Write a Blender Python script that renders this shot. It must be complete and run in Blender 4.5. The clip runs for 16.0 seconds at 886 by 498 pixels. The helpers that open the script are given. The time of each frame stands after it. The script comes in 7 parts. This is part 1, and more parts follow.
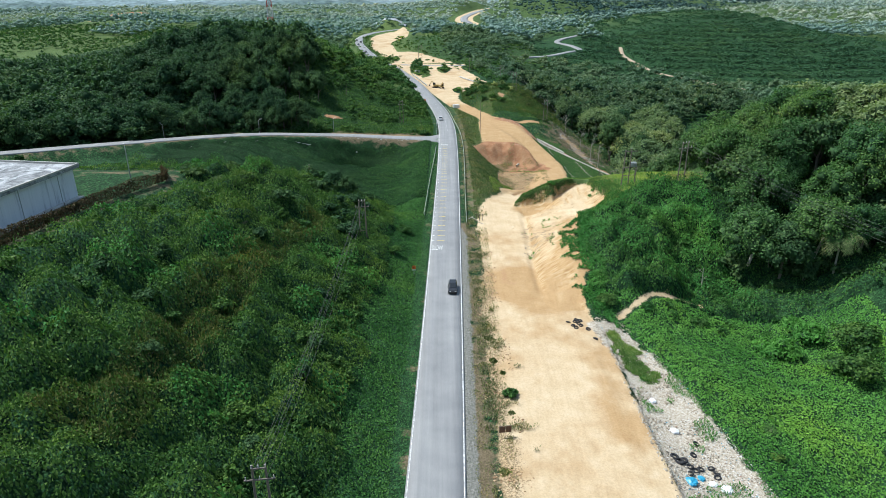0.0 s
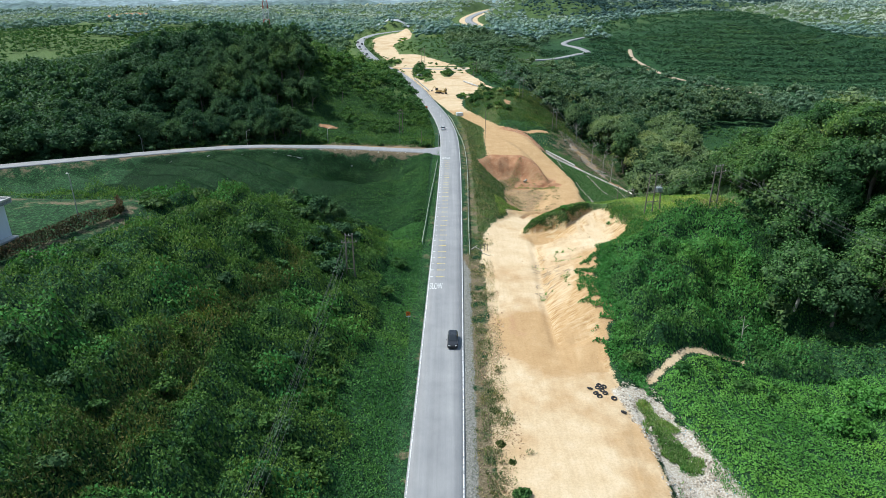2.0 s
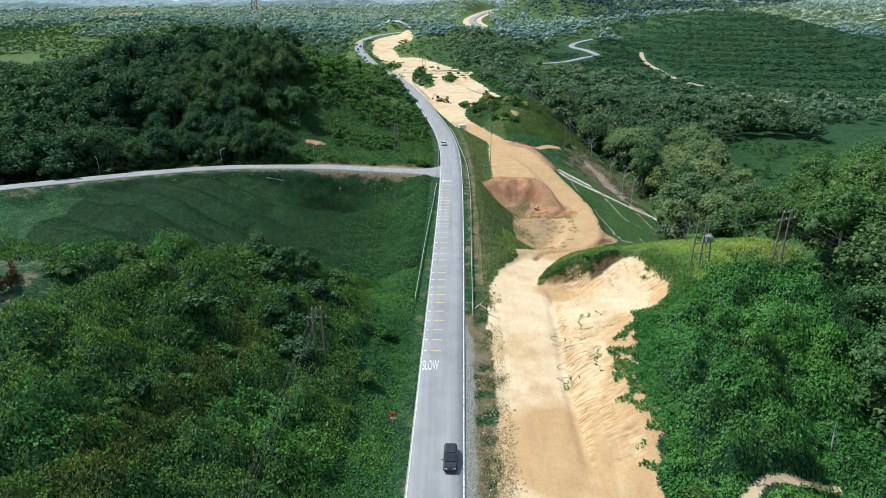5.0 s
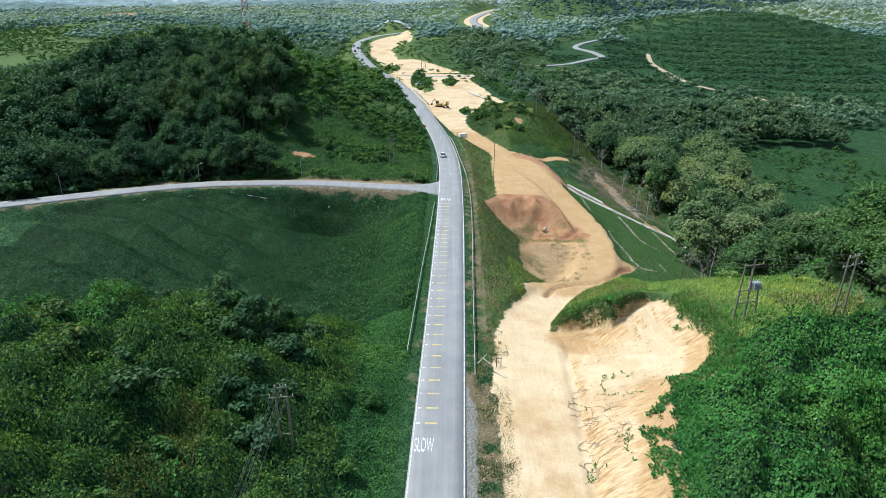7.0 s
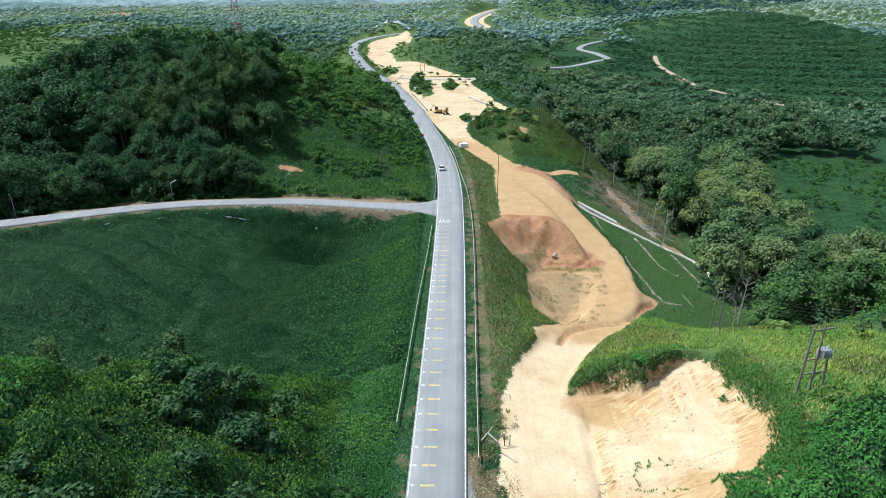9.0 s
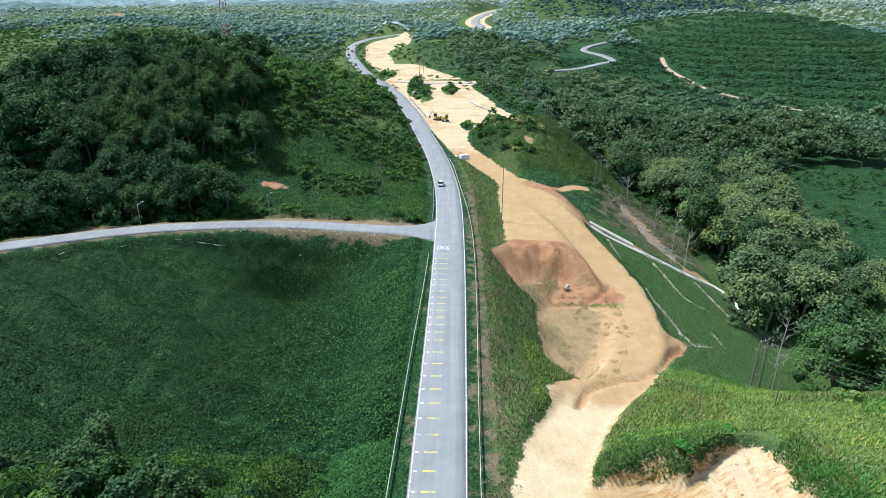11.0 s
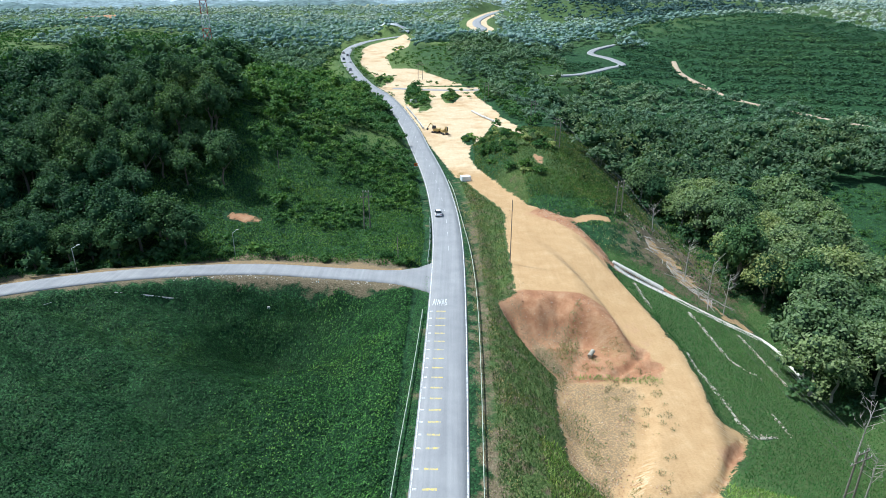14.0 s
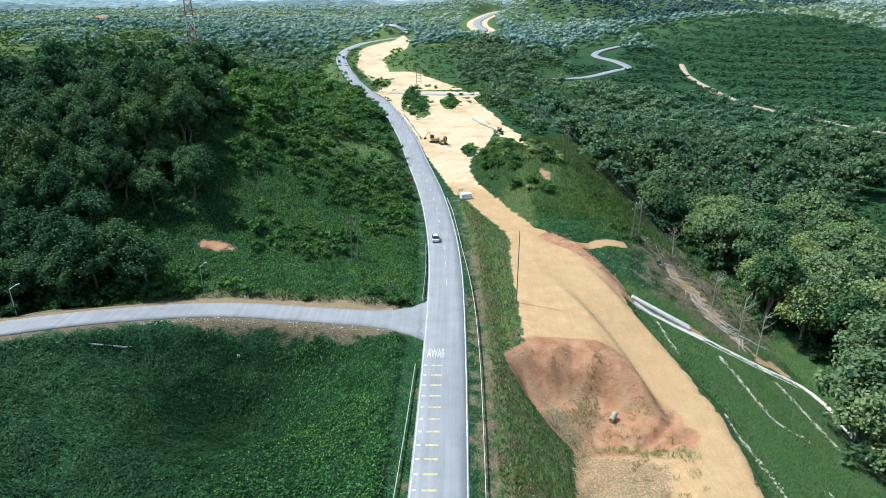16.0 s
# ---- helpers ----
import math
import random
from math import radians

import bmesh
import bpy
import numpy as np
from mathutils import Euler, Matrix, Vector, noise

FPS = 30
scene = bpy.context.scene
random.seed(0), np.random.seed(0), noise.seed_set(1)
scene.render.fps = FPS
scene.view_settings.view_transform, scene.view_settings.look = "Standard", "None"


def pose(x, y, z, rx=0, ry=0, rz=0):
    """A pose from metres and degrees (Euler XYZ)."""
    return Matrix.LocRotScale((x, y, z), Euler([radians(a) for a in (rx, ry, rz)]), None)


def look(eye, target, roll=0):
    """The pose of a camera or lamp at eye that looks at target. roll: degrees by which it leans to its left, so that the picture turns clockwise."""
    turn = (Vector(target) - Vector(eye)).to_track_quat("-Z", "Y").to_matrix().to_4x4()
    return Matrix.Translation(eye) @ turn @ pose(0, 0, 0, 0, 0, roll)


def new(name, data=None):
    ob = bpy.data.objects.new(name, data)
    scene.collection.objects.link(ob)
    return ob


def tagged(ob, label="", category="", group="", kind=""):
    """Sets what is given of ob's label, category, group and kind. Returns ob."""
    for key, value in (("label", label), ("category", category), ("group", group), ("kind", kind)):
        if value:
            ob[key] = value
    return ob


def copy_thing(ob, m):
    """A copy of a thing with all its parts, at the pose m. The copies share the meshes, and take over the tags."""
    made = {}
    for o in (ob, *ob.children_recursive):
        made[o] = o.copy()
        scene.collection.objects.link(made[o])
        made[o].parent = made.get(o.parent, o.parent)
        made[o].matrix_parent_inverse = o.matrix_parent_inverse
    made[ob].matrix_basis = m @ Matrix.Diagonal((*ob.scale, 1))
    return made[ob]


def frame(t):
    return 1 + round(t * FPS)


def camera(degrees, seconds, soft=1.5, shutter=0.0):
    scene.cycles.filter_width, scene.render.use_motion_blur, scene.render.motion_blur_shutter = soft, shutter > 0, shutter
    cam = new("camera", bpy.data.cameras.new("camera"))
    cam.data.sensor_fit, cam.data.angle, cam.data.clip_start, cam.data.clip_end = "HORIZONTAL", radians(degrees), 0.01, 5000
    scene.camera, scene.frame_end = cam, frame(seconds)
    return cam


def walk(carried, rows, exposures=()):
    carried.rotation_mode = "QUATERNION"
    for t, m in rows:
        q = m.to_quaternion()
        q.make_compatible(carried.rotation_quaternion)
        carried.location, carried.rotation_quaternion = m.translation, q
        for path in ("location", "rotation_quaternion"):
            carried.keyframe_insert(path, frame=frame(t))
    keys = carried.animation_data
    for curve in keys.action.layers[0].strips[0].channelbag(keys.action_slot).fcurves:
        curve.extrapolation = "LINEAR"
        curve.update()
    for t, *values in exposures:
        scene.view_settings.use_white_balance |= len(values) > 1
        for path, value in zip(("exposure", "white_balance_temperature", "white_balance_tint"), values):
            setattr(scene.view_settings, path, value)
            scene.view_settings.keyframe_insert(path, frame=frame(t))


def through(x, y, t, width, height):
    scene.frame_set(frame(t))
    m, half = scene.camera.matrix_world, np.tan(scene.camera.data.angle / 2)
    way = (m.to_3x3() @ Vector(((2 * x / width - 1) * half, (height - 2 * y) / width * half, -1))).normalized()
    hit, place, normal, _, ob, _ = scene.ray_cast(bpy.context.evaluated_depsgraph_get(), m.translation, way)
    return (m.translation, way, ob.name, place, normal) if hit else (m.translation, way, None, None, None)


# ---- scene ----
cam = camera(70.3, 16.0, 0.5)
METRES, EYE, TILT, LEAN, TURN = 150.0, 54.5, -22.3, 0.0, 0.0
ROWS = [
    (0.0, 0.0, 0.0, 0.0, -0.0, 0.0, 0.0),
    (0.5, 0.0018, 0.0294, 0.013, 0.13, -0.0, -0.06),
    (1.0, 0.0033, 0.0589, 0.0259, 0.24, -0.0, -0.1),
    (1.5, 0.0045, 0.0881, 0.0389, 0.3, -0.0, -0.13),
    (2.0, 0.0059, 0.1177, 0.0516, 0.37, 0.0, -0.16),
    (2.5, 0.0072, 0.1472, 0.0642, 0.45, -0.0, -0.19),
    (3.0, 0.0082, 0.1768, 0.0766, 0.51, -0.0, -0.21),
    (3.5, 0.0091, 0.2063, 0.0889, 0.54, -0.01, -0.23),
    (4.0, 0.01, 0.2358, 0.1011, 0.58, -0.01, -0.25),
    (6.5, 0.0134, 0.3836, 0.1615, 0.72, -0.04, -0.32),
    (7.0, 0.014, 0.4128, 0.1734, 0.73, -0.05, -0.32),
    (7.5, 0.0145, 0.442, 0.1852, 0.75, -0.06, -0.34),
    (8.0, 0.015, 0.4711, 0.1969, 0.77, -0.06, -0.34),
    (8.5, 0.0152, 0.5, 0.2088, 0.78, -0.07, -0.33),
    (9.0, 0.0156, 0.529, 0.2203, 0.78, -0.07, -0.35),
    (11.5, 0.0179, 0.672, 0.2771, 0.88, -0.05, -0.33),
    (12.0, 0.0183, 0.7002, 0.2884, 0.91, -0.03, -0.34),
    (12.5, 0.0187, 0.7282, 0.3, 0.93, -0.03, -0.34),
    (13.0, 0.0191, 0.7562, 0.3113, 0.95, -0.02, -0.35),
    (13.5, 0.0197, 0.784, 0.3228, 0.98, -0.03, -0.34),
    (14.0, 0.02, 0.8124, 0.3338, 0.96, -0.01, -0.33),
    (14.5, 0.0202, 0.8403, 0.3453, 0.96, 0.01, -0.34),
    (15.0, 0.0208, 0.8682, 0.3568, 0.98, 0.0, -0.34),
    (15.5, 0.0215, 0.8965, 0.368, 0.98, -0.0, -0.35),
    (16.0, 0.0219, 0.9248, 0.3794, 0.98, 0.0, -0.36),
]
walk(cam, [(t, pose(0, 0, EYE, TILT, LEAN, TURN) @ pose(METRES * x, METRES * y, METRES * z, 90 + pitch, roll, yaw)) for t, x, y, z, yaw, pitch, roll in ROWS],
     exposures=[(0, 0.31, 5700, 5), (8, 0.42, 5600, 5), (16, 0.56, 5400, 5)])

# ---- world, sun ----
world = bpy.data.worlds.new("sky")
scene.world = world
world.use_nodes = True
wn = world.node_tree
sky = wn.nodes.new("ShaderNodeTexSky")
sky.sky_type, sky.sun_disc = "NISHITA", False
SUN_EL, SUN_AZ = radians(58), radians(-68)      # azimuth from +y towards +x
sky.sun_elevation, sky.sun_rotation = SUN_EL, SUN_AZ
sky.air_density, sky.dust_density, sky.altitude = 1.6, 3.0, 100
wn.nodes["Background"].inputs["Strength"].default_value = 0.092
wn.links.new(sky.outputs[0], wn.nodes["Background"].inputs["Color"])
sun = new("sun", bpy.data.lights.new("sun", "SUN"))
sun.data.energy, sun.data.angle, sun.data.color = 4.15, radians(0.6), (1.0, 0.95, 0.87)
sun_from = Vector((math.sin(SUN_AZ) * math.cos(SUN_EL), math.cos(SUN_AZ) * math.cos(SUN_EL), math.sin(SUN_EL)))
sun.matrix_world = look(sun_from * 400, (0, 0, 0))

# ---- numbers that make the land ----
rng = np.random.default_rng(7)


def sm(a, b, v):
    u = np.clip((v - a) / (b - a), 0.0, 1.0)
    return u * u * (3 - 2 * u)


def hill(X, Y, cx, cy, rx, ry, h, p=2.0, turn=0.0):
    c, s = math.cos(radians(turn)), math.sin(radians(turn))
    u, v = (X - cx) * c + (Y - cy) * s, -(X - cx) * s + (Y - cy) * c
    return h * np.exp(-((u / rx) ** 2 + (v / ry) ** 2) ** (p / 2))


def hash2(I, J, seed):
    h = (I.astype(np.int64) * 374761393 + J.astype(np.int64) * 668265263 + seed * 1442695041) & 0xFFFFFFFF
    h = ((h ^ (h >> 13)) * 1274126177) & 0xFFFFFFFF
    return ((h ^ (h >> 16)) & 0xFFFFFF) / float(0xFFFFFF)


def vnoise(X, Y, size, seed):
    x, y = X / size, Y / size
    i, j = np.floor(x), np.floor(y)
    u, v = x - i, y - j
    u, v = u * u * (3 - 2 * u), v * v * (3 - 2 * v)
    a, b = hash2(i, j, seed), hash2(i + 1, j, seed)
    c, d = hash2(i, j + 1, seed), hash2(i + 1, j + 1, seed)
    return (a * (1 - u) + b * u) * (1 - v) + (c * (1 - u) + d * u) * v


def fbm(X, Y, size, seed, octaves=3):
    total, amp, norm = 0.0, 1.0, 0.0
    for k in range(octaves):
        total, norm = total + amp * (vnoise(X, Y, size / 2 ** k, seed + 11 * k) - 0.5), norm + amp
        amp *= 0.5
    return total / norm


def domes(X, Y, cell, seed, low=0.45, high=0.85):
    """Heights 0..1 of round bushes strewn over cells."""
    best = np.zeros_like(X)
    gi, gj = np.floor(X / cell), np.floor(Y / cell)
    for di in (-1, 0, 1):
        for dj in (-1, 0, 1):
            i, j = gi + di, gj + dj
            cx, cy = (i + hash2(i, j, seed)) * cell, (j + hash2(i, j, seed + 1)) * cell
            r = cell * (low + (high - low) * hash2(i, j, seed + 2))
            q = 1 - ((X - cx) ** 2 + (Y - cy) ** 2) / (r * r)
            best = np.maximum(best, np.sqrt(np.clip(q, 0, 1)) * (0.45 + 0.55 * hash2(i, j, seed + 3)))
    return best


def spline(points, step=3.0):
    """A smooth line through the points, with about that many metres from one sample to the next."""
    P = np.array(points, float)
    Q = np.vstack([2 * P[0] - P[1], P, 2 * P[-1] - P[-2]])
    out = []
    for k in range(1, len(Q) - 2):
        n = max(2, int(np.linalg.norm(Q[k + 1] - Q[k]) / step))
        for s in range(n):
            u = s / n
            out.append(0.5 * (2 * Q[k] + (Q[k + 1] - Q[k - 1]) * u + (2 * Q[k - 1] - 5 * Q[k] + 4 * Q[k + 1] - Q[k + 2]) * u * u
                              + (3 * Q[k] - Q[k - 1] - 3 * Q[k + 1] + Q[k + 2]) * u ** 3))
    return np.array(out + [P[-1]])


def to_line(X, Y, line):
    """Distance to a line (n, 3), and the line's height at the nearest place."""
    shape = X.shape
    X, Y = X.ravel(), Y.ravel()
    best, z = np.full(X.shape, 1e9), np.zeros(X.shape)
    for a, b in zip(line[:-1], line[1:]):
        d = b - a
        u = np.clip(((X - a[0]) * d[0] + (Y - a[1]) * d[1]) / (d[0] ** 2 + d[1] ** 2 + 1e-9), 0, 1)
        q = np.hypot(X - a[0] - u * d[0], Y - a[1] - u * d[1])
        near = q < best
        best[near], z[near] = q[near], (a[2] + u * d[2])[near]
    return best.reshape(shape), z.reshape(shape)


def inside(X, Y, polygon):
    """Signed distance to a polygon's edge, positive inside."""
    P = np.array(polygon, float)
    best, odd = np.full(X.shape, 1e9), np.zeros(X.shape, bool)
    for a, b in zip(P, np.roll(P, -1, axis=0)):
        d = b - a
        u = np.clip(((X - a[0]) * d[0] + (Y - a[1]) * d[1]) / (d @ d), 0, 1)
        best = np.minimum(best, np.hypot(X - a[0] - u * d[0], Y - a[1] - u * d[1]))
        if abs(d[1]) > 1e-9:
            odd ^= ((a[1] > Y) != (b[1] > Y)) & (X < a[0] + (Y - a[1]) / d[1] * d[0])
    return np.where(odd, best, -best)


ROAD = spline([(-2.4, -60, 0), (-2.4, 0, 0), (-0.9, 56, 0), (0.55, 132, 0), (1.7, 207, 0), (1.9, 250, 0), (1.4, 275, 0), (-0.2, 298, 0), (-3.6, 327, 0),
               (-10.2, 367, 0), (-16.5, 405, 0), (-27.5, 456, 0.3), (-36.5, 486, 1.2), (-48, 513, 2.5), (-59, 543, 5), (-70, 581, 7.5), (-79, 622, 9),
               (-84, 669, 10), (-83, 737, 10), (-71, 792, 10), (-36, 850, 11), (5, 885, 11)], 4.0)
SIDE = spline([(2, 249.5, 0), (-8, 249.5, 0), (-22, 250.5, 0.3), (-38, 251, 0.9), (-54, 246.5, 2.2), (-70, 237.5, 4.2), (-90, 223, 6), (-130, 195, 8), (-220, 140, 10)], 3.0)
TRACK = spline([(13, 146, 0), (15.5, 166, -0.2), (23, 182, -2.6), (33, 196, -4.8), (38.5, 211, -5.8), (40, 228, -6), (37.2, 245, -4.35), (31.5, 262, -0.94), (25, 280, 0)], 3.0)
PASS = spline([(24, 284, 0), (18, 300, 0), (11, 320, 0), (6, 338, 0), (4, 352, 0)], 3.0)
FARROAD = spline([(20, 860, 12), (36, 930, 12), (33, 1045, 12), (44, 1226, 12), (87, 1495, 14), (150, 1685, 16), (260, 1900, 18)], 20)
LOOP = spline([(70, 585, -2), (95, 597, -1), (120, 623, 0), (132, 636, 1), (130, 672, 2), (122, 708, 3), (136, 741, 4), (165, 757, 6), (220, 765, 9)], 6)
ORCHARD = spline([(173, 642, 2), (168, 615, -0.8), (167, 598, -2.7), (172, 568, -7.2), (181, 530, -9.2), (201, 504, -11.4), (211, 489, -12.4), (224, 470, -13)], 6)
PATH = spline([(32, 101, -0.8), (37, 105.5, -1.8), (42, 108.5, -2.3), (51, 110.5, -3.2)], 2)
SPUR = spline([(23.9, 289.4, 0), (31.6, 287.1, 0), (38.5, 289.7, 0), (43.3, 289.6, 0)], 1.5)
BACKTRACK = spline([(8, 520, 0), (12, 490, 0), (17, 462, 0), (22.5, 420, 0.8), (28, 380, 2.5), (31, 360, 3.2)], 5)
BRANCH = spline([(-34, 520, 0.1), (-10, 514, 0.02), (12, 514, 0), (40, 520, 0), (75, 540, -2)], 5)

CLEARED = spline([(48, 297, 0), (53, 289, 0), (59, 279, 0), (64, 269, 0), (67, 262, 0)], 2)
BERM = spline([(27, 292, 0), (32, 284, 0), (37, 275, 0), (39.5, 267, 0), (45, 266.5, 0), (53, 264, 0)], 1.5)
LOT = [(6.6, 20), (6.8, 60), (7.4, 72), (6.9, 84), (7.6, 96), (7.2, 108), (8.4, 120), (9.2, 145), (11, 160), (15.5, 164.5), (20.4, 163.6), (26.7, 163.2), (29.2, 161), (33.7, 163), (38, 163.3), (39.2, 156), (40.5, 150), (38.3, 143), (35, 139.8),
       (31.2, 140.6), (28.2, 131), (25.2, 120), (27.6, 114), (25.6, 104.5), (27, 99), (28, 88), (28, 70), (28.5, 20)]
CUT = [(17, 163), (29, 161), (38, 163), (40, 150), (35, 140), (29, 140), (26, 130), (24, 119.5), (26.8, 113), (25.5, 104), (21, 108), (18, 120), (17, 150)]
PLATFORM = [(15.5, 240), (15.5, 267), (16.5, 292), (18, 303), (24, 297), (31, 287), (35, 276), (38, 266), (40, 253), (41.5, 241), (43, 232), (38, 230), (29, 237)]
SANDLOT = [(4, 324), (-1, 345), (-7, 372), (-12, 402), (-23, 452), (-32, 486), (-43, 513), (-40, 524), (20, 522), (24, 512), (8, 505), (16, 450), (20, 412), (15, 385), (9, 365), (8, 345), (11, 326)]
FARSAND = [(-41, 524), (-50, 560), (-66, 606), (-75, 690), (-74, 730), (-64, 786), (-52, 800), (-40, 777), (-38, 704), (-51, 646), (-41, 588), (-23, 585), (3, 539), (10, 528)]
BASIN = [(11.5, 240), (14.5, 231), (17.5, 225.5), (20.5, 222), (19.5, 214), (19, 200), (24, 191), (30, 193), (36, 206), (39.5, 218), (40, 228), (35, 236), (28, 241.5), (17, 243)]
RUBBLE = [(28, 20), (28, 70), (28, 88), (25.5, 98), (31, 100.5), (36, 88), (38, 76), (40, 60), (42, 20)]
FAN = [(36, 213), (42, 213.5), (48.5, 210.5), (44, 203.5), (38.7, 197), (30.3, 191.5), (22, 183), (18, 179), (17, 186), (30, 200)]
SCOOP = [(12, 241), (17.4, 243), (28, 242), (33, 238), (39.6, 226.5), (38.5, 222.5), (30.9, 222), (21, 222), (18, 227)]
GRAVELLY = [(21, 223), (35, 221), (31, 208), (26, 197), (21.5, 192), (18, 197), (19, 205)]
CRACKS = [spline([(21.5, 182.4, 0), (24.6, 188.2, 0), (31, 192.3, 0), (34, 193.2, 0), (38.7, 197.2, 0), (42, 202.5, 0), (46.5, 208.5, 0)], 0.8), spline([(30.5, 223.5, 0), (34, 226.5, 0), (37.5, 230, 0)], 0.8), spline([(33, 223.5, 0), (36, 225, 0), (39, 226, 0)], 0.8)]
YARD = [(-130, 60), (-66, 82), (-61.5, 101), (-54.5, 121), (-58, 126), (-80, 128), (-130, 118)]


def shape(X, Y):
    """The bare land's height without the roads."""
    # the slope on the road's west side, with the yard on top, and the sunken field behind it
    west = 19.5 * sm(-3, -56, X) * 0.55 + 19.5 * np.clip((-X - 7) / 48, 0, 1) * 0.45
    back = 13 * sm(-32, -56, X)
    near = 1 - sm(141, 176, Y + back + 4 * fbm(X, Y, 30, 5))
    z = west * near
    far = sm(141, 176, Y + back) * (1 - sm(246, 256, Y - 0.15 * np.minimum(X + 40, 0)))
    z += far * (-3.5 * sm(-5, -16, X) + 6.5 * sm(-38, -80, X) + hill(X, Y, -29, 232, 13, 11, -9.5, 2.6) + 1.2 * fbm(X, Y, 22, 9, 2) * sm(-5, -14, X) + (2.0 * np.abs(np.sin((Y + 0.35 * X) * 0.24 + 4.5 * fbm(X, Y, 40, 17))) - 1.0) * sm(-12, -34, X))
    # the wooded hill beyond the side road
    z += hill(X, Y, -98, 343, 66, 72, 25, 3.0) * sm(250, 275, Y) + hill(X, Y, -125, 450, 85, 70, 12, 2.6) + hill(X, Y, -230, 330, 95, 90, 7)
    # hollow, mound and ridge on the east side
    east = sm(24, 34, X)
    z += east * (1 - sm(120, 150, Y)) * (-2.5 - 5.0 * sm(36, 62, X) + 5 * sm(66, 90, X))
    z += hill(X, Y, 29, 162, 9, 7, 3.2, 2.6) + hill(X, Y, 50, 150, 24, 27, 9.0, 3.0) + hill(X, Y, 35, 121, 13, 17, 6.5, 2.4) + hill(X, Y, 103, 165, 30, 42, 17, 2.6) + hill(X, Y, 150, 110, 60, 70, 16)
    # the falling ground beyond the mound
    low = sm(172, 205, Y)
    fall = -6.3 * sm(8, 24, X) - np.clip((X - 42) * 0.40, 0, 13)
    z += low * (1 - sm(262, 300, Y)) * fall
    beyond = sm(262, 300, Y) * (1 - sm(470, 640, Y))
    z += beyond * (-16 * sm(40, 76, X) + 3 * sm(110, 260, X))
    z += hill(X, Y, 27, 346, 13, 38, 6.5, 2.6) + hill(X, Y, 90, 400, 45, 60, 6)
    # far country
    d = np.hypot(X, Y - 150)
    open_land = sm(420, 700, d)
    z += open_land * (24 * fbm(X, Y, 230, 21, 3) + 40 * fbm(X, Y, 700, 31, 2) * sm(700, 1400, d)) * (0.35 + 0.65 * sm(40, 220, np.abs(X + 20)))
    z += hill(X, Y, 300, 785, 140, 170, 34, 2.4) + hill(X, Y, 345, 1050, 120, 100, 34) + hill(X, Y, 225, 1260, 85, 110, 24) + hill(X, Y, 480, 1500, 260, 150, 22) + hill(X, Y, 90, 1500, 160, 220, 26)
    z += hill(X, Y, -540, 1150, 60, 90, 20) + hill(X, Y, -330, 900, 260, 200, 12) + hill(X, Y, 15, 655, 48, 95, 14) + hill(X, Y, -68, 858, 22, 26, 15, 3)
    z += sm(900, 1700, d) * 10 - sm(1700, 1850, d) * 70
    return z


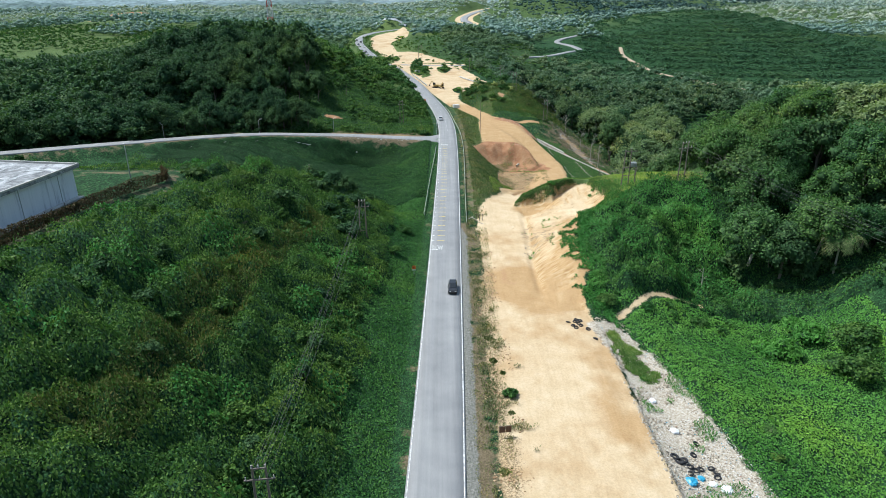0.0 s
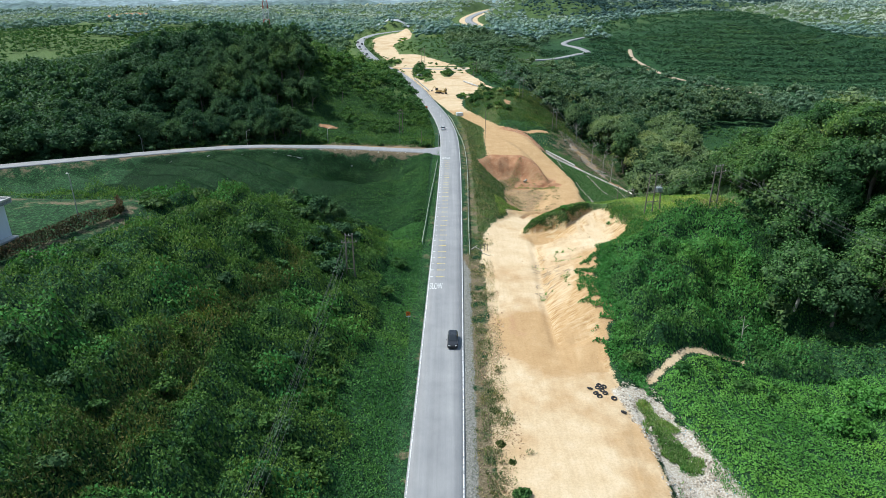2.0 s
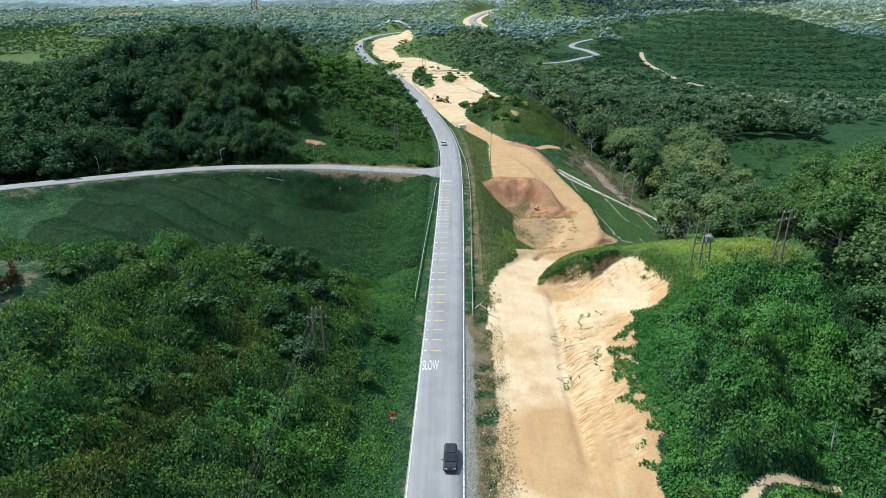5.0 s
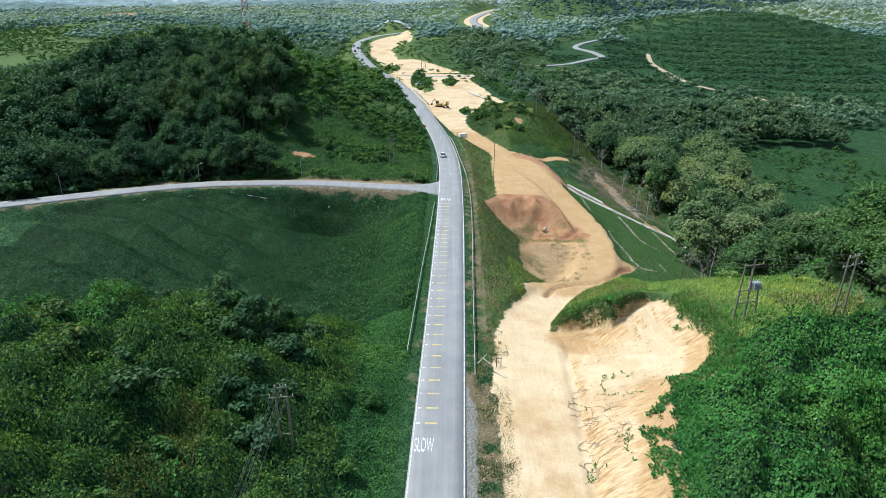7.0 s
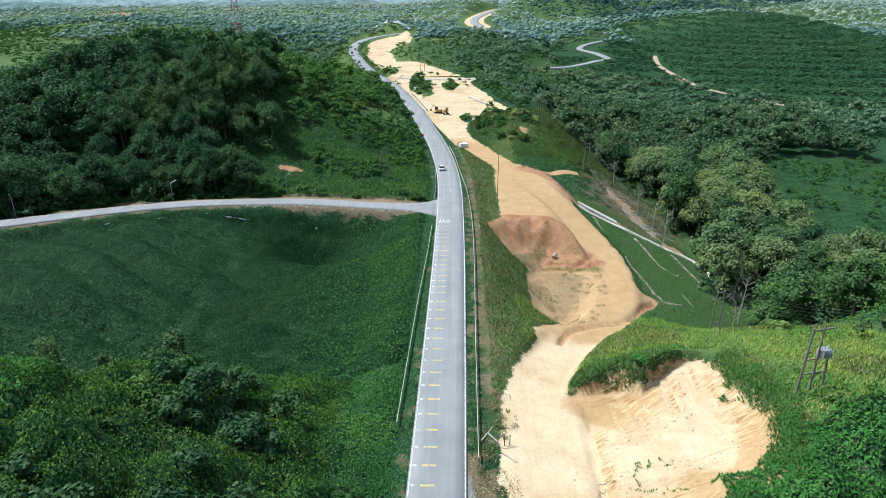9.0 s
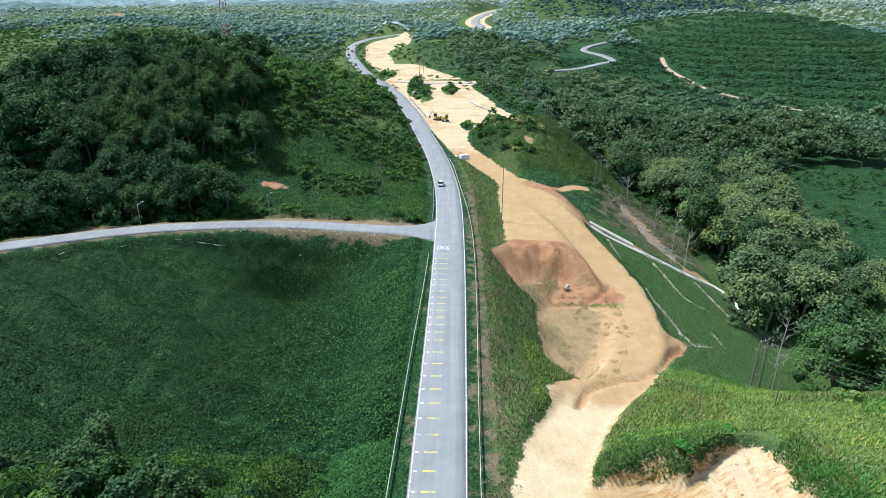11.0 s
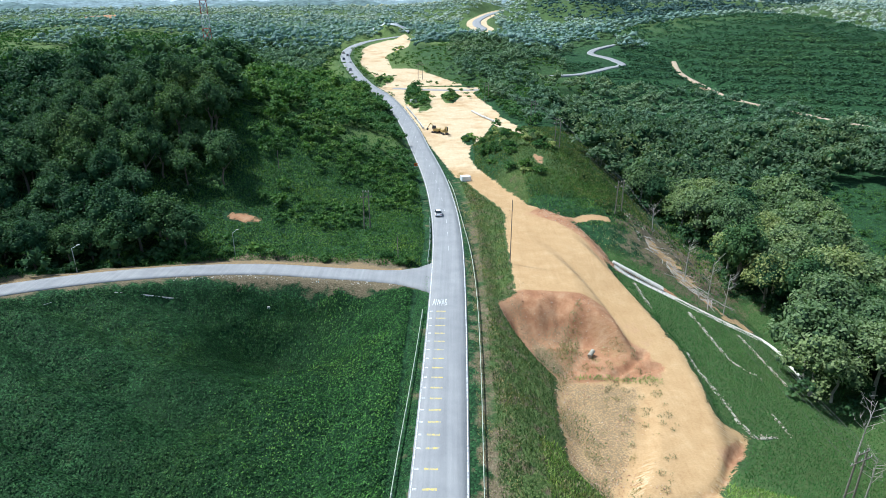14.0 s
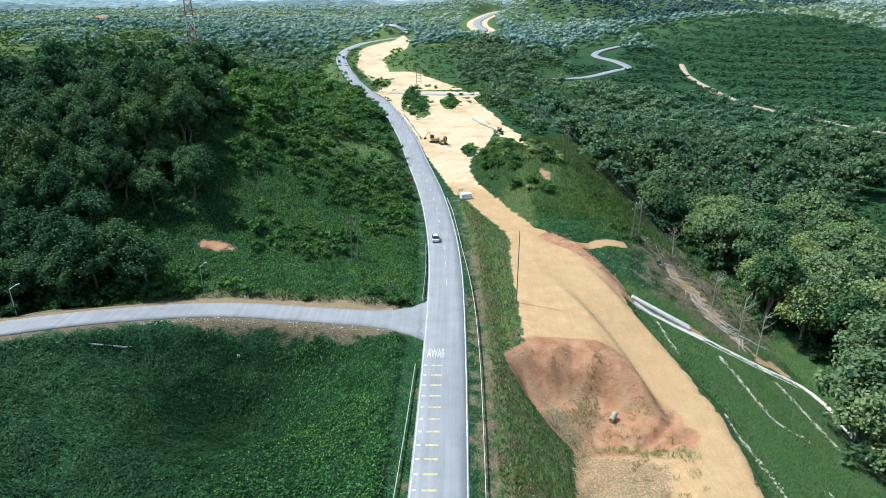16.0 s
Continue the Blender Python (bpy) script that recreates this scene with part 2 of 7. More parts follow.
def land(X, Y):
    """The ground's height with roads, tracks and cuttings, without plants."""
    X, Y = np.asarray(X, float), np.asarray(Y, float)
    z = shape(X, Y)
    z += 0.25 * fbm(X, Y, 7, 3, 3)
    for line, half, soft in ((FARROAD, 12, 40), (LOOP, 3, 12), (ORCHARD, 2.5, 10), (BRANCH, 4, 8), (BACKTRACK, 3, 6)):
        q, h = to_line(X, Y, line)
        w = 1 - sm(half, half + soft, q)
        z = z * (1 - w) + h * w
    for polygon, level, soft in ((SANDLOT, 0.0, 8), (FARSAND, None, 25), (PLATFORM, "fall", 5)):
        q = inside(X, Y, polygon)
        w = sm(-soft, 0.0, q)
        if level == "fall":
            h = -6.2 * sm(27, 43, X) * sm(290, 250, Y)
        else:
            h = level if level is not None else np.clip((Y - 520) * 0.06, 0, 9) + 7 * sm(760, 800, Y) * sm(-60, -45, X)
        z = z * (1 - w) + h * w
    q = inside(X, Y, BASIN)
    w = sm(-1.0, 3.0, q)
    lip = 242.5 - 0.75 * np.clip(X - 23, 0, 20)
    face = sm(-11.0, 0.0, Y - lip + 1.6 * fbm(X, Y, 4, 77) + 0.8 * fbm(X, Y * 0.2, 1.5, 79))
    rough = sm(29, 24, X) * np.minimum(sm(0.02, 0.25, face) + 0.35, 1.0)
    z = z * (1 - w) + ((-6.4 + 0.7 * fbm(X, Y, 5, 8)) * (1 - face) + z * face) * w
    z += w * rough * (1.5 * fbm(X, Y, 3.2, 81, 3) - 0.7 * (1 - np.abs(2 * vnoise(X + 0.5 * Y, Y * 0.2, 1.6, 83) - 1)) ** 2)
    # the bulldozed ground and the cut face
    q = inside(X, Y, LOT)
    w = sm(-0.5, 0.4, q)
    steep = sm(142, 131, Y)
    ramp = 0.2 + np.clip((X - 20.2 + 0.9 * steep) * (0.37 + 0.27 * steep), 0, 9.5) * sm(98, 122, Y) + 0.35 * fbm(X, Y, 9, 61)
    # the slumped notch under the grass lip, and the gully between the track and the face
    ramp -= 2.6 * np.exp(-((X - 25.5) / 4.6) ** 2 - ((Y - 159.2) / 3.6) ** 2) + 1.3 * np.exp(-((X - 36.5) / 4.0) ** 2 - ((Y - 151) / 6.5) ** 2)
    ramp = np.maximum(ramp, 0.05 + 0.3 * fbm(X, Y, 6, 65))
    ramp -= 0.5 * np.exp(-((X - 20.5 - 0.05 * (Y - 140)) / 0.9) ** 2) * sm(104, 118, Y) * sm(163, 150, Y)
    z = z * (1 - w) + np.minimum(np.maximum(z, 0.0), ramp) * w
    q = inside(X, Y, CUT)
    w = sm(0, 2, q) * sm(19.5, 22.5, X)
    rill = 1 - np.abs(2 * vnoise(X * 0.22 + 0.12 * Y, Y - 0.35 * X, 1.5, 67) - 1)
    back = 1 - np.abs(2 * vnoise(X, Y * 0.25, 1.3, 69) - 1)
    z += w * (1.0 * fbm(X * 0.3 + 0.15 * Y, Y, 3.4, 63, 3) + 0.45 * fbm(X * 0.45, Y, 1.9, 64, 2) - 0.26 * rill ** 2 * (1 - sm(150, 156, Y)) - 0.5 * back ** 2 * sm(150, 156, Y))
    q, h = to_line(X, Y, TRACK)
    w = 1 - sm(3.4, 6.5, q)
    z = z * (1 - w) + h * w
    q, h = to_line(X, Y, PASS)
    w = 1 - sm(4, 8, q)
    z = z * (1 - w) + h * w
    for line in CRACKS:
        q = to_line(X, Y, line)[0] + 1.2 * np.abs(fbm(X, Y, 3, 251))
        z -= 1.1 * np.exp(-(q / 0.6) ** 2)
    q = inside(X, Y, YARD)
    w = sm(-2, 1.5, q)
    z = z * (1 - w) + 19.8 * w
    q, h = to_line(X, Y, SIDE)
    w = 1 - sm(3.2, 9.0, q)
    z = z * (1 - w) + (h - 0.12) * w
    q, h = to_line(X, Y, ROAD)
    w = 1 - sm(4.4, 10.5, q)
    z = z * (1 - w) + (h - 0.10 - 0.25 * sm(4.2, 6, q)) * w
    return z


def zones(X, Y):
    """What covers the ground, as signed distances in metres."""
    road = to_line(X, Y, ROAD)[0]
    side = to_line(X, Y, SIDE)[0]
    soil = np.maximum.reduce([inside(X, Y, LOT) + np.where((X > 22) & (Y > 103) & (Y < 150), sm(103, 108, Y) * sm(150, 145, Y) * (1.9 + 5.0 * fbm(X, Y, 4.0, 259)), 0), inside(X, Y, PLATFORM), inside(X, Y, SANDLOT), inside(X, Y, FARSAND),
                              4.6 - to_line(X, Y, TRACK)[0], 4.2 - to_line(X, Y, PASS)[0], inside(X, Y, BASIN), inside(X, Y, FAN), 10 - to_line(X, Y, FARROAD)[0] * 0.7, 8 - np.hypot((X + 540) / 6, (Y - 1150) / 12), 1.7 - to_line(X, Y, ORCHARD)[0], 0.55 - to_line(X, Y, PATH)[0], 1.4 - to_line(X, Y, SPUR)[0], 0.3 - 0.8 * to_line(X, Y, CLEARED)[0] + 11 * fbm(X, Y, 4, 277), 3.4 - to_line(X, Y, BACKTRACK)[0] + 3 * fbm(X, Y, 8, 267), 1.7 - to_line(X, Y, BERM)[0] + 2.2 * fbm(X, Y, 5, 255), np.where((Y > np.interp(X, SIDE[::-1, 0], SIDE[::-1, 1])) & (X < -8) & (X > -85), 5.0 - side + 3.5 * fbm(X, Y, 6, 253), -9), 1 - np.hypot((X + 48) / 3.4, (Y - 274) / 1.7), 0.9 - np.hypot((X - 29.5) / 1.3, (Y - 328) / 3.5) + 2 * fbm(X, Y, 4, 261)])
    islands = np.maximum.reduce([1 - np.hypot((X + 17 + 0.12 * (Y - 478)) / 7.5, (Y - 478) / 37), 1 - np.hypot((X - 0.5) / 4.8, (Y - 488) / 24), 1 - np.hypot((X - 8.5) / 3.0, (Y - 379) / 10), 1 - np.hypot((X + 41) / 6, (Y - 548) / 18)]) * 6 + 3 * fbm(X, Y, 8, 257)
    soil = np.where(islands > 0, -islands, soil)
    rubble = inside(X, Y, RUBBLE)
    yard = inside(X, Y, YARD)
    return road, side, soil, rubble, yard


def cover(X, Y):
    """Height of the plants that hide the ground, and which kind grows there (0 none, 1 shrubs, 2 creepers, 3 grass, 4 rough slope)."""
    road, side, soil, rubble, yard = zones(X, Y)
    bare = np.minimum.reduce([np.maximum(road - np.where(X < 0, 5.3, 7.2), 0), np.maximum(side - np.where((X > -46) & (X < 0), 5.4 + 2.5 * fbm(X, Y, 5, 265), 4.5), 0), np.maximum(-soil - 0.2, 0), np.maximum(-rubble - 0.2, 0), np.maximum(-yard - 4.0, 0)])
    grown = sm(0, 1.3, bare)
    kind = np.full(X.shape, 4)
    west = X < 0
    kind[west & (Y < 170)] = 1
    kind[west & (Y >= 170 - 13 * sm(-32, -56, X) + 5 * fbm(X, Y, 14, 71)) & (Y < 262) & to_line_below(X, Y)] = 2
    east = X > 5
    kind[east & (Y < 122)] = 2
    kind[east & (Y >= 108) & (Y < 196) & (X > 24)] = 1
    kind[east & (Y >= 143 + 6 * fbm(X, Y, 9, 73) + 0.25 * (X - 40)) & (Y < 200) & (X > 15) & (X < 66)] = 3
    kind[east & (Y >= 196) & (Y < 275) & (X > 40) & (X < 84)] = 5
    kind[east & (X < 24) & (Y >= 150) & (Y < 320)] = 3
    kind[west & (Y < 172) & (X > -12.5 + 5 * fbm(X, Y, 12, 75))] = 6
    kind[bare <= 0] = 0
    tall = np.select([kind == 1, kind == 2, kind == 3, kind == 4, kind == 5, kind == 6],
                     [(0.3 + 2.5 * domes(X, Y, 3.2, 101) * (0.35 + 1.3 * vnoise(X, Y, 17, 103)) + 0.55 * domes(X, Y, 1.4, 105) + 3.4 * domes(X, Y, 7.5, 107, 0.25, 0.55)) * np.where(X < 0, 0.25 + 0.75 * sm(-9, -20, X), 1),
                      0.2 + 0.85 * domes(X, Y, 2.6, 111) + 0.7 * domes(X, Y, 9, 113) * vnoise(X, Y, 25, 115),
                      0.25 + 0.5 * domes(X, Y, 1.6, 121) * vnoise(X, Y, 9, 123),
                      0.4 + 1.5 * domes(X, Y, 3.6, 131) * vnoise(X, Y, 12, 133), 0.12 + 0.12 * vnoise(X, Y, 2, 140), 0.25 + 0.8 * domes(X, Y, 2.2, 143) * vnoise(X, Y, 6, 145)], 0.0)
    tall = tall * np.where(X < -20, 0.3 + 0.7 * sm(2.0, 12.0, -yard), 1.0)
    brink = np.where((X > 22) & (X < 62) & (Y > 98) & (Y < 168), 0.14 + 0.86 * sm(0.8, 10.0, -inside(X, Y, LOT)), 1.0)
    return tall * grown * brink, kind


def to_line_below(X, Y):
    """South of the side road."""
    xs, ys = SIDE[::-1, 0], SIDE[::-1, 1]
    return Y < np.interp(X, xs, ys)


# ---- materials ----
def material(name, rough=0.8, metal=0.0):
    m = bpy.data.materials.new(name)
    m.use_nodes = True
    b = m.node_tree.nodes["Principled BSDF"]
    b.inputs["Roughness"].default_value, b.inputs["Metallic"].default_value = rough, metal
    return m, m.node_tree, b


def node(tree, kind, **values):
    n = tree.nodes.new(kind)
    for key, value in values.items():
        n.inputs[key].default_value = value
    return n


def noise_node(tree, scale, detail=4.0, rough=0.6, vector=None, distortion=0.0):
    n = node(tree, "ShaderNodeTexNoise", Scale=scale, Detail=detail, Roughness=rough, Distortion=distortion)
    if vector is None:
        vector = tree.nodes.new("ShaderNodeTexCoord").outputs["Object"]
    tree.links.new(vector, n.inputs["Vector"])
    return n.outputs["Fac"]


def askew(tree):
    """World places turned out of the axes, so that no noise lines up with the level ground."""
    n = node(tree, "ShaderNodeMapping", Rotation=(0.5, 0.8, 0.6), Location=(13.7, 5.3, 9.1))
    tree.links.new(tree.nodes.new("ShaderNodeNewGeometry").outputs["Position"], n.inputs[0])
    return n.outputs[0]


def ramp(tree, fac, stops):
    n = tree.nodes.new("ShaderNodeValToRGB")
    while len(n.color_ramp.elements) < len(stops):
        n.color_ramp.elements.new(0.5)
    for e, (at, colour) in zip(n.color_ramp.elements, stops):
        e.position, e.color = at, (*colour, 1)
    tree.links.new(fac, n.inputs[0])
    return n.outputs[0]


def mix(tree, fac, a, b, blend="MIX"):
    n = tree.nodes.new("ShaderNodeMix")
    n.data_type, n.blend_type = "RGBA", blend
    for socket, value in ((n.inputs[0], fac), (n.inputs[6], a), (n.inputs[7], b)):
        if isinstance(value, (int, float)):
            socket.default_value = value
        elif isinstance(value, tuple):
            socket.default_value = (*value, 1)
        else:
            tree.links.new(value, socket)
    return n.outputs[2]


def sums(tree, op, a, b, clamp=False):
    n = tree.nodes.new("ShaderNodeMath")
    n.operation, n.use_clamp = op, clamp
    for socket, value in zip(n.inputs, (a, b)):
        if isinstance(value, (int, float)):
            socket.default_value = value
        else:
            tree.links.new(value, socket)
    return n.outputs[0]


def bump(tree, b, height, strength=0.4, distance=0.05):
    n = node(tree, "ShaderNodeBump", Strength=strength, Distance=distance)
    tree.links.new(height, n.inputs["Height"])
    tree.links.new(n.outputs[0], b.inputs["Normal"])


def plain(name, colour, rough=0.7, metal=0.0, vary=0.25, scale=3.0):
    """Paint, concrete, metal or wood of one colour with stains and fine grain."""
    m, t, b = material(name, rough, metal)
    f = noise_node(t, scale, 6, 0.65)
    g = noise_node(t, scale * 14, 3)
    dark = tuple(c * (1 - vary) for c in colour)
    light = tuple(min(1, c * (1 + vary * 0.6)) for c in colour)
    c = ramp(t, f, [(0.3, dark), (0.55, colour), (0.75, light)])
    c = mix(t, 0.25, c, ramp(t, g, [(0.35, dark), (0.65, light)]))
    t.links.new(c, b.inputs["Base Color"])
    bump(t, b, g, 0.15, 0.01)
    return m


def foliage(name, stops, rough=0.5, through=0.25, patch=0.03, tip=(0.16, 0.2, 0.05)):
    """Leaves: each one has its own shade, and patches of the growth differ."""
    m, t, b = material(name, rough)
    isle = t.nodes.new("ShaderNodeNewGeometry").outputs["Random Per Island"]
    pos = t.nodes.new("ShaderNodeNewGeometry").outputs["Position"]
    p = noise_node(t, patch, 4, 0.6, pos)
    c = ramp(t, isle, stops)
    shade = ramp(t, p, [(0.28, (0.5, 0.62, 0.6)), (0.47, (0.9, 0.95, 0.95)), (0.6, (1.15, 1.08, 0.95)), (0.72, (1.6, 1.3, 0.95))])
    c = mix(t, 1.0, c, shade, "MULTIPLY")
    kind = t.nodes.new("ShaderNodeObjectInfo").outputs["Random"]
    c = mix(t, 1.0, c, ramp(t, kind, [(0.0, (0.72, 0.82, 0.84)), (0.5, (1, 1, 1)), (0.85, (1.15, 1.1, 0.95)), (1.0, (1.28, 1.15, 0.95))]), "MULTIPLY")
    t.links.new(c, b.inputs["Base Color"])
    b.inputs["Specular IOR Level"].default_value = 0.07
    leaf = t.nodes.new("ShaderNodeBsdfTranslucent")
    t.links.new(mix(t, 1.0, c, (1.0, 1.2, 0.5), "MULTIPLY"), leaf.inputs[0])
    both = t.nodes.new("ShaderNodeMixShader")
    both.inputs[0].default_value = through
    t.links.new(b.outputs[0], both.inputs[1])
    t.links.new(leaf.outputs[0], both.inputs[2])
    t.links.new(both.outputs[0], t.nodes["Material Output"].inputs[0])
    return m


def ground_material():
    m, t, b = material("ground", 0.95)
    pos = askew(t)

    def field(name):
        a = t.nodes.new("ShaderNodeAttribute")
        a.attribute_name = name
        return a.outputs["Fac"]

    big, mid, fine = noise_node(t, 0.035, 5, 0.6, pos), noise_node(t, 0.35, 6, 0.65, pos), noise_node(t, 3.5, 5, 0.7, pos)
    # green ground under the plants
    green = ramp(t, mid, [(0.3, (0.012, 0.034, 0.013)), (0.5, (0.02, 0.056, 0.02)), (0.7, (0.034, 0.082, 0.028))])
    leafy = node(t, "ShaderNodeTexVoronoi", Scale=3.4)
    t.links.new(pos, leafy.inputs["Vector"])
    each = t.nodes.new("ShaderNodeSeparateColor")
    t.links.new(leafy.outputs["Color"], each.inputs[0])
    green = mix(t, 1.0, green, ramp(t, each.outputs[0], [(0.0, (0.5, 0.5, 0.5)), (0.6, (1.0, 1.0, 1.0)), (0.9, (1.6, 1.6, 1.5)), (1.0, (2.2, 2.1, 1.9))]), "MULTIPLY")
    dry = ramp(t, fine, [(0.3, (0.085, 0.07, 0.038)), (0.55, (0.165, 0.13, 0.08)), (0.75, (0.30, 0.25, 0.17))])
    verge = ramp(t, sums(t, "ADD", field("verge"), sums(t, "MULTIPLY", sums(t, "SUBTRACT", mid, 0.5), 2.4)), [(0.35, (0, 0, 0)), (0.65, (1, 1, 1))])
    meadow = ramp(t, fine, [(0.3, (0.06, 0.105, 0.03)), (0.55, (0.12, 0.17, 0.05)), (0.75, (0.19, 0.21, 0.08))])
    green = mix(t, field("meadow"), green, meadow)
    colour = mix(t, verge, green, dry)
    # bulldozed soil: pale sand, ochre and red clay
    sand = ramp(t, mid, [(0.25, (0.50, 0.375, 0.225)), (0.5, (0.56, 0.435, 0.275)), (0.75, (0.61, 0.495, 0.335))])
    ochre = ramp(t, mid, [(0.3, (0.39, 0.25, 0.12)), (0.55, (0.435, 0.29, 0.145)), (0.75, (0.48, 0.335, 0.18))])
    clay = ramp(t, mid, [(0.3, (0.25, 0.115, 0.06)), (0.5, (0.34, 0.18, 0.095)), (0.7, (0.42, 0.26, 0.15))])
    drift = noise_node(t, 0.09, 4, 0.6, pos)
    soil = mix(t, ramp(t, drift, [(0.45, (0, 0, 0)), (0.75, (0.8, 0.8, 0.8))]), sand, ochre)
    soil = mix(t, ramp(t, sums(t, "ADD", field("tan"), sums(t, "MULTIPLY", sums(t, "SUBTRACT", drift, 0.5), 2.0)), [(0.1, (0, 0, 0)), (0.65, (1, 1, 1))]), soil, ochre)
    soil = mix(t, ramp(t, sums(t, "ADD", field("clay"), sums(t, "MULTIPLY", sums(t, "SUBTRACT", mid, 0.5), 1.2)), [(0.35, (0, 0, 0)), (0.65, (1, 1, 1))]), soil, clay)
    # wheel tracks drawn out along the way
    stretch = node(t, "ShaderNodeMapping", Scale=(1.1, 0.09, 1.0), Location=(0.0, 0.0, 3.37))
    t.links.new(t.nodes.new("ShaderNodeNewGeometry").outputs["Position"], stretch.inputs[0])
    ruts = noise_node(t, 1.0, 3, 0.5, stretch.outputs[0], 1.6)
    soil = mix(t, 0.2, soil, mix(t, 1.0, soil, ramp(t, ruts, [(0.35, (0.78, 0.72, 0.64)), (0.6, (1.1, 1.1, 1.1))]), "MULTIPLY"))
    soil = mix(t, 0.34, soil, mix(t, 1.0, soil, ramp(t, fine, [(0.32, (0.62, 0.58, 0.52)), (0.6, (1.15, 1.15, 1.15))]), "MULTIPLY"))
    # steep faces lay bare the streaked ochre clay
    slope = t.nodes.new("ShaderNodeSeparateXYZ")
    t.links.new(t.nodes.new("ShaderNodeNewGeometry").outputs["True Normal"], slope.inputs[0])
    wash = node(t, "ShaderNodeMapping", Scale=(0.5, 2.2, 0.25), Location=(0.0, 0.0, 3.37))
    t.links.new(t.nodes.new("ShaderNodeNewGeometry").outputs["Position"], wash.inputs[0])
    streak = noise_node(t, 1.0, 5, 0.65, wash.outputs[0], 0.6)
    steep = ramp(t, sums(t, "SUBTRACT", 1.0, slope.outputs[2]), [(0.05, (0, 0, 0)), (0.22, (1, 1, 1))])
    face = ramp(t, streak, [(0.36, (0.24, 0.13, 0.05)), (0.47, (0.42, 0.27, 0.12)), (0.57, (0.53, 0.40, 0.235)), (0.78, (0.59, 0.49, 0.33))])
    soil = mix(t, sums(t, "MULTIPLY", steep, sums(t, "SUBTRACT", 0.8, field("clay"), True)), soil, face)
    scrub = ramp(t, sums(t, "ADD", field("scrub"), sums(t, "MULTIPLY", sums(t, "SUBTRACT", fine, 0.5), 2.2)), [(0.5, (0, 0, 0)), (0.75, (1, 1, 1))])
    soil = mix(t, scrub, soil, mix(t, fine, (0.10, 0.075, 0.035), (0.3, 0.22, 0.13)))
    edge = sums(t, "ADD", field("soil"), sums(t, "MULTIPLY", sums(t, "SUBTRACT", mid, 0.5), 3.2))
    edge = sums(t, "ADD", edge, sums(t, "MULTIPLY", sums(t, "SUBTRACT", fine, 0.5), 1.6))
    bare = ramp(t, sums(t, "ADD", sums(t, "MULTIPLY", edge, 0.5), 0.5), [(0.42, (0, 0, 0)), (0.58, (1, 1, 1))])
    colour = mix(t, bare, colour, soil)
    # pale rubble and ash
    ash = ramp(t, fine, [(0.3, (0.25, 0.2, 0.14)), (0.5, (0.47, 0.41, 0.32)), (0.7, (0.68, 0.64, 0.57))])
    edge = sums(t, "ADD", field("rubble"), sums(t, "MULTIPLY", sums(t, "SUBTRACT", mid, 0.5), 4.0))
    colour = mix(t, ramp(t, sums(t, "ADD", sums(t, "MULTIPLY", edge, 0.4), 0.5), [(0.4, (0, 0, 0)), (0.6, (1, 1, 1))]), colour, ash)
    # gravel shoulder
    gravel = ramp(t, fine, [(0.3, (0.09, 0.095, 0.07)), (0.65, (0.27, 0.26, 0.235))])
    edge = sums(t, "ADD", field("gravel"), sums(t, "MULTIPLY", sums(t, "SUBTRACT", mid, 0.5), 1.6))
    colour = mix(t, ramp(t, sums(t, "ADD", edge, 0.5), [(0.4, (0, 0, 0)), (0.7, (1, 1, 1))]), colour, gravel)
    t.links.new(colour, b.inputs["Base Color"])
    bump(t, b, sums(t, "MULTIPLY", sums(t, "ADD", sums(t, "SUBTRACT", sums(t, "MULTIPLY", fine, 0.5), sums(t, "MULTIPLY", sums(t, "MULTIPLY", leafy.outputs["Distance"], 0.9), sums(t, "SUBTRACT", 1.0, bare))), sums(t, "MULTIPLY", mid, 2.0)), sums(t, "SUBTRACT", 1.0, sums(t, "MULTIPLY", bare, 0.35))), 0.5, 0.35)
    b.inputs["Specular IOR Level"].default_value = 0.15
    return m


def asphalt_material():
    m, t, b = material("asphalt", 0.85)
    pos = askew(t)
    stretch = node(t, "ShaderNodeMapping", Scale=(1.3, 0.025, 1.0), Location=(0.0, 0.0, 3.37))
    t.links.new(t.nodes.new("ShaderNodeNewGeometry").outputs["Position"], stretch.inputs[0])
    lanes, mid, fine = noise_node(t, 1.0, 4, 0.6, stretch.outputs[0]), noise_node(t, 0.25, 5, 0.6, pos), noise_node(t, 9, 4, 0.7, pos)
    c = ramp(t, lanes, [(0.3, (0.22, 0.22, 0.222)), (0.5, (0.25, 0.25, 0.252)), (0.7, (0.285, 0.285, 0.283))])
    c = mix(t, 0.5, c, mix(t, 1.0, c, ramp(t, mid, [(0.35, (0.8, 0.8, 0.8)), (0.65, (1.15, 1.14, 1.1))]), "MULTIPLY"))
    c = mix(t, 0.35, c, mix(t, 1.0, c, ramp(t, fine, [(0.3, (0.6, 0.6, 0.6)), (0.7, (1.3, 1.3, 1.3))]), "MULTIPLY"))
    t.links.new(c, b.inputs["Base Color"])
    bump(t, b, fine, 0.3, 0.02)
    return m


def paint_material(name, colour):
    """Worn road paint."""
    m, t, b = material(name, 0.7)
    pos = t.nodes.new("ShaderNodeNewGeometry").outputs["Position"]
    worn = noise_node(t, 2.2, 6, 0.75, pos)
    t.links.new(mix(t, ramp(t, worn, [(0.42, (0, 0, 0)), (0.6, (1, 1, 1))]), colour, (0.28, 0.28, 0.27)), b.inputs["Base Color"])
    return m


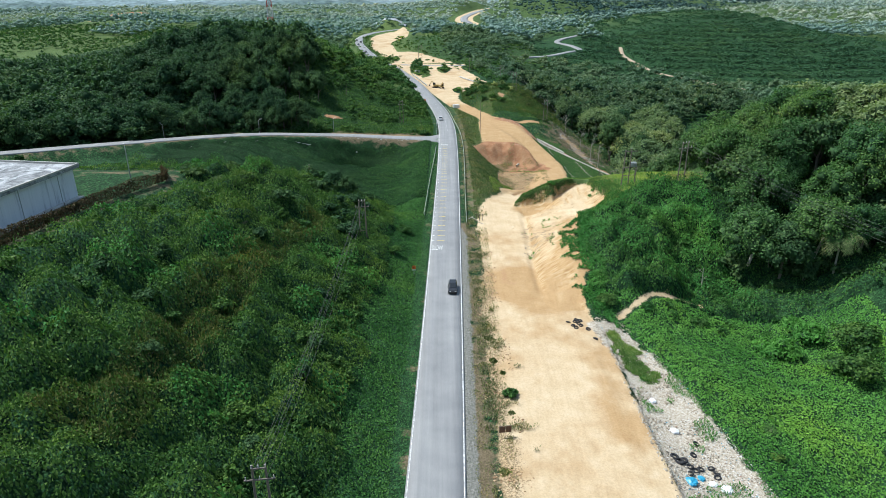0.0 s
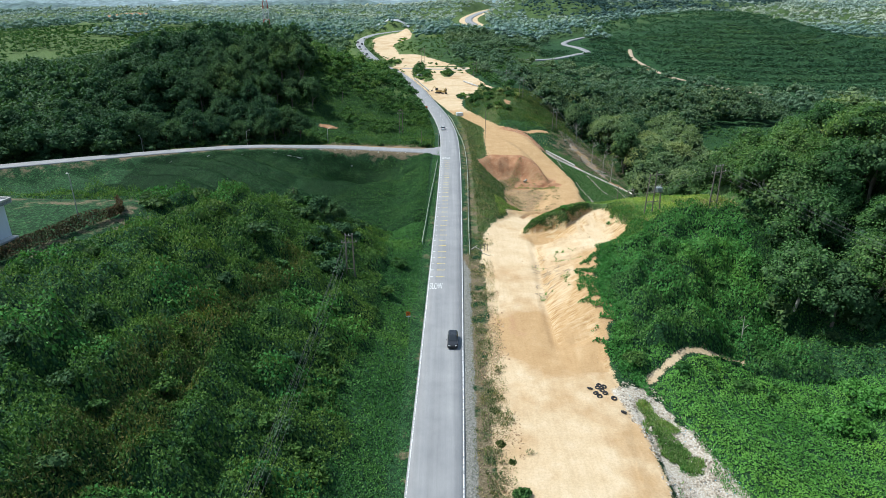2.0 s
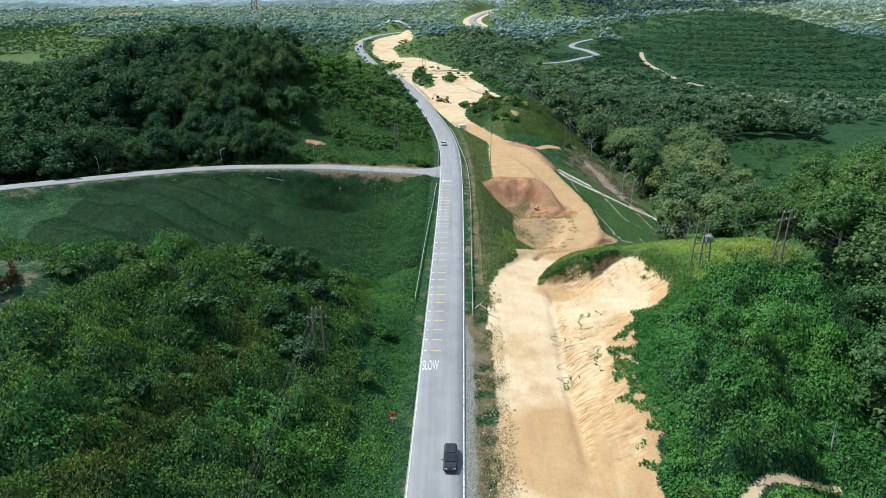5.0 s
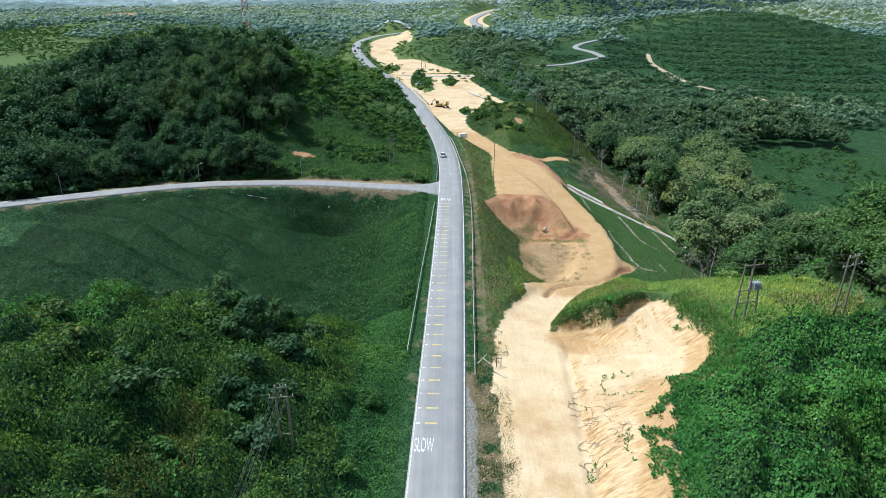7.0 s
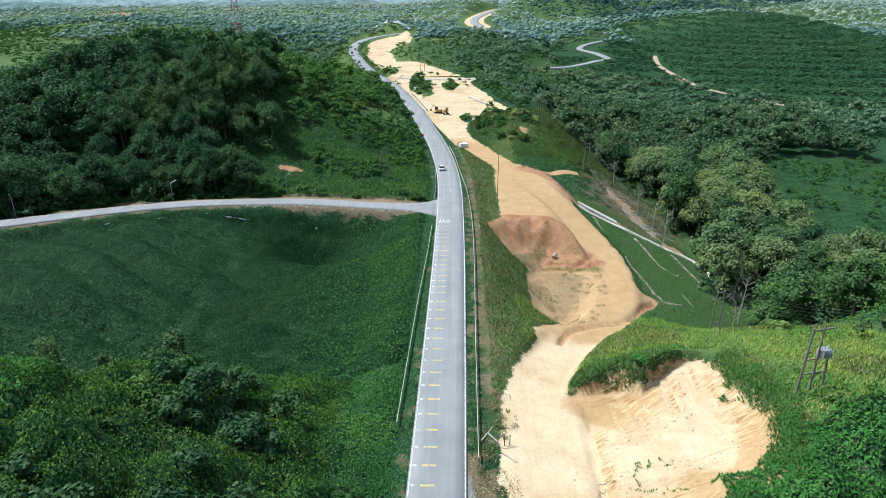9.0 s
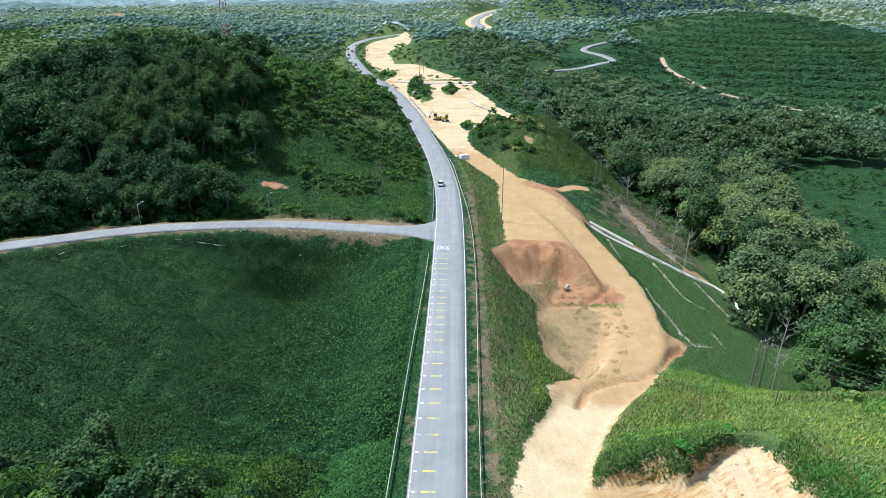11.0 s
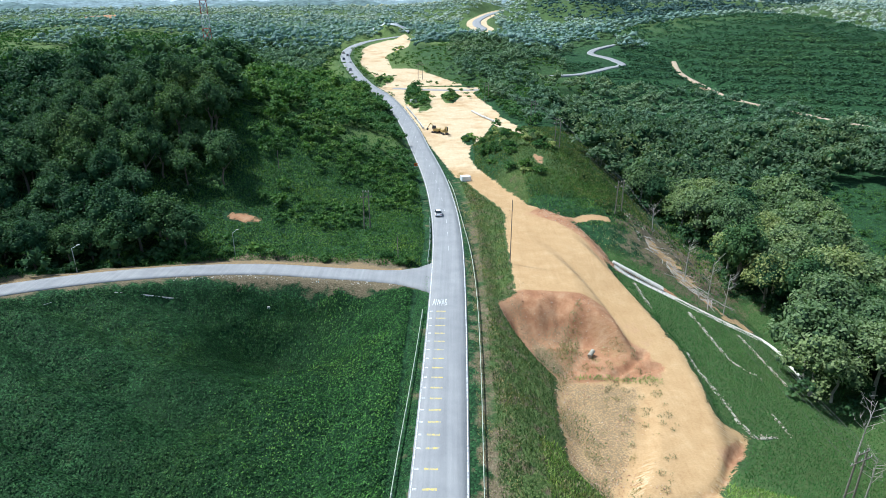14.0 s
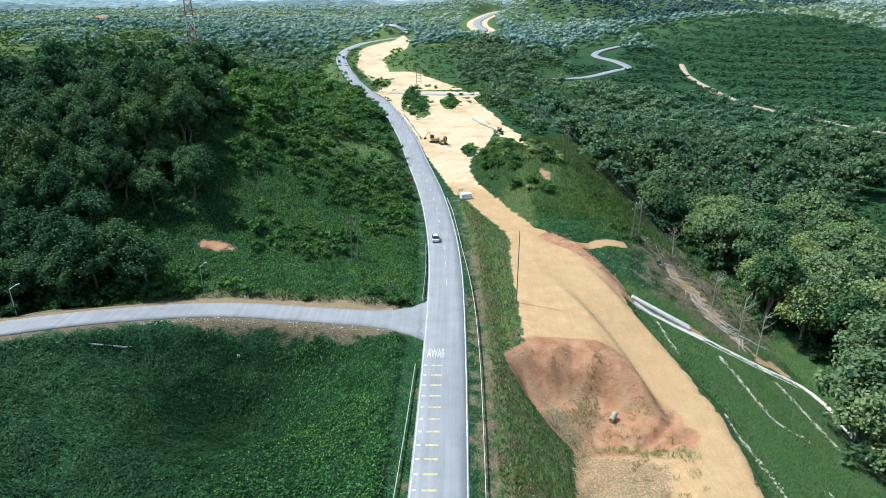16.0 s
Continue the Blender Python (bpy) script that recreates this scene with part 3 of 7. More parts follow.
GROUND, ASPHALT = ground_material(), asphalt_material()
WHITE_PAINT, YELLOW_PAINT = paint_material("white road paint", (0.72, 0.72, 0.70)), paint_material("yellow road paint", (0.62, 0.48, 0.10))
SHRUB = foliage("shrub leaves", [(0.0, (0.028, 0.068, 0.019)), (0.45, (0.06, 0.13, 0.033)), (0.8, (0.095, 0.18, 0.046)), (1.0, (0.125, 0.205, 0.06))], 0.5, 0.25, 0.085)
# Darkened leaf colour stands for cloud shade over the sunken field.
SHADED_CREEPER = foliage("cloud-shaded creeper leaves", [(0.0, (0.008, 0.027, 0.009)), (0.5, (0.012, 0.04, 0.013)), (0.8, (0.021, 0.062, 0.02)), (1.0, (0.044, 0.105, 0.036))], 0.6, 0.15, 0.05)
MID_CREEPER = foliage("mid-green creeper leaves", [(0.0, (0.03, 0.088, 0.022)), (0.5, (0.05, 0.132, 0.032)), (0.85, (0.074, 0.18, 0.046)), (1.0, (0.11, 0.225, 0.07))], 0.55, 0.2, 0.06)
CREEPER = foliage("creeper leaves", [(0.0, (0.062, 0.165, 0.036)), (0.5, (0.097, 0.25, 0.054)), (0.85, (0.12, 0.295, 0.068)), (1.0, (0.14, 0.32, 0.085))], 0.45, 0.28, 0.06)
GRASS = foliage("grass blades", [(0.0, (0.16, 0.255, 0.065)), (0.5, (0.25, 0.355, 0.095)), (0.82, (0.325, 0.405, 0.135)), (1.0, (0.46, 0.43, 0.22))], 0.6, 0.4, 0.13)
TURF = foliage("turf blades", [(0.0, (0.055, 0.15, 0.045)), (0.6, (0.085, 0.21, 0.065)), (1.0, (0.15, 0.26, 0.10))], 0.6)
TREE_LEAF = foliage("tree leaves", [(0.0, (0.035, 0.072, 0.034)), (0.5, (0.052, 0.106, 0.045)), (0.85, (0.076, 0.14, 0.056)), (1.0, (0.11, 0.172, 0.074))], 0.6, 0.2, 0.02)
PALE_LEAF = foliage("pale tree leaves", [(0.0, (0.14, 0.19, 0.08)), (0.5, (0.215, 0.27, 0.115)), (1.0, (0.30, 0.345, 0.175))], 0.6, 0.3, 0.02)
# BLUE_LEAF and FAR_LEAF carry the haze of distance in their colour.
BLUE_LEAF = foliage("haze-blued forest leaves", [(0.0, (0.07, 0.115, 0.11)), (0.5, (0.09, 0.14, 0.13)), (1.0, (0.115, 0.17, 0.155))], 0.8, 0.1, 0.006)
FAR_LEAF = foliage("haze-paled far leaves", [(0.0, (0.235, 0.31, 0.27)), (0.5, (0.275, 0.355, 0.31)), (1.0, (0.315, 0.395, 0.34))], 0.7, 0.2, 0.006)
LUSH_LEAF = foliage("lush tree leaves", [(0.0, (0.042, 0.098, 0.032)), (0.5, (0.072, 0.152, 0.048)), (0.85, (0.112, 0.205, 0.07)), (1.0, (0.16, 0.25, 0.10))], 0.55, 0.28, 0.03)
# Lightened for the haze over the valley woods.
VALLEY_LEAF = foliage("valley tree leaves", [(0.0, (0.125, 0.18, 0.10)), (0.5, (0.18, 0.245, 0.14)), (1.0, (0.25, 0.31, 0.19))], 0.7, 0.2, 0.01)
MIXED_LEAF = foliage("greyish tree leaves", [(0.0, (0.065, 0.105, 0.055)), (0.5, (0.10, 0.15, 0.075)), (1.0, (0.16, 0.205, 0.115))], 0.6, 0.25, 0.015)
# Palest and bluest leaves: distance haze painted into the colour.
HAZE_LEAF = foliage("haze-paled distant leaves", [(0.0, (0.27, 0.345, 0.36)), (0.5, (0.30, 0.38, 0.395)), (1.0, (0.33, 0.41, 0.425))], 0.8, 0.15, 0.004)
# Crown cores: darker than most leaves, painting the shade inside the crowns.
INNER = foliage("shaded inner leaves", [(0.0, (0.038, 0.076, 0.036)), (1.0, (0.055, 0.105, 0.046))], 0.9, 0.0, 0.02)
PALE_INNER = foliage("shaded inner pale leaves", [(0.0, (0.06, 0.09, 0.045)), (1.0, (0.09, 0.13, 0.06))], 0.9, 0.0, 0.02)
BARK = plain("bark", (0.17, 0.14, 0.11), 0.9, vary=0.4)
PALE_BARK = plain("pale bark", (0.42, 0.38, 0.32), 0.9, vary=0.3)
CONCRETE = plain("concrete", (0.52, 0.5, 0.46), 0.85, vary=0.35, scale=0.6)
STEEL = plain("galvanised steel", (0.5, 0.52, 0.52), 0.45, 0.6, 0.2)
GREEN_STEEL = plain("faded green rail paint", (0.62, 0.66, 0.5), 0.5, 0.1, 0.25, 1.0)
OLIVE = foliage("olive fern fronds", [(0.0, (0.05, 0.075, 0.022)), (0.5, (0.085, 0.11, 0.034)), (0.85, (0.125, 0.14, 0.05)), (1.0, (0.19, 0.17, 0.085))], 0.7, 0.25, 0.1)
FERN = foliage("fern fronds", [(0.0, (0.05, 0.11, 0.03)), (0.5, (0.08, 0.16, 0.042)), (0.85, (0.12, 0.195, 0.055)), (1.0, (0.18, 0.21, 0.08))], 0.55, 0.3, 0.1)
WOOD = plain("weathered pole wood", (0.2, 0.17, 0.14), 0.9, vary=0.35)
BLACK = plain("black rubber", (0.025, 0.025, 0.027), 0.85, vary=0.4)


# ---- making meshes ----
def part(name, bm, mat, parent=None, label="", smooth=False):
    me = bpy.data.meshes.new(name)
    if smooth:
        for f in bm.faces:
            f.smooth = True
    bm.to_mesh(me)
    bm.free()
    me.materials.append(mat)
    ob = new(name, me)
    if parent is not None:
        ob.parent = parent
    if label:
        ob["label"] = label
    return ob


def thing(name, label, category, group="", at=None):
    ob = new(name)
    ob.empty_display_size = 0.5
    if at is not None:
        ob.matrix_basis = at
    return tagged(ob, label, category, group)


def box(bm, size, at=(0, 0, 0), turn=(0, 0, 0), bevel=0.0):
    made = bmesh.ops.create_cube(bm, size=1, matrix=pose(*at, *turn) @ Matrix.Diagonal((*size, 1)))
    if bevel:
        edges = list({e for v in made["verts"] for e in v.link_edges})
        bmesh.ops.bevel(bm, geom=edges, offset=bevel, segments=2, affect="EDGES", profile=0.6)


def rod(bm, a, b, r0, r1=None, sides=8):
    """A tapered round bar from a to b."""
    a, b = Vector(a), Vector(b)
    m = Matrix.Translation((a + b) / 2) @ (b - a).to_track_quat("Z", "Y").to_matrix().to_4x4()
    bmesh.ops.create_cone(bm, cap_ends=True, segments=sides, radius1=r0, radius2=r0 if r1 is None else r1, depth=(b - a).length, matrix=m)


def quick_mesh(name, verts, faces, mat, sides=4, slots=None):
    """A mesh from arrays of corners and of faces that all have the same number of sides."""
    me = bpy.data.meshes.new(name)
    n = len(faces)
    me.vertices.add(len(verts))
    me.vertices.foreach_set("co", np.ascontiguousarray(verts, np.float32).ravel())
    me.loops.add(n * sides)
    me.loops.foreach_set("vertex_index", np.ascontiguousarray(faces, np.int32).ravel())
    me.polygons.add(n)
    me.polygons.foreach_set("loop_start", np.arange(0, n * sides, sides, dtype=np.int32))
    for x in (mat if isinstance(mat, (list, tuple)) else [mat]):
        me.materials.append(x)
    if slots is not None:
        me.polygons.foreach_set("material_index", np.ascontiguousarray(slots, np.int32))
    me.update(calc_edges=True)
    return me


def leaf_arrays(P, length, width, tilt=(15, 70), fold=0.25):
    """Corners of one bent leaf at each place of P: (n, 4, 3)."""
    n = len(P)
    a, b = rng.uniform(0, 2 * np.pi, n), np.radians(rng.uniform(tilt[0], tilt[1], n))
    L = (length * rng.uniform(0.65, 1.3, n))[:, None]
    W = (width * rng.uniform(0.65, 1.3, n))[:, None]
    u = np.stack([np.cos(a) * np.cos(b), np.sin(a) * np.cos(b), np.sin(b)], 1)
    v = np.stack([-np.sin(a), np.cos(a), np.zeros(n)], 1)
    w = np.cross(u, v)
    mid = P + u * L * 0.45
    return np.stack([P, mid + v * W * 0.5 - w * W * fold, P + u * L + w * L * 0.12, mid - v * W * 0.5 - w * W * fold], 1)


def leaves(name, P, length, width, mat, tilt=(15, 70)):
    V = leaf_arrays(P, length, width, tilt).reshape(-1, 3)
    return new(name, quick_mesh(name, V, np.arange(len(V)).reshape(-1, 4), mat))


# ---- the ground: one sheet to the horizon ----
def steps(parts):
    out = [parts[0][0]]
    for a, b, s in parts:
        n = max(1, round((b - a) / s))
        out += list(np.linspace(a, b, n + 1)[1:])
    return np.array(out)


def grow(a, b, s, k=1.13):
    out = [a]
    while out[-1] < b:
        out.append(out[-1] + s)
        s *= k
    return np.array(out[1:])


core_x = steps([(-75, -12, 1.15), (-12, 15, 0.8), (15, 43, 0.46), (43, 50, 0.7), (50, 90, 1.0)])
core_y = steps([(30, 60, 1.0), (60, 96, 0.85), (96, 168, 0.5), (168, 300, 0.85), (300, 420, 2.2)])
xs = np.concatenate([-grow(75, 4500, 1.6, 1.08)[::-1], core_x, grow(90, 4500, 1.6, 1.08)])
ys = np.concatenate([30 - grow(0, 1500, 2.0, 1.25)[::-1], core_y, grow(420, 4700, 2.4, 1.035)])
GX, GY = np.meshgrid(xs, ys)
GH, GK = cover(GX, GY)
GZ = land(GX, GY) + 0.62 * GH
index = np.arange(GX.size).reshape(GX.shape)
quads = np.stack([index[:-1, :-1], index[:-1, 1:], index[1:, 1:], index[1:, :-1]], -1).reshape(-1, 4)
ground_mesh = quick_mesh("ground", np.stack([GX, GY, GZ], -1).reshape(-1, 3), quads, GROUND)
LZ = GZ - 0.62 * GH


def lookup(values, X, Y):
    """Values of the ground's grid between its corners."""
    X, Y = np.asarray(X, float), np.asarray(Y, float)
    i, j = np.clip(np.searchsorted(xs, X) - 1, 0, len(xs) - 2), np.clip(np.searchsorted(ys, Y) - 1, 0, len(ys) - 2)
    u, v = np.clip((X - xs[i]) / (xs[i + 1] - xs[i]), 0, 1), np.clip((Y - ys[j]) / (ys[j + 1] - ys[j]), 0, 1)
    return (values[j, i] * (1 - u) + values[j, i + 1] * u) * (1 - v) + (values[j + 1, i] * (1 - u) + values[j + 1, i + 1] * u) * v


def bare_z(X, Y):
    return lookup(LZ, X, Y)


def ground_z(X, Y):
    return lookup(GZ, X, Y)


def at_z(x, y):
    return float(lookup(LZ, np.array([x]), np.array([y]))[0])


ground_mesh.polygons.foreach_set("use_smooth", np.ones(len(quads), bool))
z_road, z_side, z_soil, z_rubble, z_yard = zones(GX, GY)
fields = {
    "soil": np.clip(z_soil, -6, 6) - 6 * (z_road < 3),
    "rubble": np.clip(np.minimum(z_rubble, -inside(GX, GY, [(29, 96), (33.6, 88), (34, 83), (31.5, 82), (28.6, 90)]) * 2), -6, 6) - 3 * sm(60, 20, GY),
    "gravel": np.clip(5.2 - z_road, -4, 1.4) - 2.5 * sm(140, 152, GY) - 4 * (GX < np.interp(GY, ROAD[:, 1], ROAD[:, 0])),
    "clay": 0.4 * sm(3.5, 1.0, np.abs(inside(GX, GY, LOT) + 1.2)) * (GX > 22) * (GY > 104) * (GY < 148) + (1.25 - 0.62 * sm(26, 30, GX)) * sm(-1.5, 1.0, inside(GX, GY, SCOOP)) + 0.55 * np.clip(1 - np.hypot((GX - 43) / 7, (GY - 205) / 6), 0, 1)
            + 0.35 * sm(-2, 3, inside(GX, GY, PLATFORM)) * sm(262, 235, GY)
            + 0.45 * np.clip(1 - np.hypot((GX - 13) / 6, (GY - 118) / 16), 0, 1) + 0.9 * sm(-2, 2, inside(GX, GY, BASIN)) * sm(24, 15, GX) + 0.2 * sm(8.5, 6, z_side) * sm(0, -12, GX) + 0.4 * sm(4, 2, to_line(GX, GY, SPUR)[0]) + 0.75 * sm(4.5, 1.5, to_line(GX, GY, BERM)[0]) + 0.6 * (np.hypot((GX - 29.5) / 4, (GY - 328) / 8) < 1) + 0.5 * sm(1.6, 0.4, np.min([to_line(GX, GY, c)[0] for c in CRACKS], axis=0)) + 0.8 * (np.hypot((GX + 48) / 6, (GY - 274) / 4) < 1) + 1.0 * (np.hypot((GX + 540) / 60, (GY - 1150) / 120) < 1),
    "tan": 1.2 * sm(4.0, 1.0, np.abs(inside(GX, GY, LOT))) * (GX > 22) * (GY > 102) * (GY < 150) + 1.4 * np.clip(1.3 - np.hypot((GX - 25) / 6, (GY - 161) / 4), 0, 1) + 1.15 * sm(172, 200, GY) * sm(345, 310, GY) + 1.1 * np.clip(1.25 - np.hypot((GX - 17) / 9, (GY - 112) / 15), 0, 0.8) + 0.7 * np.clip(1.2 - np.hypot((GX - 25) / 4, (GY - 74) / 14), 0, 0.8),
    "meadow": np.clip((GK == 3) * 0.9 + 0.9 * sm(320, 345, GY) * sm(60, 35, z_road) * sm(5, 9, z_road) * (GX < 0) + 0.2 * sm(450, 560, np.hypot(GX, GY)) * (GX < 90) + 0.45 * sm(690, 900, GY) + 0.5 * ((GX < -270) & (GY > 560) & (GY < 840)) + 1.0 * (inside(GX, GY, [(29, 96), (33.6, 88), (34, 83), (31.5, 82), (28.6, 90)]) > -0.5) + 0.5 * (np.hypot((GX - 31) / 10, (GY - 338) / 34) < 1)
              + 0.55 * (GK == 5), 0, 1),
    "scrub": 0.55 * sm(7, 3, to_line(GX, GY, CLEARED)[0]) + 0.62 * sm(11.5, 8.5, GX + 3 * fbm(GX, GY, 7, 263)) * sm(150, 130, GY) * (GX > 5) + 0.8 * sm(8.5, 6, z_side) * sm(0, -12, GX) + 0.66 * sm(-1.5, 2.0, inside(GX, GY, GRAVELLY)) + 0.58 * sm(1.25, 0.7, np.hypot((GX - 22.5) / 4.6, (GY - 231) / 7)) + 0.55 * sm(3.5, 1.0, np.abs(GX - 14 - 0.35 * (242 - GY))) * sm(243, 240, GY) * sm(221, 224, GY),
    "verge": 0.9 * sm(7.5, 4, z_side) * sm(-2, -8, GX) * (~to_line_below(GX, GY) | (z_side < 3.6)) + np.clip(sm(12, 6, z_road) * (GX > 3) * (0.68 - 0.38 * sm(146, 156, GY)), 0, 1) + 0.4 * sm(-6, -3, z_yard) * sm(3, 0, z_yard) + 0.3 * ((GX > 7) & (GX < 24) & (GY > 160) & (GY < 320)) + 0.75 * np.clip(1.5 - np.hypot((GX - 61) / 15, (GY - 285) / 24), 0, 1) * sm(0, 5, np.hypot(GX - 48, GY - 262) - 6) + 0.3 * sm(5.6, 4.6, z_road) * (GX < 3) + 0.12 * sm(0, 2, z_yard) + 0.6 * sm(11, 6, z_side) * (GX < -7) * (GX > -95) * ~to_line_below(GX, GY) + 0.6 * sm(6.8, 5.0, z_side) * sm(-48, -40, GX) * (GX < -4) * to_line_below(GX, GY),
}
for key in ("meadow", "verge"):
    for _ in range(5):
        edge = np.pad(fields[key], 1, "edge")
        fields[key] = (edge[:-2, 1:-1] + edge[2:, 1:-1] + edge[1:-1, :-2] + edge[1:-1, 2:] + 2 * edge[1:-1, 1:-1]) / 6
for key, values in fields.items():
    ground_mesh.attributes.new(key, "FLOAT", "POINT").data.foreach_set("value", np.ascontiguousarray(values, np.float32).ravel())
ground = tagged(new("ground", ground_mesh), "green hilly tropical land with bare bulldozed earth beside the road", "ground", kind="structure")


def ribbon(name, line, half, lift, mat, thick=0.12, across=(-1, -0.5, 0, 0.5, 1)):
    """A paved strip with edges that go down into the ground."""
    d = np.gradient(line[:, :2], axis=0)
    d /= np.linalg.norm(d, axis=1)[:, None]
    nrm = np.stack([d[:, 1], -d[:, 0]], 1)
    rows = []
    for k in (across[0], *across, across[-1]):
        rows.append(np.column_stack([line[:, :2] + nrm * np.reshape(half, (-1, 1)) * k, line[:, 2] + lift]))
    rows[0][:, 2] -= thick + 0.25
    rows[-1][:, 2] -= thick + 0.25
    V = np.stack(rows, 1)
    idx = np.arange(V.shape[0] * V.shape[1]).reshape(V.shape[:2])
    Q = np.stack([idx[:-1, :-1], idx[:-1, 1:], idx[1:, 1:], idx[1:, :-1]], -1).reshape(-1, 4)
    return new(name, quick_mesh(name, V.reshape(-1, 3), Q, mat))


def stripe(name, line, offset, width, lift, mat, dash=None):
    """Painted line beside the middle of a road; dash: (metres on, metres off)."""
    at = np.concatenate([[0], np.cumsum(np.linalg.norm(np.diff(line[:, :2], axis=0), axis=1))])
    d = np.gradient(line[:, :2], axis=0)
    d /= np.linalg.norm(d, axis=1)[:, None]
    nrm = np.stack([d[:, 1], -d[:, 0]], 1)
    V, Q = [], []
    spans = [(0, at[-1])] if dash is None else [(s, s + dash[0]) for s in np.arange(0, at[-1] - dash[0], sum(dash))]
    for a, b in spans:
        s = np.linspace(a, b, max(2, int((b - a) / 3)))
        mid = np.stack([np.interp(s, at, line[:, k]) for k in range(3)], 1)
        side_way = np.stack([np.interp(s, at, nrm[:, k]) for k in range(2)], 1)
        for k in range(len(s)):
            for e in (-0.5, 0.5):
                V.append((*(mid[k, :2] + side_way[k] * (offset + e * width)), mid[k, 2] + lift))
            if k:
                n = len(V)
                Q.append((n - 4, n - 3, n - 1, n - 2))
    return new(name, quick_mesh(name, np.array(V), np.array(Q), mat))


road = tagged(ribbon("road", ROAD, 3.62, 0.03, ASPHALT), "grey worn asphalt two-lane road running through the hills", "road", kind="structure")
side_road = tagged(ribbon("side_road", SIDE, 2.7 + 5.0 * np.exp(-np.maximum(0, 1.0 - SIDE[:, 0] - 2.8) / 3.2), 0.02, ASPHALT), "narrow grey paved side road joining the main road", "road", kind="structure")
branch_road = tagged(ribbon("branch_road", BRANCH, 2.6, 0.03, ASPHALT), "narrow paved lane leading off past the sandy lot", "road", kind="structure")
far_road = tagged(ribbon("far_road", FARROAD, 6, 0.5, ASPHALT, 1.0), "distant pale paved road between wooded hills", "road", kind="structure")
def over_ground(line, half, lift):
    """The line lifted clear of the ground on both its sides."""
    out = line.copy()
    near = [bare_z(line[:, 0] + dx, line[:, 1] + dy) for dx in (-half, 0, half) for dy in (-half, 0, half)]
    out[:, 2] = np.convolve(np.pad(np.max(near, axis=0), 2, "edge"), np.ones(5) / 5, "valid") + lift
    return out


SOIL_PATH = plain("trodden pale soil", (0.42, 0.32, 0.22), 0.95, vary=0.35, scale=0.5)
tagged(ribbon("dirt_path", over_ground(ORCHARD, 4.0, 0.4), 1.5, 0.0, SOIL_PATH, 1.0), "pale brown dirt path winding between the plantation terraces", "path", kind="structure")
loop_road = tagged(ribbon("loop_road", over_ground(LOOP, 6.0, 0.5), 3.0, 0.0, ASPHALT, 1.2), "pale winding plantation road in the valley", "road", kind="structure")
MAIN = ROAD[ROAD[:, 1] < 860]
for name, off, w, dash, lab in (("edge_line", 3.4, 0.16, None, "worn white edge line"), ("edge_line", -3.4, 0.14, None, "worn white edge line"),
                                ("centre_line", 0.15, 0.10, (2.7, 6.5), "faint dashed white centre line")):
    tagged(stripe(name, MAIN if dash is None else MAIN[MAIN[:, 1] > 262], off, w, 0.036, WHITE_PAINT, dash), lab + " on the asphalt road", "road marking", kind="structure")


# ---- plants that cover the ground ----
def scatter(x0, x1, y0, y1, per_m2, keep):
    n = int((x1 - x0) * (y1 - y0) * per_m2)
    X, Y = rng.uniform(x0, x1, n), rng.uniform(y0, y1, n)
    h = lookup(GH, X, Y)
    i, j = np.clip(np.searchsorted(xs, X), 0, len(xs) - 1), np.clip(np.searchsorted(ys, Y), 0, len(ys) - 1)
    ok = keep(X, Y, GK[j, i], h)
    X, Y, h = X[ok], Y[ok], h[ok]
    return X, Y, ground_z(X, Y), h


def cover_leaves(name, spec, length, width, mat, label, tilt=(10, 65), category="undergrowth", low=0.0, high=0.4):
    P = []
    for x0, x1, y0, y1, per, keep in spec:
        X, Y, Z, h = scatter(x0, x1, y0, y1, per, keep)
        P.append(np.stack([X, Y, Z + h * rng.uniform(low, high, len(X)) - 0.06], 1))
    P = np.concatenate(P)
    V = leaf_arrays(P, length, width, tilt)
    # the leaves lie along the swell of the growth under them
    gx = (ground_z(P[:, 0] + 0.8, P[:, 1]) - ground_z(P[:, 0] - 0.8, P[:, 1])) / 1.6
    gy = (ground_z(P[:, 0], P[:, 1] + 0.8) - ground_z(P[:, 0], P[:, 1] - 0.8)) / 1.6
    V[:, :, 2] += np.clip(gx, -1.2, 1.2)[:, None] * (V[:, :, 0] - P[:, None, 0]) + np.clip(gy, -1.2, 1.2)[:, None] * (V[:, :, 1] - P[:, None, 1])
    V = V.reshape(-1, 3)
    return tagged(new(name, quick_mesh(name, V, np.arange(len(V)).reshape(-1, 4), mat)), label, category, kind="stuff")


def of_kind(*kinds):
    return lambda X, Y, k, h: np.isin(k, kinds) & (h > 0.05)


cover_leaves("shrub_cover", [(-45, -4, 36, 172, 28, of_kind(1)), (-80, -45, 45, 175, 15, of_kind(1)), (-120, -80, 70, 175, 5, of_kind(1))],
             0.36, 0.24, SHRUB, "dense dark green shrubs and ferns over the roadside slope")
def patch(kind, size, seed, above, x_from=-999):
    return lambda X, Y, k, h: (k == kind) & (h > 0.05) & (vnoise(X, Y, size, seed) > above) & (X > x_from)


cover_leaves("fern_patches", [(-70, -6, 38, 170, 5, patch(1, 13, 451, 0.66)), (24, 62, 100, 190, 3, patch(1, 10, 457, 0.62))], 0.6, 0.17, FERN, "yellow-green ferns among the shrubs", (25, 75), "ferns", 0.1, 0.55)
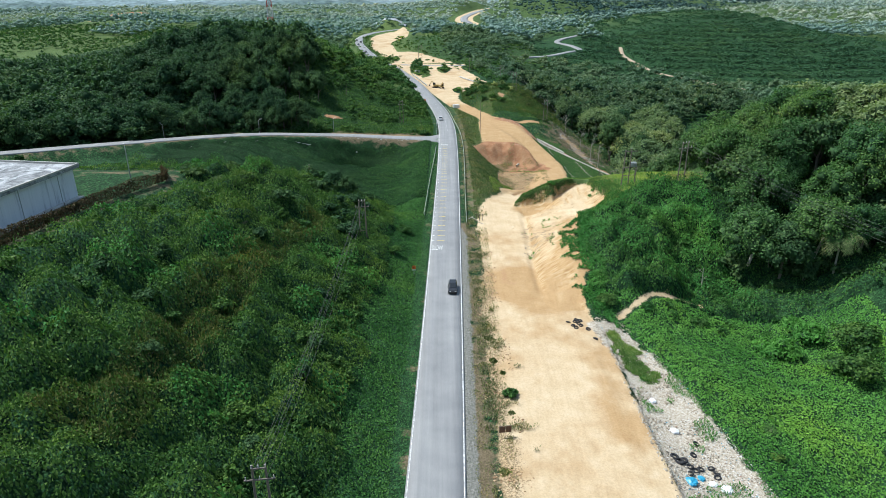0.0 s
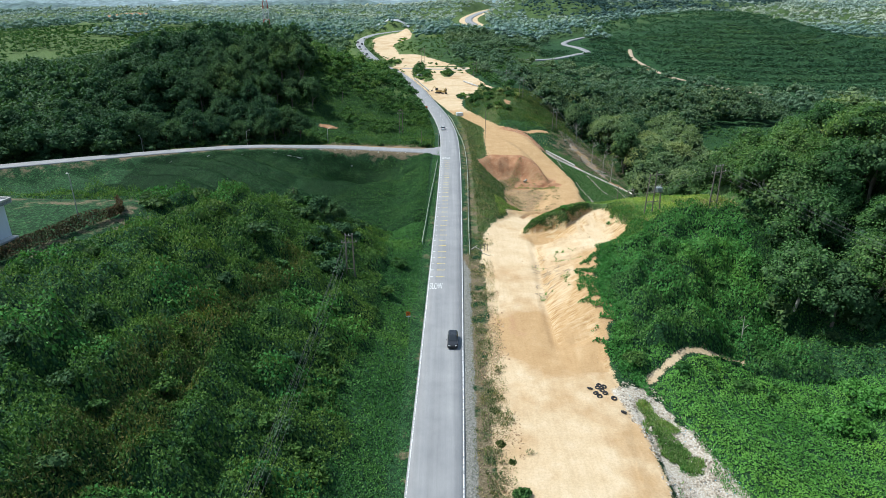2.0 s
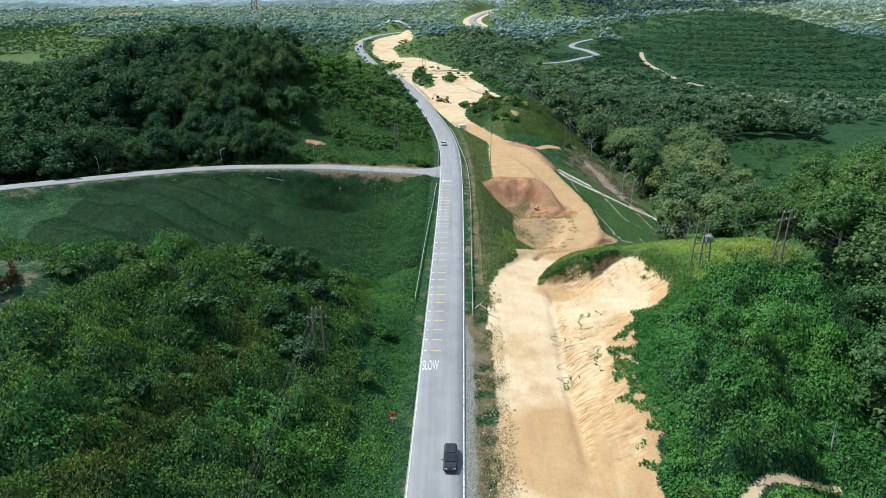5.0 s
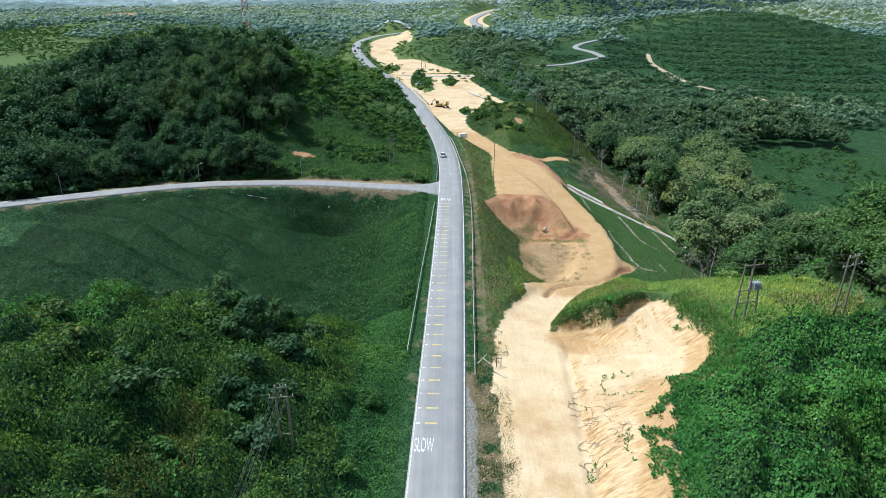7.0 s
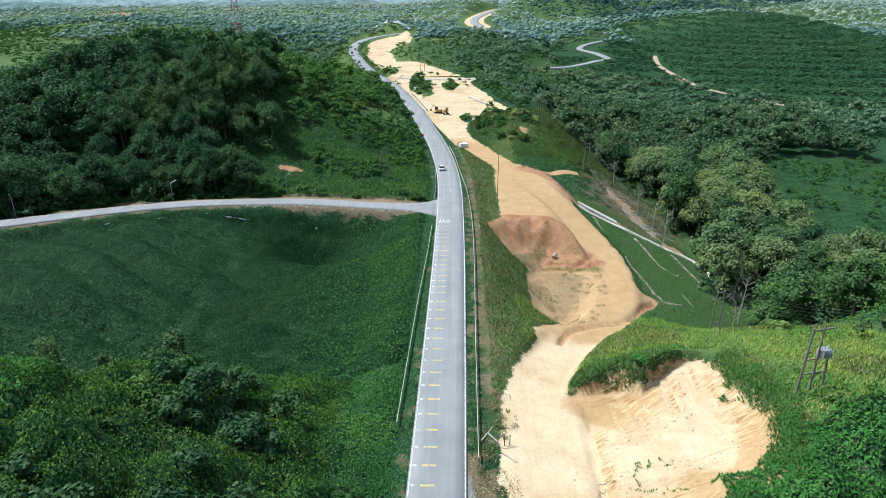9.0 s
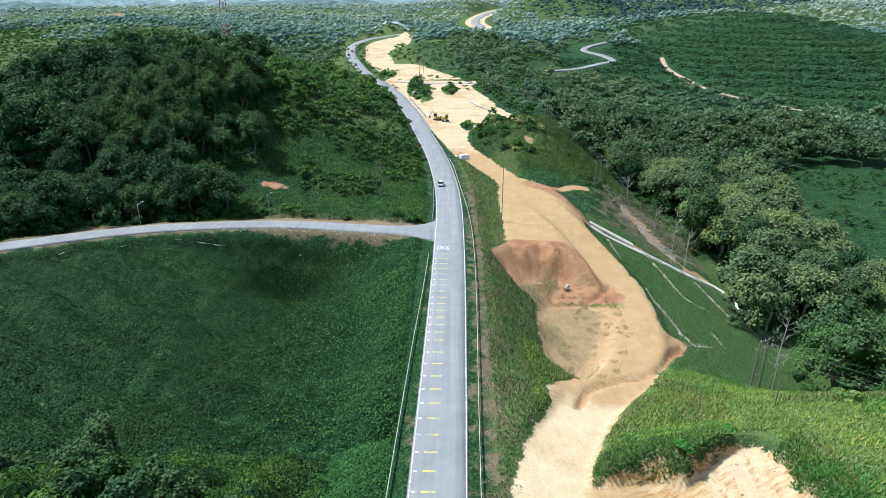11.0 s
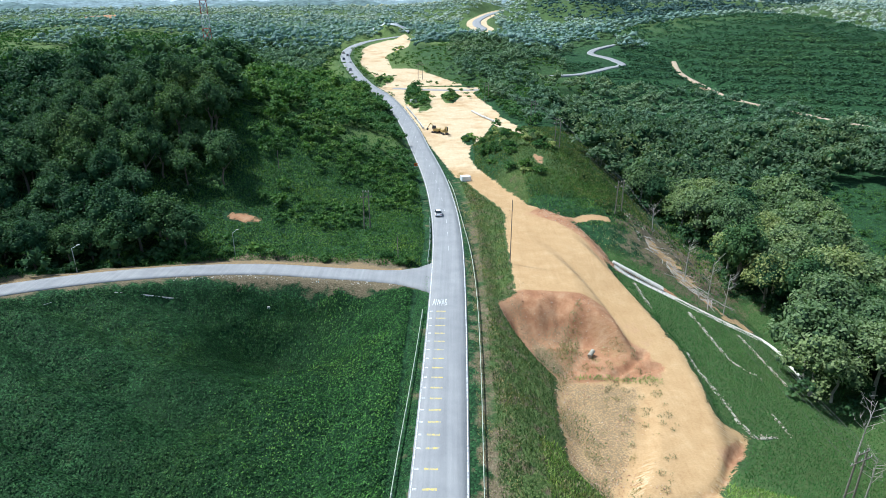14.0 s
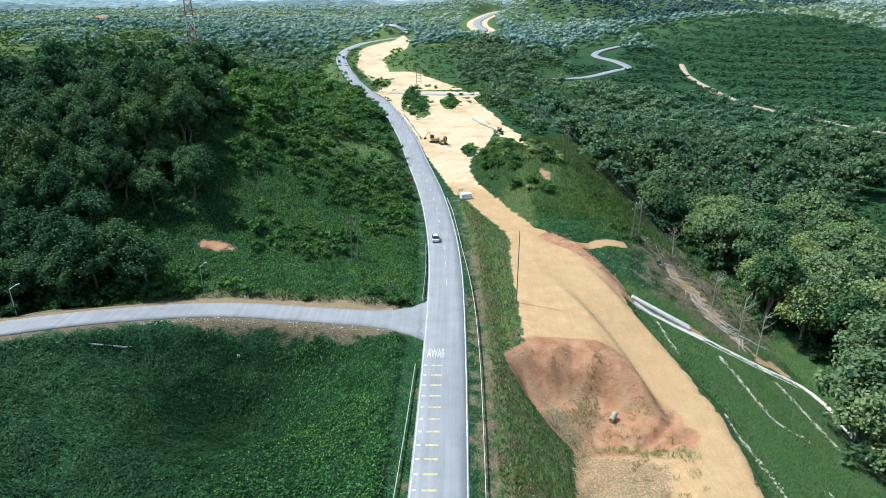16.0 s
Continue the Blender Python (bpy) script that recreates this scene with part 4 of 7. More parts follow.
cover_leaves("olive_ferns", [(-46, -20, 50, 128, 24, lambda X, Y, k, h: (k == 1) & (np.abs(X + 35 - (Y - 59) * 0.121) < 3.2 + 5 * fbm(X, Y, 9, 459)))], 0.5, 0.14, OLIVE, "brownish olive ferns in a band down the slope", (20, 75), "ferns", 0.1, 0.5)
cover_leaves("slope_creepers", [(-70, -6, 38, 170, 9, patch(1, 9, 453, 0.62)), (24, 62, 100, 190, 10, patch(1, 8, 455, 0.5))], 0.42, 0.32, CREEPER, "bright green creepers over the shrubs", (0, 50), "creepers", 0.15, 0.5)
cover_leaves("bank_creepers", [(-20, -3, 36, 174, 30, of_kind(6))], 0.32, 0.25, MID_CREEPER, "bright green creepers on the bank beside the road", (0, 50))
cover_leaves("mound_bushes", [(24, 62, 100, 196, 7, of_kind(1)), (62, 100, 100, 200, 3, of_kind(1))], 0.42, 0.26, SHRUB, "green shrubs on the earth mound")
cover_leaves("mound_vines", [(24, 62, 100, 136, 14, of_kind(1)), (62, 100, 100, 200, 6, of_kind(1))], 0.38, 0.27, MID_CREEPER, "dark green vines over the foot of the mound", (-5, 45))
cover_leaves("mound_shrubs", [(24, 62, 128, 196, 15, of_kind(1))], 0.4, 0.28, CREEPER, "dense green shrubs and vines over the earth mound", (-5, 45))
cover_leaves("creeper_field", [(-45, -5, 160, 252, 30, of_kind(2)), (-95, -45, 165, 250, 16, of_kind(2))], 0.32, 0.27, SHADED_CREEPER,
             "unbroken carpet of creepers in the sunken field, coloured dark as under cloud", (-4, 30), "creepers", 0.1, 0.45)
# Brighter leaves paint sunlight on the field's road side.
cover_leaves("lit_creepers", [(-40, -5, 160, 252, 12, lambda X, Y, k, h: (k == 2) & (h > 0.05) & (rng.uniform(0, 1, len(X)) < sm(-34, -8, X + 8 * fbm(X, Y, 14, 483))))], 0.32, 0.27, MID_CREEPER, "creepers beside the guard rail, coloured brighter as in sun", (-4, 35), "creepers", 0.15, 0.5)
cover_leaves("creeper_hollow", [(24, 80, 40, 124, 26, of_kind(2))], 0.31, 0.26, CREEPER, "bright green creepers filling the hollow", (0, 45))
cover_leaves("tall_grass", [(15, 68, 138, 202, 20, of_kind(3))], 0.62, 0.13, GRASS, "tall sunlit grass on the verge and mound top", (20, 68), "grass")
DRY = foliage("dry grass", [(0.0, (0.09, 0.12, 0.045)), (0.45, (0.16, 0.195, 0.075)), (0.7, (0.26, 0.23, 0.12)), (1.0, (0.44, 0.37, 0.24))], 0.7, 0.3, 0.2)
VERGE = foliage("verge grass", [(0.0, (0.04, 0.075, 0.024)), (0.5, (0.075, 0.125, 0.038)), (0.8, (0.12, 0.16, 0.055)), (1.0, (0.24, 0.21, 0.12))], 0.7, 0.3, 0.16)
cover_leaves("dry_verge", [(5, 25, 150, 325, 17, of_kind(3))], 0.55, 0.12, VERGE, "half-dry brown and green grass on the verge", (15, 60), "grass")
cover_leaves("mound_weeds", [(15, 68, 138, 202, 14, patch(3, 6, 463, 0.58)), (5, 25, 150, 325, 5, patch(3, 5, 465, 0.62))], 0.55, 0.16, DRY, "brown seeding weeds among the grass", (30, 80), "weeds", 0.1, 0.6)
cover_leaves("mound_ferns", [(24, 68, 138, 202, 9, patch(3, 8, 467, 0.6))], 0.5, 0.3, CREEPER, "low bright broadleaf weeds among the grass", (10, 60), "weeds", 0.1, 0.6)
cover_leaves("knoll_grass", [(10, 62, 300, 392, 9, of_kind(4))], 0.5, 0.17, VERGE, "rough green grass and weeds on the knoll", (35, 80), "grass")
cover_leaves("meadow_grass", [(-75, -8, 325, 520, 3.4, lambda X, Y, k, h: (k == 4) & (h > 0.05) & (vnoise(X, Y, 16, 441) > 0.35))], 0.55, 0.24, LUSH_LEAF, "yellow-green sunlit scrub beside the climbing road", (10, 60), "grass")
cover_leaves("cleared_slope_weeds", [(38, 80, 252, 350, 1.6, of_kind(4))], 0.5, 0.16, DRY, "dry brown and green weeds on the cleared slope", (25, 80), "weeds")
cover_leaves("cleared_slope_shrubs", [(36, 80, 250, 350, 3.0, patch(4, 9, 471, 0.5))], 0.6, 0.34, SHRUB, "green shrubs on the cleared slope", (10, 65), "shrubs")
cover_leaves("slope_turf", [(38, 86, 194, 278, 13, of_kind(5))], 0.32, 0.12, TURF, "short green turf on the drained embankment", (30, 85), "grass")
cover_leaves("rough_slope", [(-75, -4, 250, 330, 11, of_kind(4)), (-60, -6, 330, 460, 2.2, of_kind(4)), (5, 50, 285, 320, 5, of_kind(4)), (100, 190, 190, 360, 1.5, of_kind(4)), (-120, -75, 225, 275, 3, of_kind(4))],
             0.46, 0.3, SHRUB, "rough green scrub on the lower hillsides")


# ---- trees ----
def ico(sub=1):
    bm = bmesh.new()
    bmesh.ops.create_icosphere(bm, subdivisions=sub, radius=1)
    V = np.array([v.co[:] for v in bm.verts])
    F = np.array([[v.index for v in f.verts] for f in bm.faces])
    bm.free()
    return V, F


ICO1 = ico(1)


def crown_arrays(r, h, lobes, per_lobe, leaf, ball=ICO1, spread=0.72, corners=4):
    """A crown: inner masses and sprays of leaves over them, as triangles with a material slot each."""
    V, F, S, n = [], [], [], 0
    turn = rng.uniform(0, 6.283)
    small = 1.0 if lobes < 6 else (6 / lobes) ** 0.22
    for k in range(lobes):
        a, q = turn + 2.4 * k + rng.uniform(-0.5, 0.5), spread * r * math.sqrt((k + 0.2) / lobes) * rng.uniform(0.85, 1.12)
        rim = (q / r) ** 2
        c = np.array([q * math.cos(a), q * math.sin(a), h * (0.42 + 0.44 * (1 - rim) * rng.uniform(0.6, 1.05) - rng.uniform(0.0, 0.2) * (0.4 + rim))])
        size = small * np.array([r * rng.uniform(0.34, 0.54), r * rng.uniform(0.34, 0.54), h * rng.uniform(0.15, 0.25)])
        bv = ball[0] * (0.85 + 0.3 * rng.uniform(-1, 1, (len(ball[0]), 1))) * size * 0.66 + c
        V.append(bv), F.append(ball[1] + n), S.append(np.zeros(len(ball[1]), int))
        n += len(bv)
        d = rng.normal(size=(per_lobe, 3))
        d[:, 2] = np.where(d[:, 2] < -0.45, -d[:, 2], d[:, 2])
        d /= np.linalg.norm(d, axis=1)[:, None]
        P = c + d * size * rng.uniform(0.6, 1.22, (per_lobe, 1))
        up = d + np.array([0, 0, 0.45]) + 0.6 * rng.normal(size=(per_lobe, 3))
        up /= np.linalg.norm(up, axis=1)[:, None]
        u = np.cross(up, rng.normal(size=(per_lobe, 3)))
        u /= np.linalg.norm(u, axis=1)[:, None] + 1e-9
        v = np.cross(up, u)
        L = leaf * rng.uniform(0.55, 1.3, (per_lobe, 1))
        if corners == 4:
            C = np.stack([P - u * L * 0.5, P + v * L * 0.38 - up * L * 0.16, P + u * L * 0.55 - up * L * 0.1, P - v * L * 0.38 - up * L * 0.16], 1)
            T = np.array([[0, 1, 2], [0, 2, 3]])
        else:
            C = np.stack([P - u * L * 0.5 - v * L * 0.3 - up * L * 0.1, P + u * L * 0.5 - v * L * 0.3, P + v * L * 0.6], 1)
            T = np.array([[0, 1, 2]])
        base = n + np.arange(per_lobe)[:, None, None] * corners
        V.append(C.reshape(-1, 3)), F.append((base + T).reshape(-1, 3)), S.append(np.ones(per_lobe * len(T), int))
        n += per_lobe * corners
    return np.concatenate(V), np.concatenate(F), np.concatenate(S)


def trunk_bmesh(h, r, lean=0.06, limbs=5):
    bm = bmesh.new()
    p, top = Vector((0, 0, -0.6)), h * 0.62
    for k in range(4):
        q = Vector((rng.uniform(-lean, lean) * h * 0.4, rng.uniform(-lean, lean) * h * 0.4, top * (k + 1) / 4))
        rod(bm, p, q, r * (1 - 0.17 * k), r * (1 - 0.17 * (k + 1)), 7)
        p = q
        if k >= 1:
            for _ in range(max(1, limbs // 3)):
                a = rng.uniform(0, 6.28)
                e = p + Vector((math.cos(a) * h * 0.2, math.sin(a) * h * 0.2, h * rng.uniform(0.12, 0.25)))
                rod(bm, p, e, r * 0.38, r * 0.12, 5)
    return bm


def build_tree(name, h, r, lobes, per_lobe, leaf, mat, label, bark=BARK, spread=0.72):
    root = thing(name, label, "tree", "trees")
    part("trunk", trunk_bmesh(h, 0.02 * h + 0.05), bark, root)
    V, F, S = crown_arrays(r, h, lobes, per_lobe, leaf, spread=spread)
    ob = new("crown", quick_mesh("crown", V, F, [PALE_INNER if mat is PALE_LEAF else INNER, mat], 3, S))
    ob.parent = root
    return root


LAB = "tall broadleaf forest tree with a dense dark green crown"
LUSH = "tall spreading tree with a lush green crown on the ridge"
PALE = "broadleaf tree with a pale sunlit crown and thin grey trunk"
KINDS = [build_tree("tree", 13, 5.4, 24, 92, 0.48, TREE_LEAF, LAB), build_tree("tree", 15, 5.0, 24, 92, 0.48, TREE_LEAF, LAB),
         build_tree("tree", 11, 5.0, 22, 92, 0.46, TREE_LEAF, LAB), build_tree("tree", 14, 5.4, 24, 96, 0.5, PALE_LEAF, PALE, PALE_BARK, 0.8),
         build_tree("tree", 12, 4.4, 21, 92, 0.48, PALE_LEAF, PALE, PALE_BARK, 0.78),
         build_tree("tree", 17, 7.2, 36, 125, 0.46, LUSH_LEAF, LUSH, PALE_BARK, 0.78), build_tree("tree", 15, 6.0, 32, 120, 0.44, LUSH_LEAF, LUSH, BARK, 0.76)]
used = set()


def plant(kind, x, y, scale=1.0):
    z = at_z(x, y) - 0.1
    m = pose(x, y, z, rng.uniform(-4, 4), rng.uniform(-4, 4), rng.uniform(0, 360))
    if kind not in used:
        used.add(kind)
        KINDS[kind].scale = (1, 1, 1)
        KINDS[kind].matrix_basis = m @ Matrix.Diagonal((scale, scale, scale, 1))
        return KINDS[kind]
    KINDS[kind].scale, keep = (1, 1, 1), KINDS[kind].matrix_basis.copy()
    ob = copy_thing(KINDS[kind], m @ Matrix.Diagonal((scale, scale, scale, 1)))
    KINDS[kind].matrix_basis = keep
    return ob


def strewn(x0, x1, y0, y1, gap, keep, jitter=0.42):
    gx, gy = np.meshgrid(np.arange(x0, x1, gap), np.arange(y0, y1, gap))
    gx, gy = gx.ravel() + rng.uniform(-jitter, jitter, gx.size) * gap, gy.ravel() + rng.uniform(-jitter, jitter, gy.size) * gap
    ok = keep(gx, gy)
    return gx[ok], gy[ok]


def free_of_ways(X, Y, margin=6):
    road_d, side_d, soil_d, rub, yard_d = zones(X, Y)
    ok = (road_d > margin + 5) & (side_d > margin + 1.5) & (soil_d < -margin) & (rub < -4) & (yard_d < -2)
    for line, wide in ((LOOP, 17), (FARROAD, 22), (BRANCH, 4), (ORCHARD, 5)):
        ok &= to_line(X, Y, line)[0] > margin + wide - 3
    ok &= ~((X > 85) & (X < 150) & (Y > 575) & (Y < 635))
    return ok


def low_land(X, Y):
    """Terraces and fields with nothing tall on them."""
    south = np.interp(X, [70, 90, 122, 144, 178, 209, 260, 330], [590, 576, 556, 546, 524, 481, 450, 440])
    return (X > 84) & (Y > south + 6 * fbm(X, Y, 25, 231)) & ((Y < 690) | ((Y < 880) & (X > 165)))


def hill_wood(X, Y):
    q = np.hypot((X + 105) / 78, (Y - 345) / 83) + 0.3 * fbm(X, Y, 30, 201)
    q2 = np.hypot((X + 125) / 95, (Y - 450) / 75)
    q3 = np.hypot((X + 230) / 130, (Y - 330) / 110)
    xs_, ys_ = SIDE[::-1, 0], SIDE[::-1, 1]
    low = (X < -50) & (Y > np.interp(X, xs_, ys_) + 9 + 5 * fbm(X, Y, 18, 209)) & (Y < 310)
    return ((np.minimum.reduce([q, q2, q3]) < 1.0) | low) & ~((np.hypot(X + 115, Y - 446) < 9) | ((np.abs(X + 109) < 9) & (Y > 425) & (Y < 446))) & (Y > np.interp(X, xs_, ys_) + 9 + 6 * sm(-60, -45, X)) & (X < np.interp(Y, [250, 300, 327, 370, 398, 482], [-48, -57, -62, -75, -76, -98]) + 8 * fbm(X, Y, 20, 233)) & free_of_ways(X, Y, 5)


def east_wood(X, Y):
    edge = np.interp(Y, [232, 255, 276, 304, 325, 345, 400], [67, 73, 76, 75, 66, 50, 48]) + 6 * fbm(X, Y, 25, 203)
    a = (Y > 232) & (X > edge) & ~((X > 100) & (np.hypot((X - 158) / 45, (Y - 285) / 80) < 1)) & (Y < 520)
    ridge = (Y > 118 - 0.9 * np.clip(X - 82, 0, 30)) & (Y < 215) & (X > 64 + 0.10 * np.abs(Y - 150) + 5 * fbm(X, Y, 20, 207)) & (X < 170)
    return (a | ridge) & free_of_ways(X, Y)


hx, hy = strewn(-270, -20, 190, 470, 6.2, hill_wood)
ex, ey = strewn(40, 190, 90, 430, 7.2, east_wood)
near = [(x, y, 0) for x, y in zip(hx, hy) if x > -105 and y < 318] + [(x, y, 1) for x, y in zip(ex, ey) if (y < 330 and x < 125) and (y > 225 or x < 92)]
hill_trees, east_trees = [q for q in near if not q[2]], [q for q in near if q[2]]
hill_trees.sort(key=lambda q: q[1] - 0.4 * q[0])
east_trees.sort(key=lambda q: q[0] + 0.25 * abs(q[1] - 200))
near = hill_trees[:100] + east_trees[:105]
chosen = {(x, y) for x, y, _ in near}
for x, y, e in near:
    kind = int(rng.choice([0, 1, 2, 3, 4], p=[0.42, 0.32, 0.26, 0.0, 0.0] if not e else [0.07, 0.06, 0.05, 0.5, 0.32]))
    if e and y < 220:
        kind = int(rng.choice([0, 2, 5, 6], p=[0.12, 0.12, 0.42, 0.34]))
    plant(kind, x, y, rng.uniform(0.75, 1.15) * (1.35 if e and kind < 5 and (y < 220 or x < 92) else 1.0))


def woods(name, X, Y, low, high, bases, label, mats, smooth=False):
    """Many trees far off, joined."""
    Vs, Fs, Ss, n = [], [], [], 0
    Z = bare_z(X, Y)
    for x, y, z in zip(X, Y, Z):
        V, F, S = bases[rng.integers(len(bases))]
        s, a = rng.uniform(low, high), rng.uniform(0, 6.283)
        c, d = math.cos(a) * s, math.sin(a) * s
        Vs.append(np.stack([V[:, 0] * c - V[:, 1] * d + x, V[:, 0] * d + V[:, 1] * c + y, V[:, 2] * s * rng.uniform(0.8, 1.2) + z - 0.3], 1))
        Fs.append(F + n), Ss.append(S)
        n += len(V)
    ob = new(name, quick_mesh(name, np.concatenate(Vs), np.concatenate(Fs), mats, 3, np.concatenate(Ss)))
    if smooth:
        ob.data.polygons.foreach_set("use_smooth", np.ones(len(ob.data.polygons), bool))
    return tagged(ob, label, "woods", kind="stuff")


mid_bases = [crown_arrays(5.3, 12.5, 15, 66, 0.72, corners=3) for _ in range(6)]
valley_bases = [crown_arrays(5.4, 9.5, 5, 22, 1.2, corners=3) for _ in range(6)]
far_bases = [crown_arrays(5.4, 10.5, 6, 32, 1.05, corners=3) for _ in range(6)]
low_bases = [crown_arrays(2.4, 4.0, 4, 22, 0.6, corners=3) for _ in range(5)]
rest = [(x, y) for x, y in zip(np.concatenate([hx, ex]), np.concatenate([hy, ey])) if (x, y) not in chosen]
rest = np.array(rest)
rest = rest[np.abs(rest[:, 0]) < 0.74 * rest[:, 1] + 12]
close = (rest[:, 1] < 335) & (rest[:, 0] > -150) & (rest[:, 0] < 135)
hilly = close & (rest[:, 0] < 0)
eastern = close & (rest[:, 0] >= 0)
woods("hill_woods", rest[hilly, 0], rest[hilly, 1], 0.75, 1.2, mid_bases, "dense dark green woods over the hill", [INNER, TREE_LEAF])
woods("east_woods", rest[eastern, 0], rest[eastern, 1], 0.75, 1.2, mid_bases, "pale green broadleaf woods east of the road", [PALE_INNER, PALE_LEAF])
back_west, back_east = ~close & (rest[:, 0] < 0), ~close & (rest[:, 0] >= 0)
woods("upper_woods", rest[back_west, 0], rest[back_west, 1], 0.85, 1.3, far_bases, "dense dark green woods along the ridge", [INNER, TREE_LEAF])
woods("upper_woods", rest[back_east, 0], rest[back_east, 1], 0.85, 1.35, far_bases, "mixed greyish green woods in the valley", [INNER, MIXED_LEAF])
gx, gy = strewn(100, 200, 205, 365, 4.6, lambda X, Y: (np.hypot((X - 158) / 48, (Y - 285) / 82) < 1) & (vnoise(X, Y, 12, 243) > 0.5))
woods("clearing_bushes", gx, gy, 0.35, 0.9, low_bases, "low green bushes in the valley clearing", [INNER, SHRUB])
wx, wy = strewn(-300, 450, 400, 720, 8.2, lambda X, Y: (hash2(np.floor(X), np.floor(Y), 91) < 0.85) & ~low_land(X, Y) & free_of_ways(X, Y, 6) & (X > -0.62 * (Y + 60)) & (X < 0.62 * (Y + 40)) & ~hill_wood(X, Y) & ~((X < -250) & (Y > 560)) & ~((X < 0) & (X > np.interp(Y, [398, 482, 533, 600], [-76, -98, -92, -95]))))
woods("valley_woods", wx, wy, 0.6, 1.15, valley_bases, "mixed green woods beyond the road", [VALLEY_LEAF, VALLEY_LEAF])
# Blue is raised in the crop colour for haze over the terraces.
TERRACE = foliage("haze-blued crop leaves", [(0.0, (0.034, 0.085, 0.052)), (0.5, (0.052, 0.12, 0.072)), (1.0, (0.085, 0.16, 0.1))], 0.7, 0.2, 0.012)
crop_bases = [crown_arrays(2.7, 3.4, 2, 11, 1.1, corners=3) for _ in range(5)]
wx, wy = strewn(84, 490, 440, 690, 3.3, lambda X, Y: low_land(X, Y) & (np.mod(shape(X, Y) + 1.5 * fbm(X, Y, 40, 235), 3.2) < 1.9) & (vnoise(X, Y, 25, 245) > 0.12) & (X < 0.72 * Y + 10) & (to_line(X, Y, LOOP)[0] > 9) & (to_line(X, Y, ORCHARD)[0] > 4))
ux, uy = strewn(165, 560, 690, 880, 4.7, lambda X, Y: (np.mod(shape(X, Y) + 1.5 * fbm(X, Y, 40, 235), 3.6) < 2.1) & (X < 0.72 * Y + 10))
wx, wy = np.concatenate([wx, ux]), np.concatenate([wy, uy])
woods("terrace_rows", wx, wy, 0.65, 1.25, crop_bases, "rows of dark green low crops along the hillside terraces", [INNER, TERRACE])
wx, wy = strewn(-620, -210, 540, 860, 6.6, lambda X, Y: (X > -0.74 * Y) & ((X < -250) | (vnoise(X, Y, 30, 237) > 0.5)) & (vnoise(X, Y, 40, 239) > 0.2) & free_of_ways(X, Y, 6))
gx, gy = strewn(-135, 95, 470, 690, 5.5, lambda X, Y: free_of_ways(X, Y, -1.5) & ~low_land(X, Y) & (vnoise(X, Y, 18, 247) > 0.3) & ((X > 0) | (X > np.interp(Y, [398, 482, 533, 600], [-76, -98, -92, -95]) - 6)))
woods("roadside_bushes", gx, gy, 0.4, 1.1, crop_bases, "low green bushes on open ground beside the far road", [SHRUB, FERN])
woods("field_bushes", wx, wy, 0.7, 1.5, crop_bases, "bright green low bushes on the open plateau", [FERN, FERN])
far_crowns = [crown_arrays(6.2, 8, 3, 5, 1.5, corners=3) for _ in range(6)]
# The farther band gets the hazier leaf colour.
for y0, y1, gap, mats, lab in ((690, 1050, 13.5, [FAR_LEAF, FAR_LEAF], "far green wooded hills"), (1050, 1800, 19, [HAZE_LEAF, HAZE_LEAF], "distant wooded hills, leaves painted pale grey-green for haze")):
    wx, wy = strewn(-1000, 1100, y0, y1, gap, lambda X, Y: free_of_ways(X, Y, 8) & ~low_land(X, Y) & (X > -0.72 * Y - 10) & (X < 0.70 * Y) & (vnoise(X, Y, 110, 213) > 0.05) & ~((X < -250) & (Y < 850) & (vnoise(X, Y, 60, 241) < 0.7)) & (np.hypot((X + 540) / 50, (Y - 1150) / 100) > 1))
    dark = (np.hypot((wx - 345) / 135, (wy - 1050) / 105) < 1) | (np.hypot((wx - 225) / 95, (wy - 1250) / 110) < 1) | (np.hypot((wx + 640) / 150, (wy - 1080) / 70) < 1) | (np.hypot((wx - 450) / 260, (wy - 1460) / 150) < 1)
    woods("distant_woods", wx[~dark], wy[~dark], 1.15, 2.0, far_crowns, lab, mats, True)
    woods("hill_forest", wx[dark], wy[dark], 1.15, 2.0, far_crowns, "dark forest on a far hill, leaves blued for haze", [BLUE_LEAF, BLUE_LEAF], True)
ux, uy = np.concatenate([hx, ex]), np.concatenate([hy, ey])
edge_trees = ((ux < 0) & (uy < 300) & (ux > -150)) | ((ux > 0) & (ux < 100) & (uy < 330))
ux, uy = np.repeat(ux[edge_trees], 2), np.repeat(uy[edge_trees], 2)
ux, uy = ux + rng.uniform(-5.5, 5.5, len(ux)), uy + rng.uniform(-7.5, 3.0, len(uy))
ok = free_of_ways(ux, uy, 1.0) & ~((ux > 42) & (ux < 68) & (uy > 245) & (uy < 300))
woods("understory", ux[ok], uy[ok], 0.7, 1.5, low_bases, "dark green undergrowth along the edge of the woods", [INNER, TREE_LEAF])
bx, by = strewn(-110, 45, 235, 520, 4.2, lambda X, Y: free_of_ways(X, Y, 1.5) & (vnoise(X, Y, 14, 215) + 0.24 * sm(300, 330, Y) > 0.55) & (((X < 0) & (Y > np.interp(X, SIDE[::-1, 0], SIDE[::-1, 1]) + 6)) | ((Y > 392) & (X < 40))))
woods("slope_bushes", bx[by < 320], by[by < 320], 0.5, 1.1, low_bases, "green bushes on the slopes beside the road", [SHRUB, SHRUB])
# A brighter leaf colour paints in the sun patch on this bank.
woods("lush_bushes", bx[by >= 320], by[by >= 320], 0.6, 1.5, low_bases, "bushes on the bank of the climbing road, leaves brightened as in sun", [SHRUB, LUSH_LEAF])


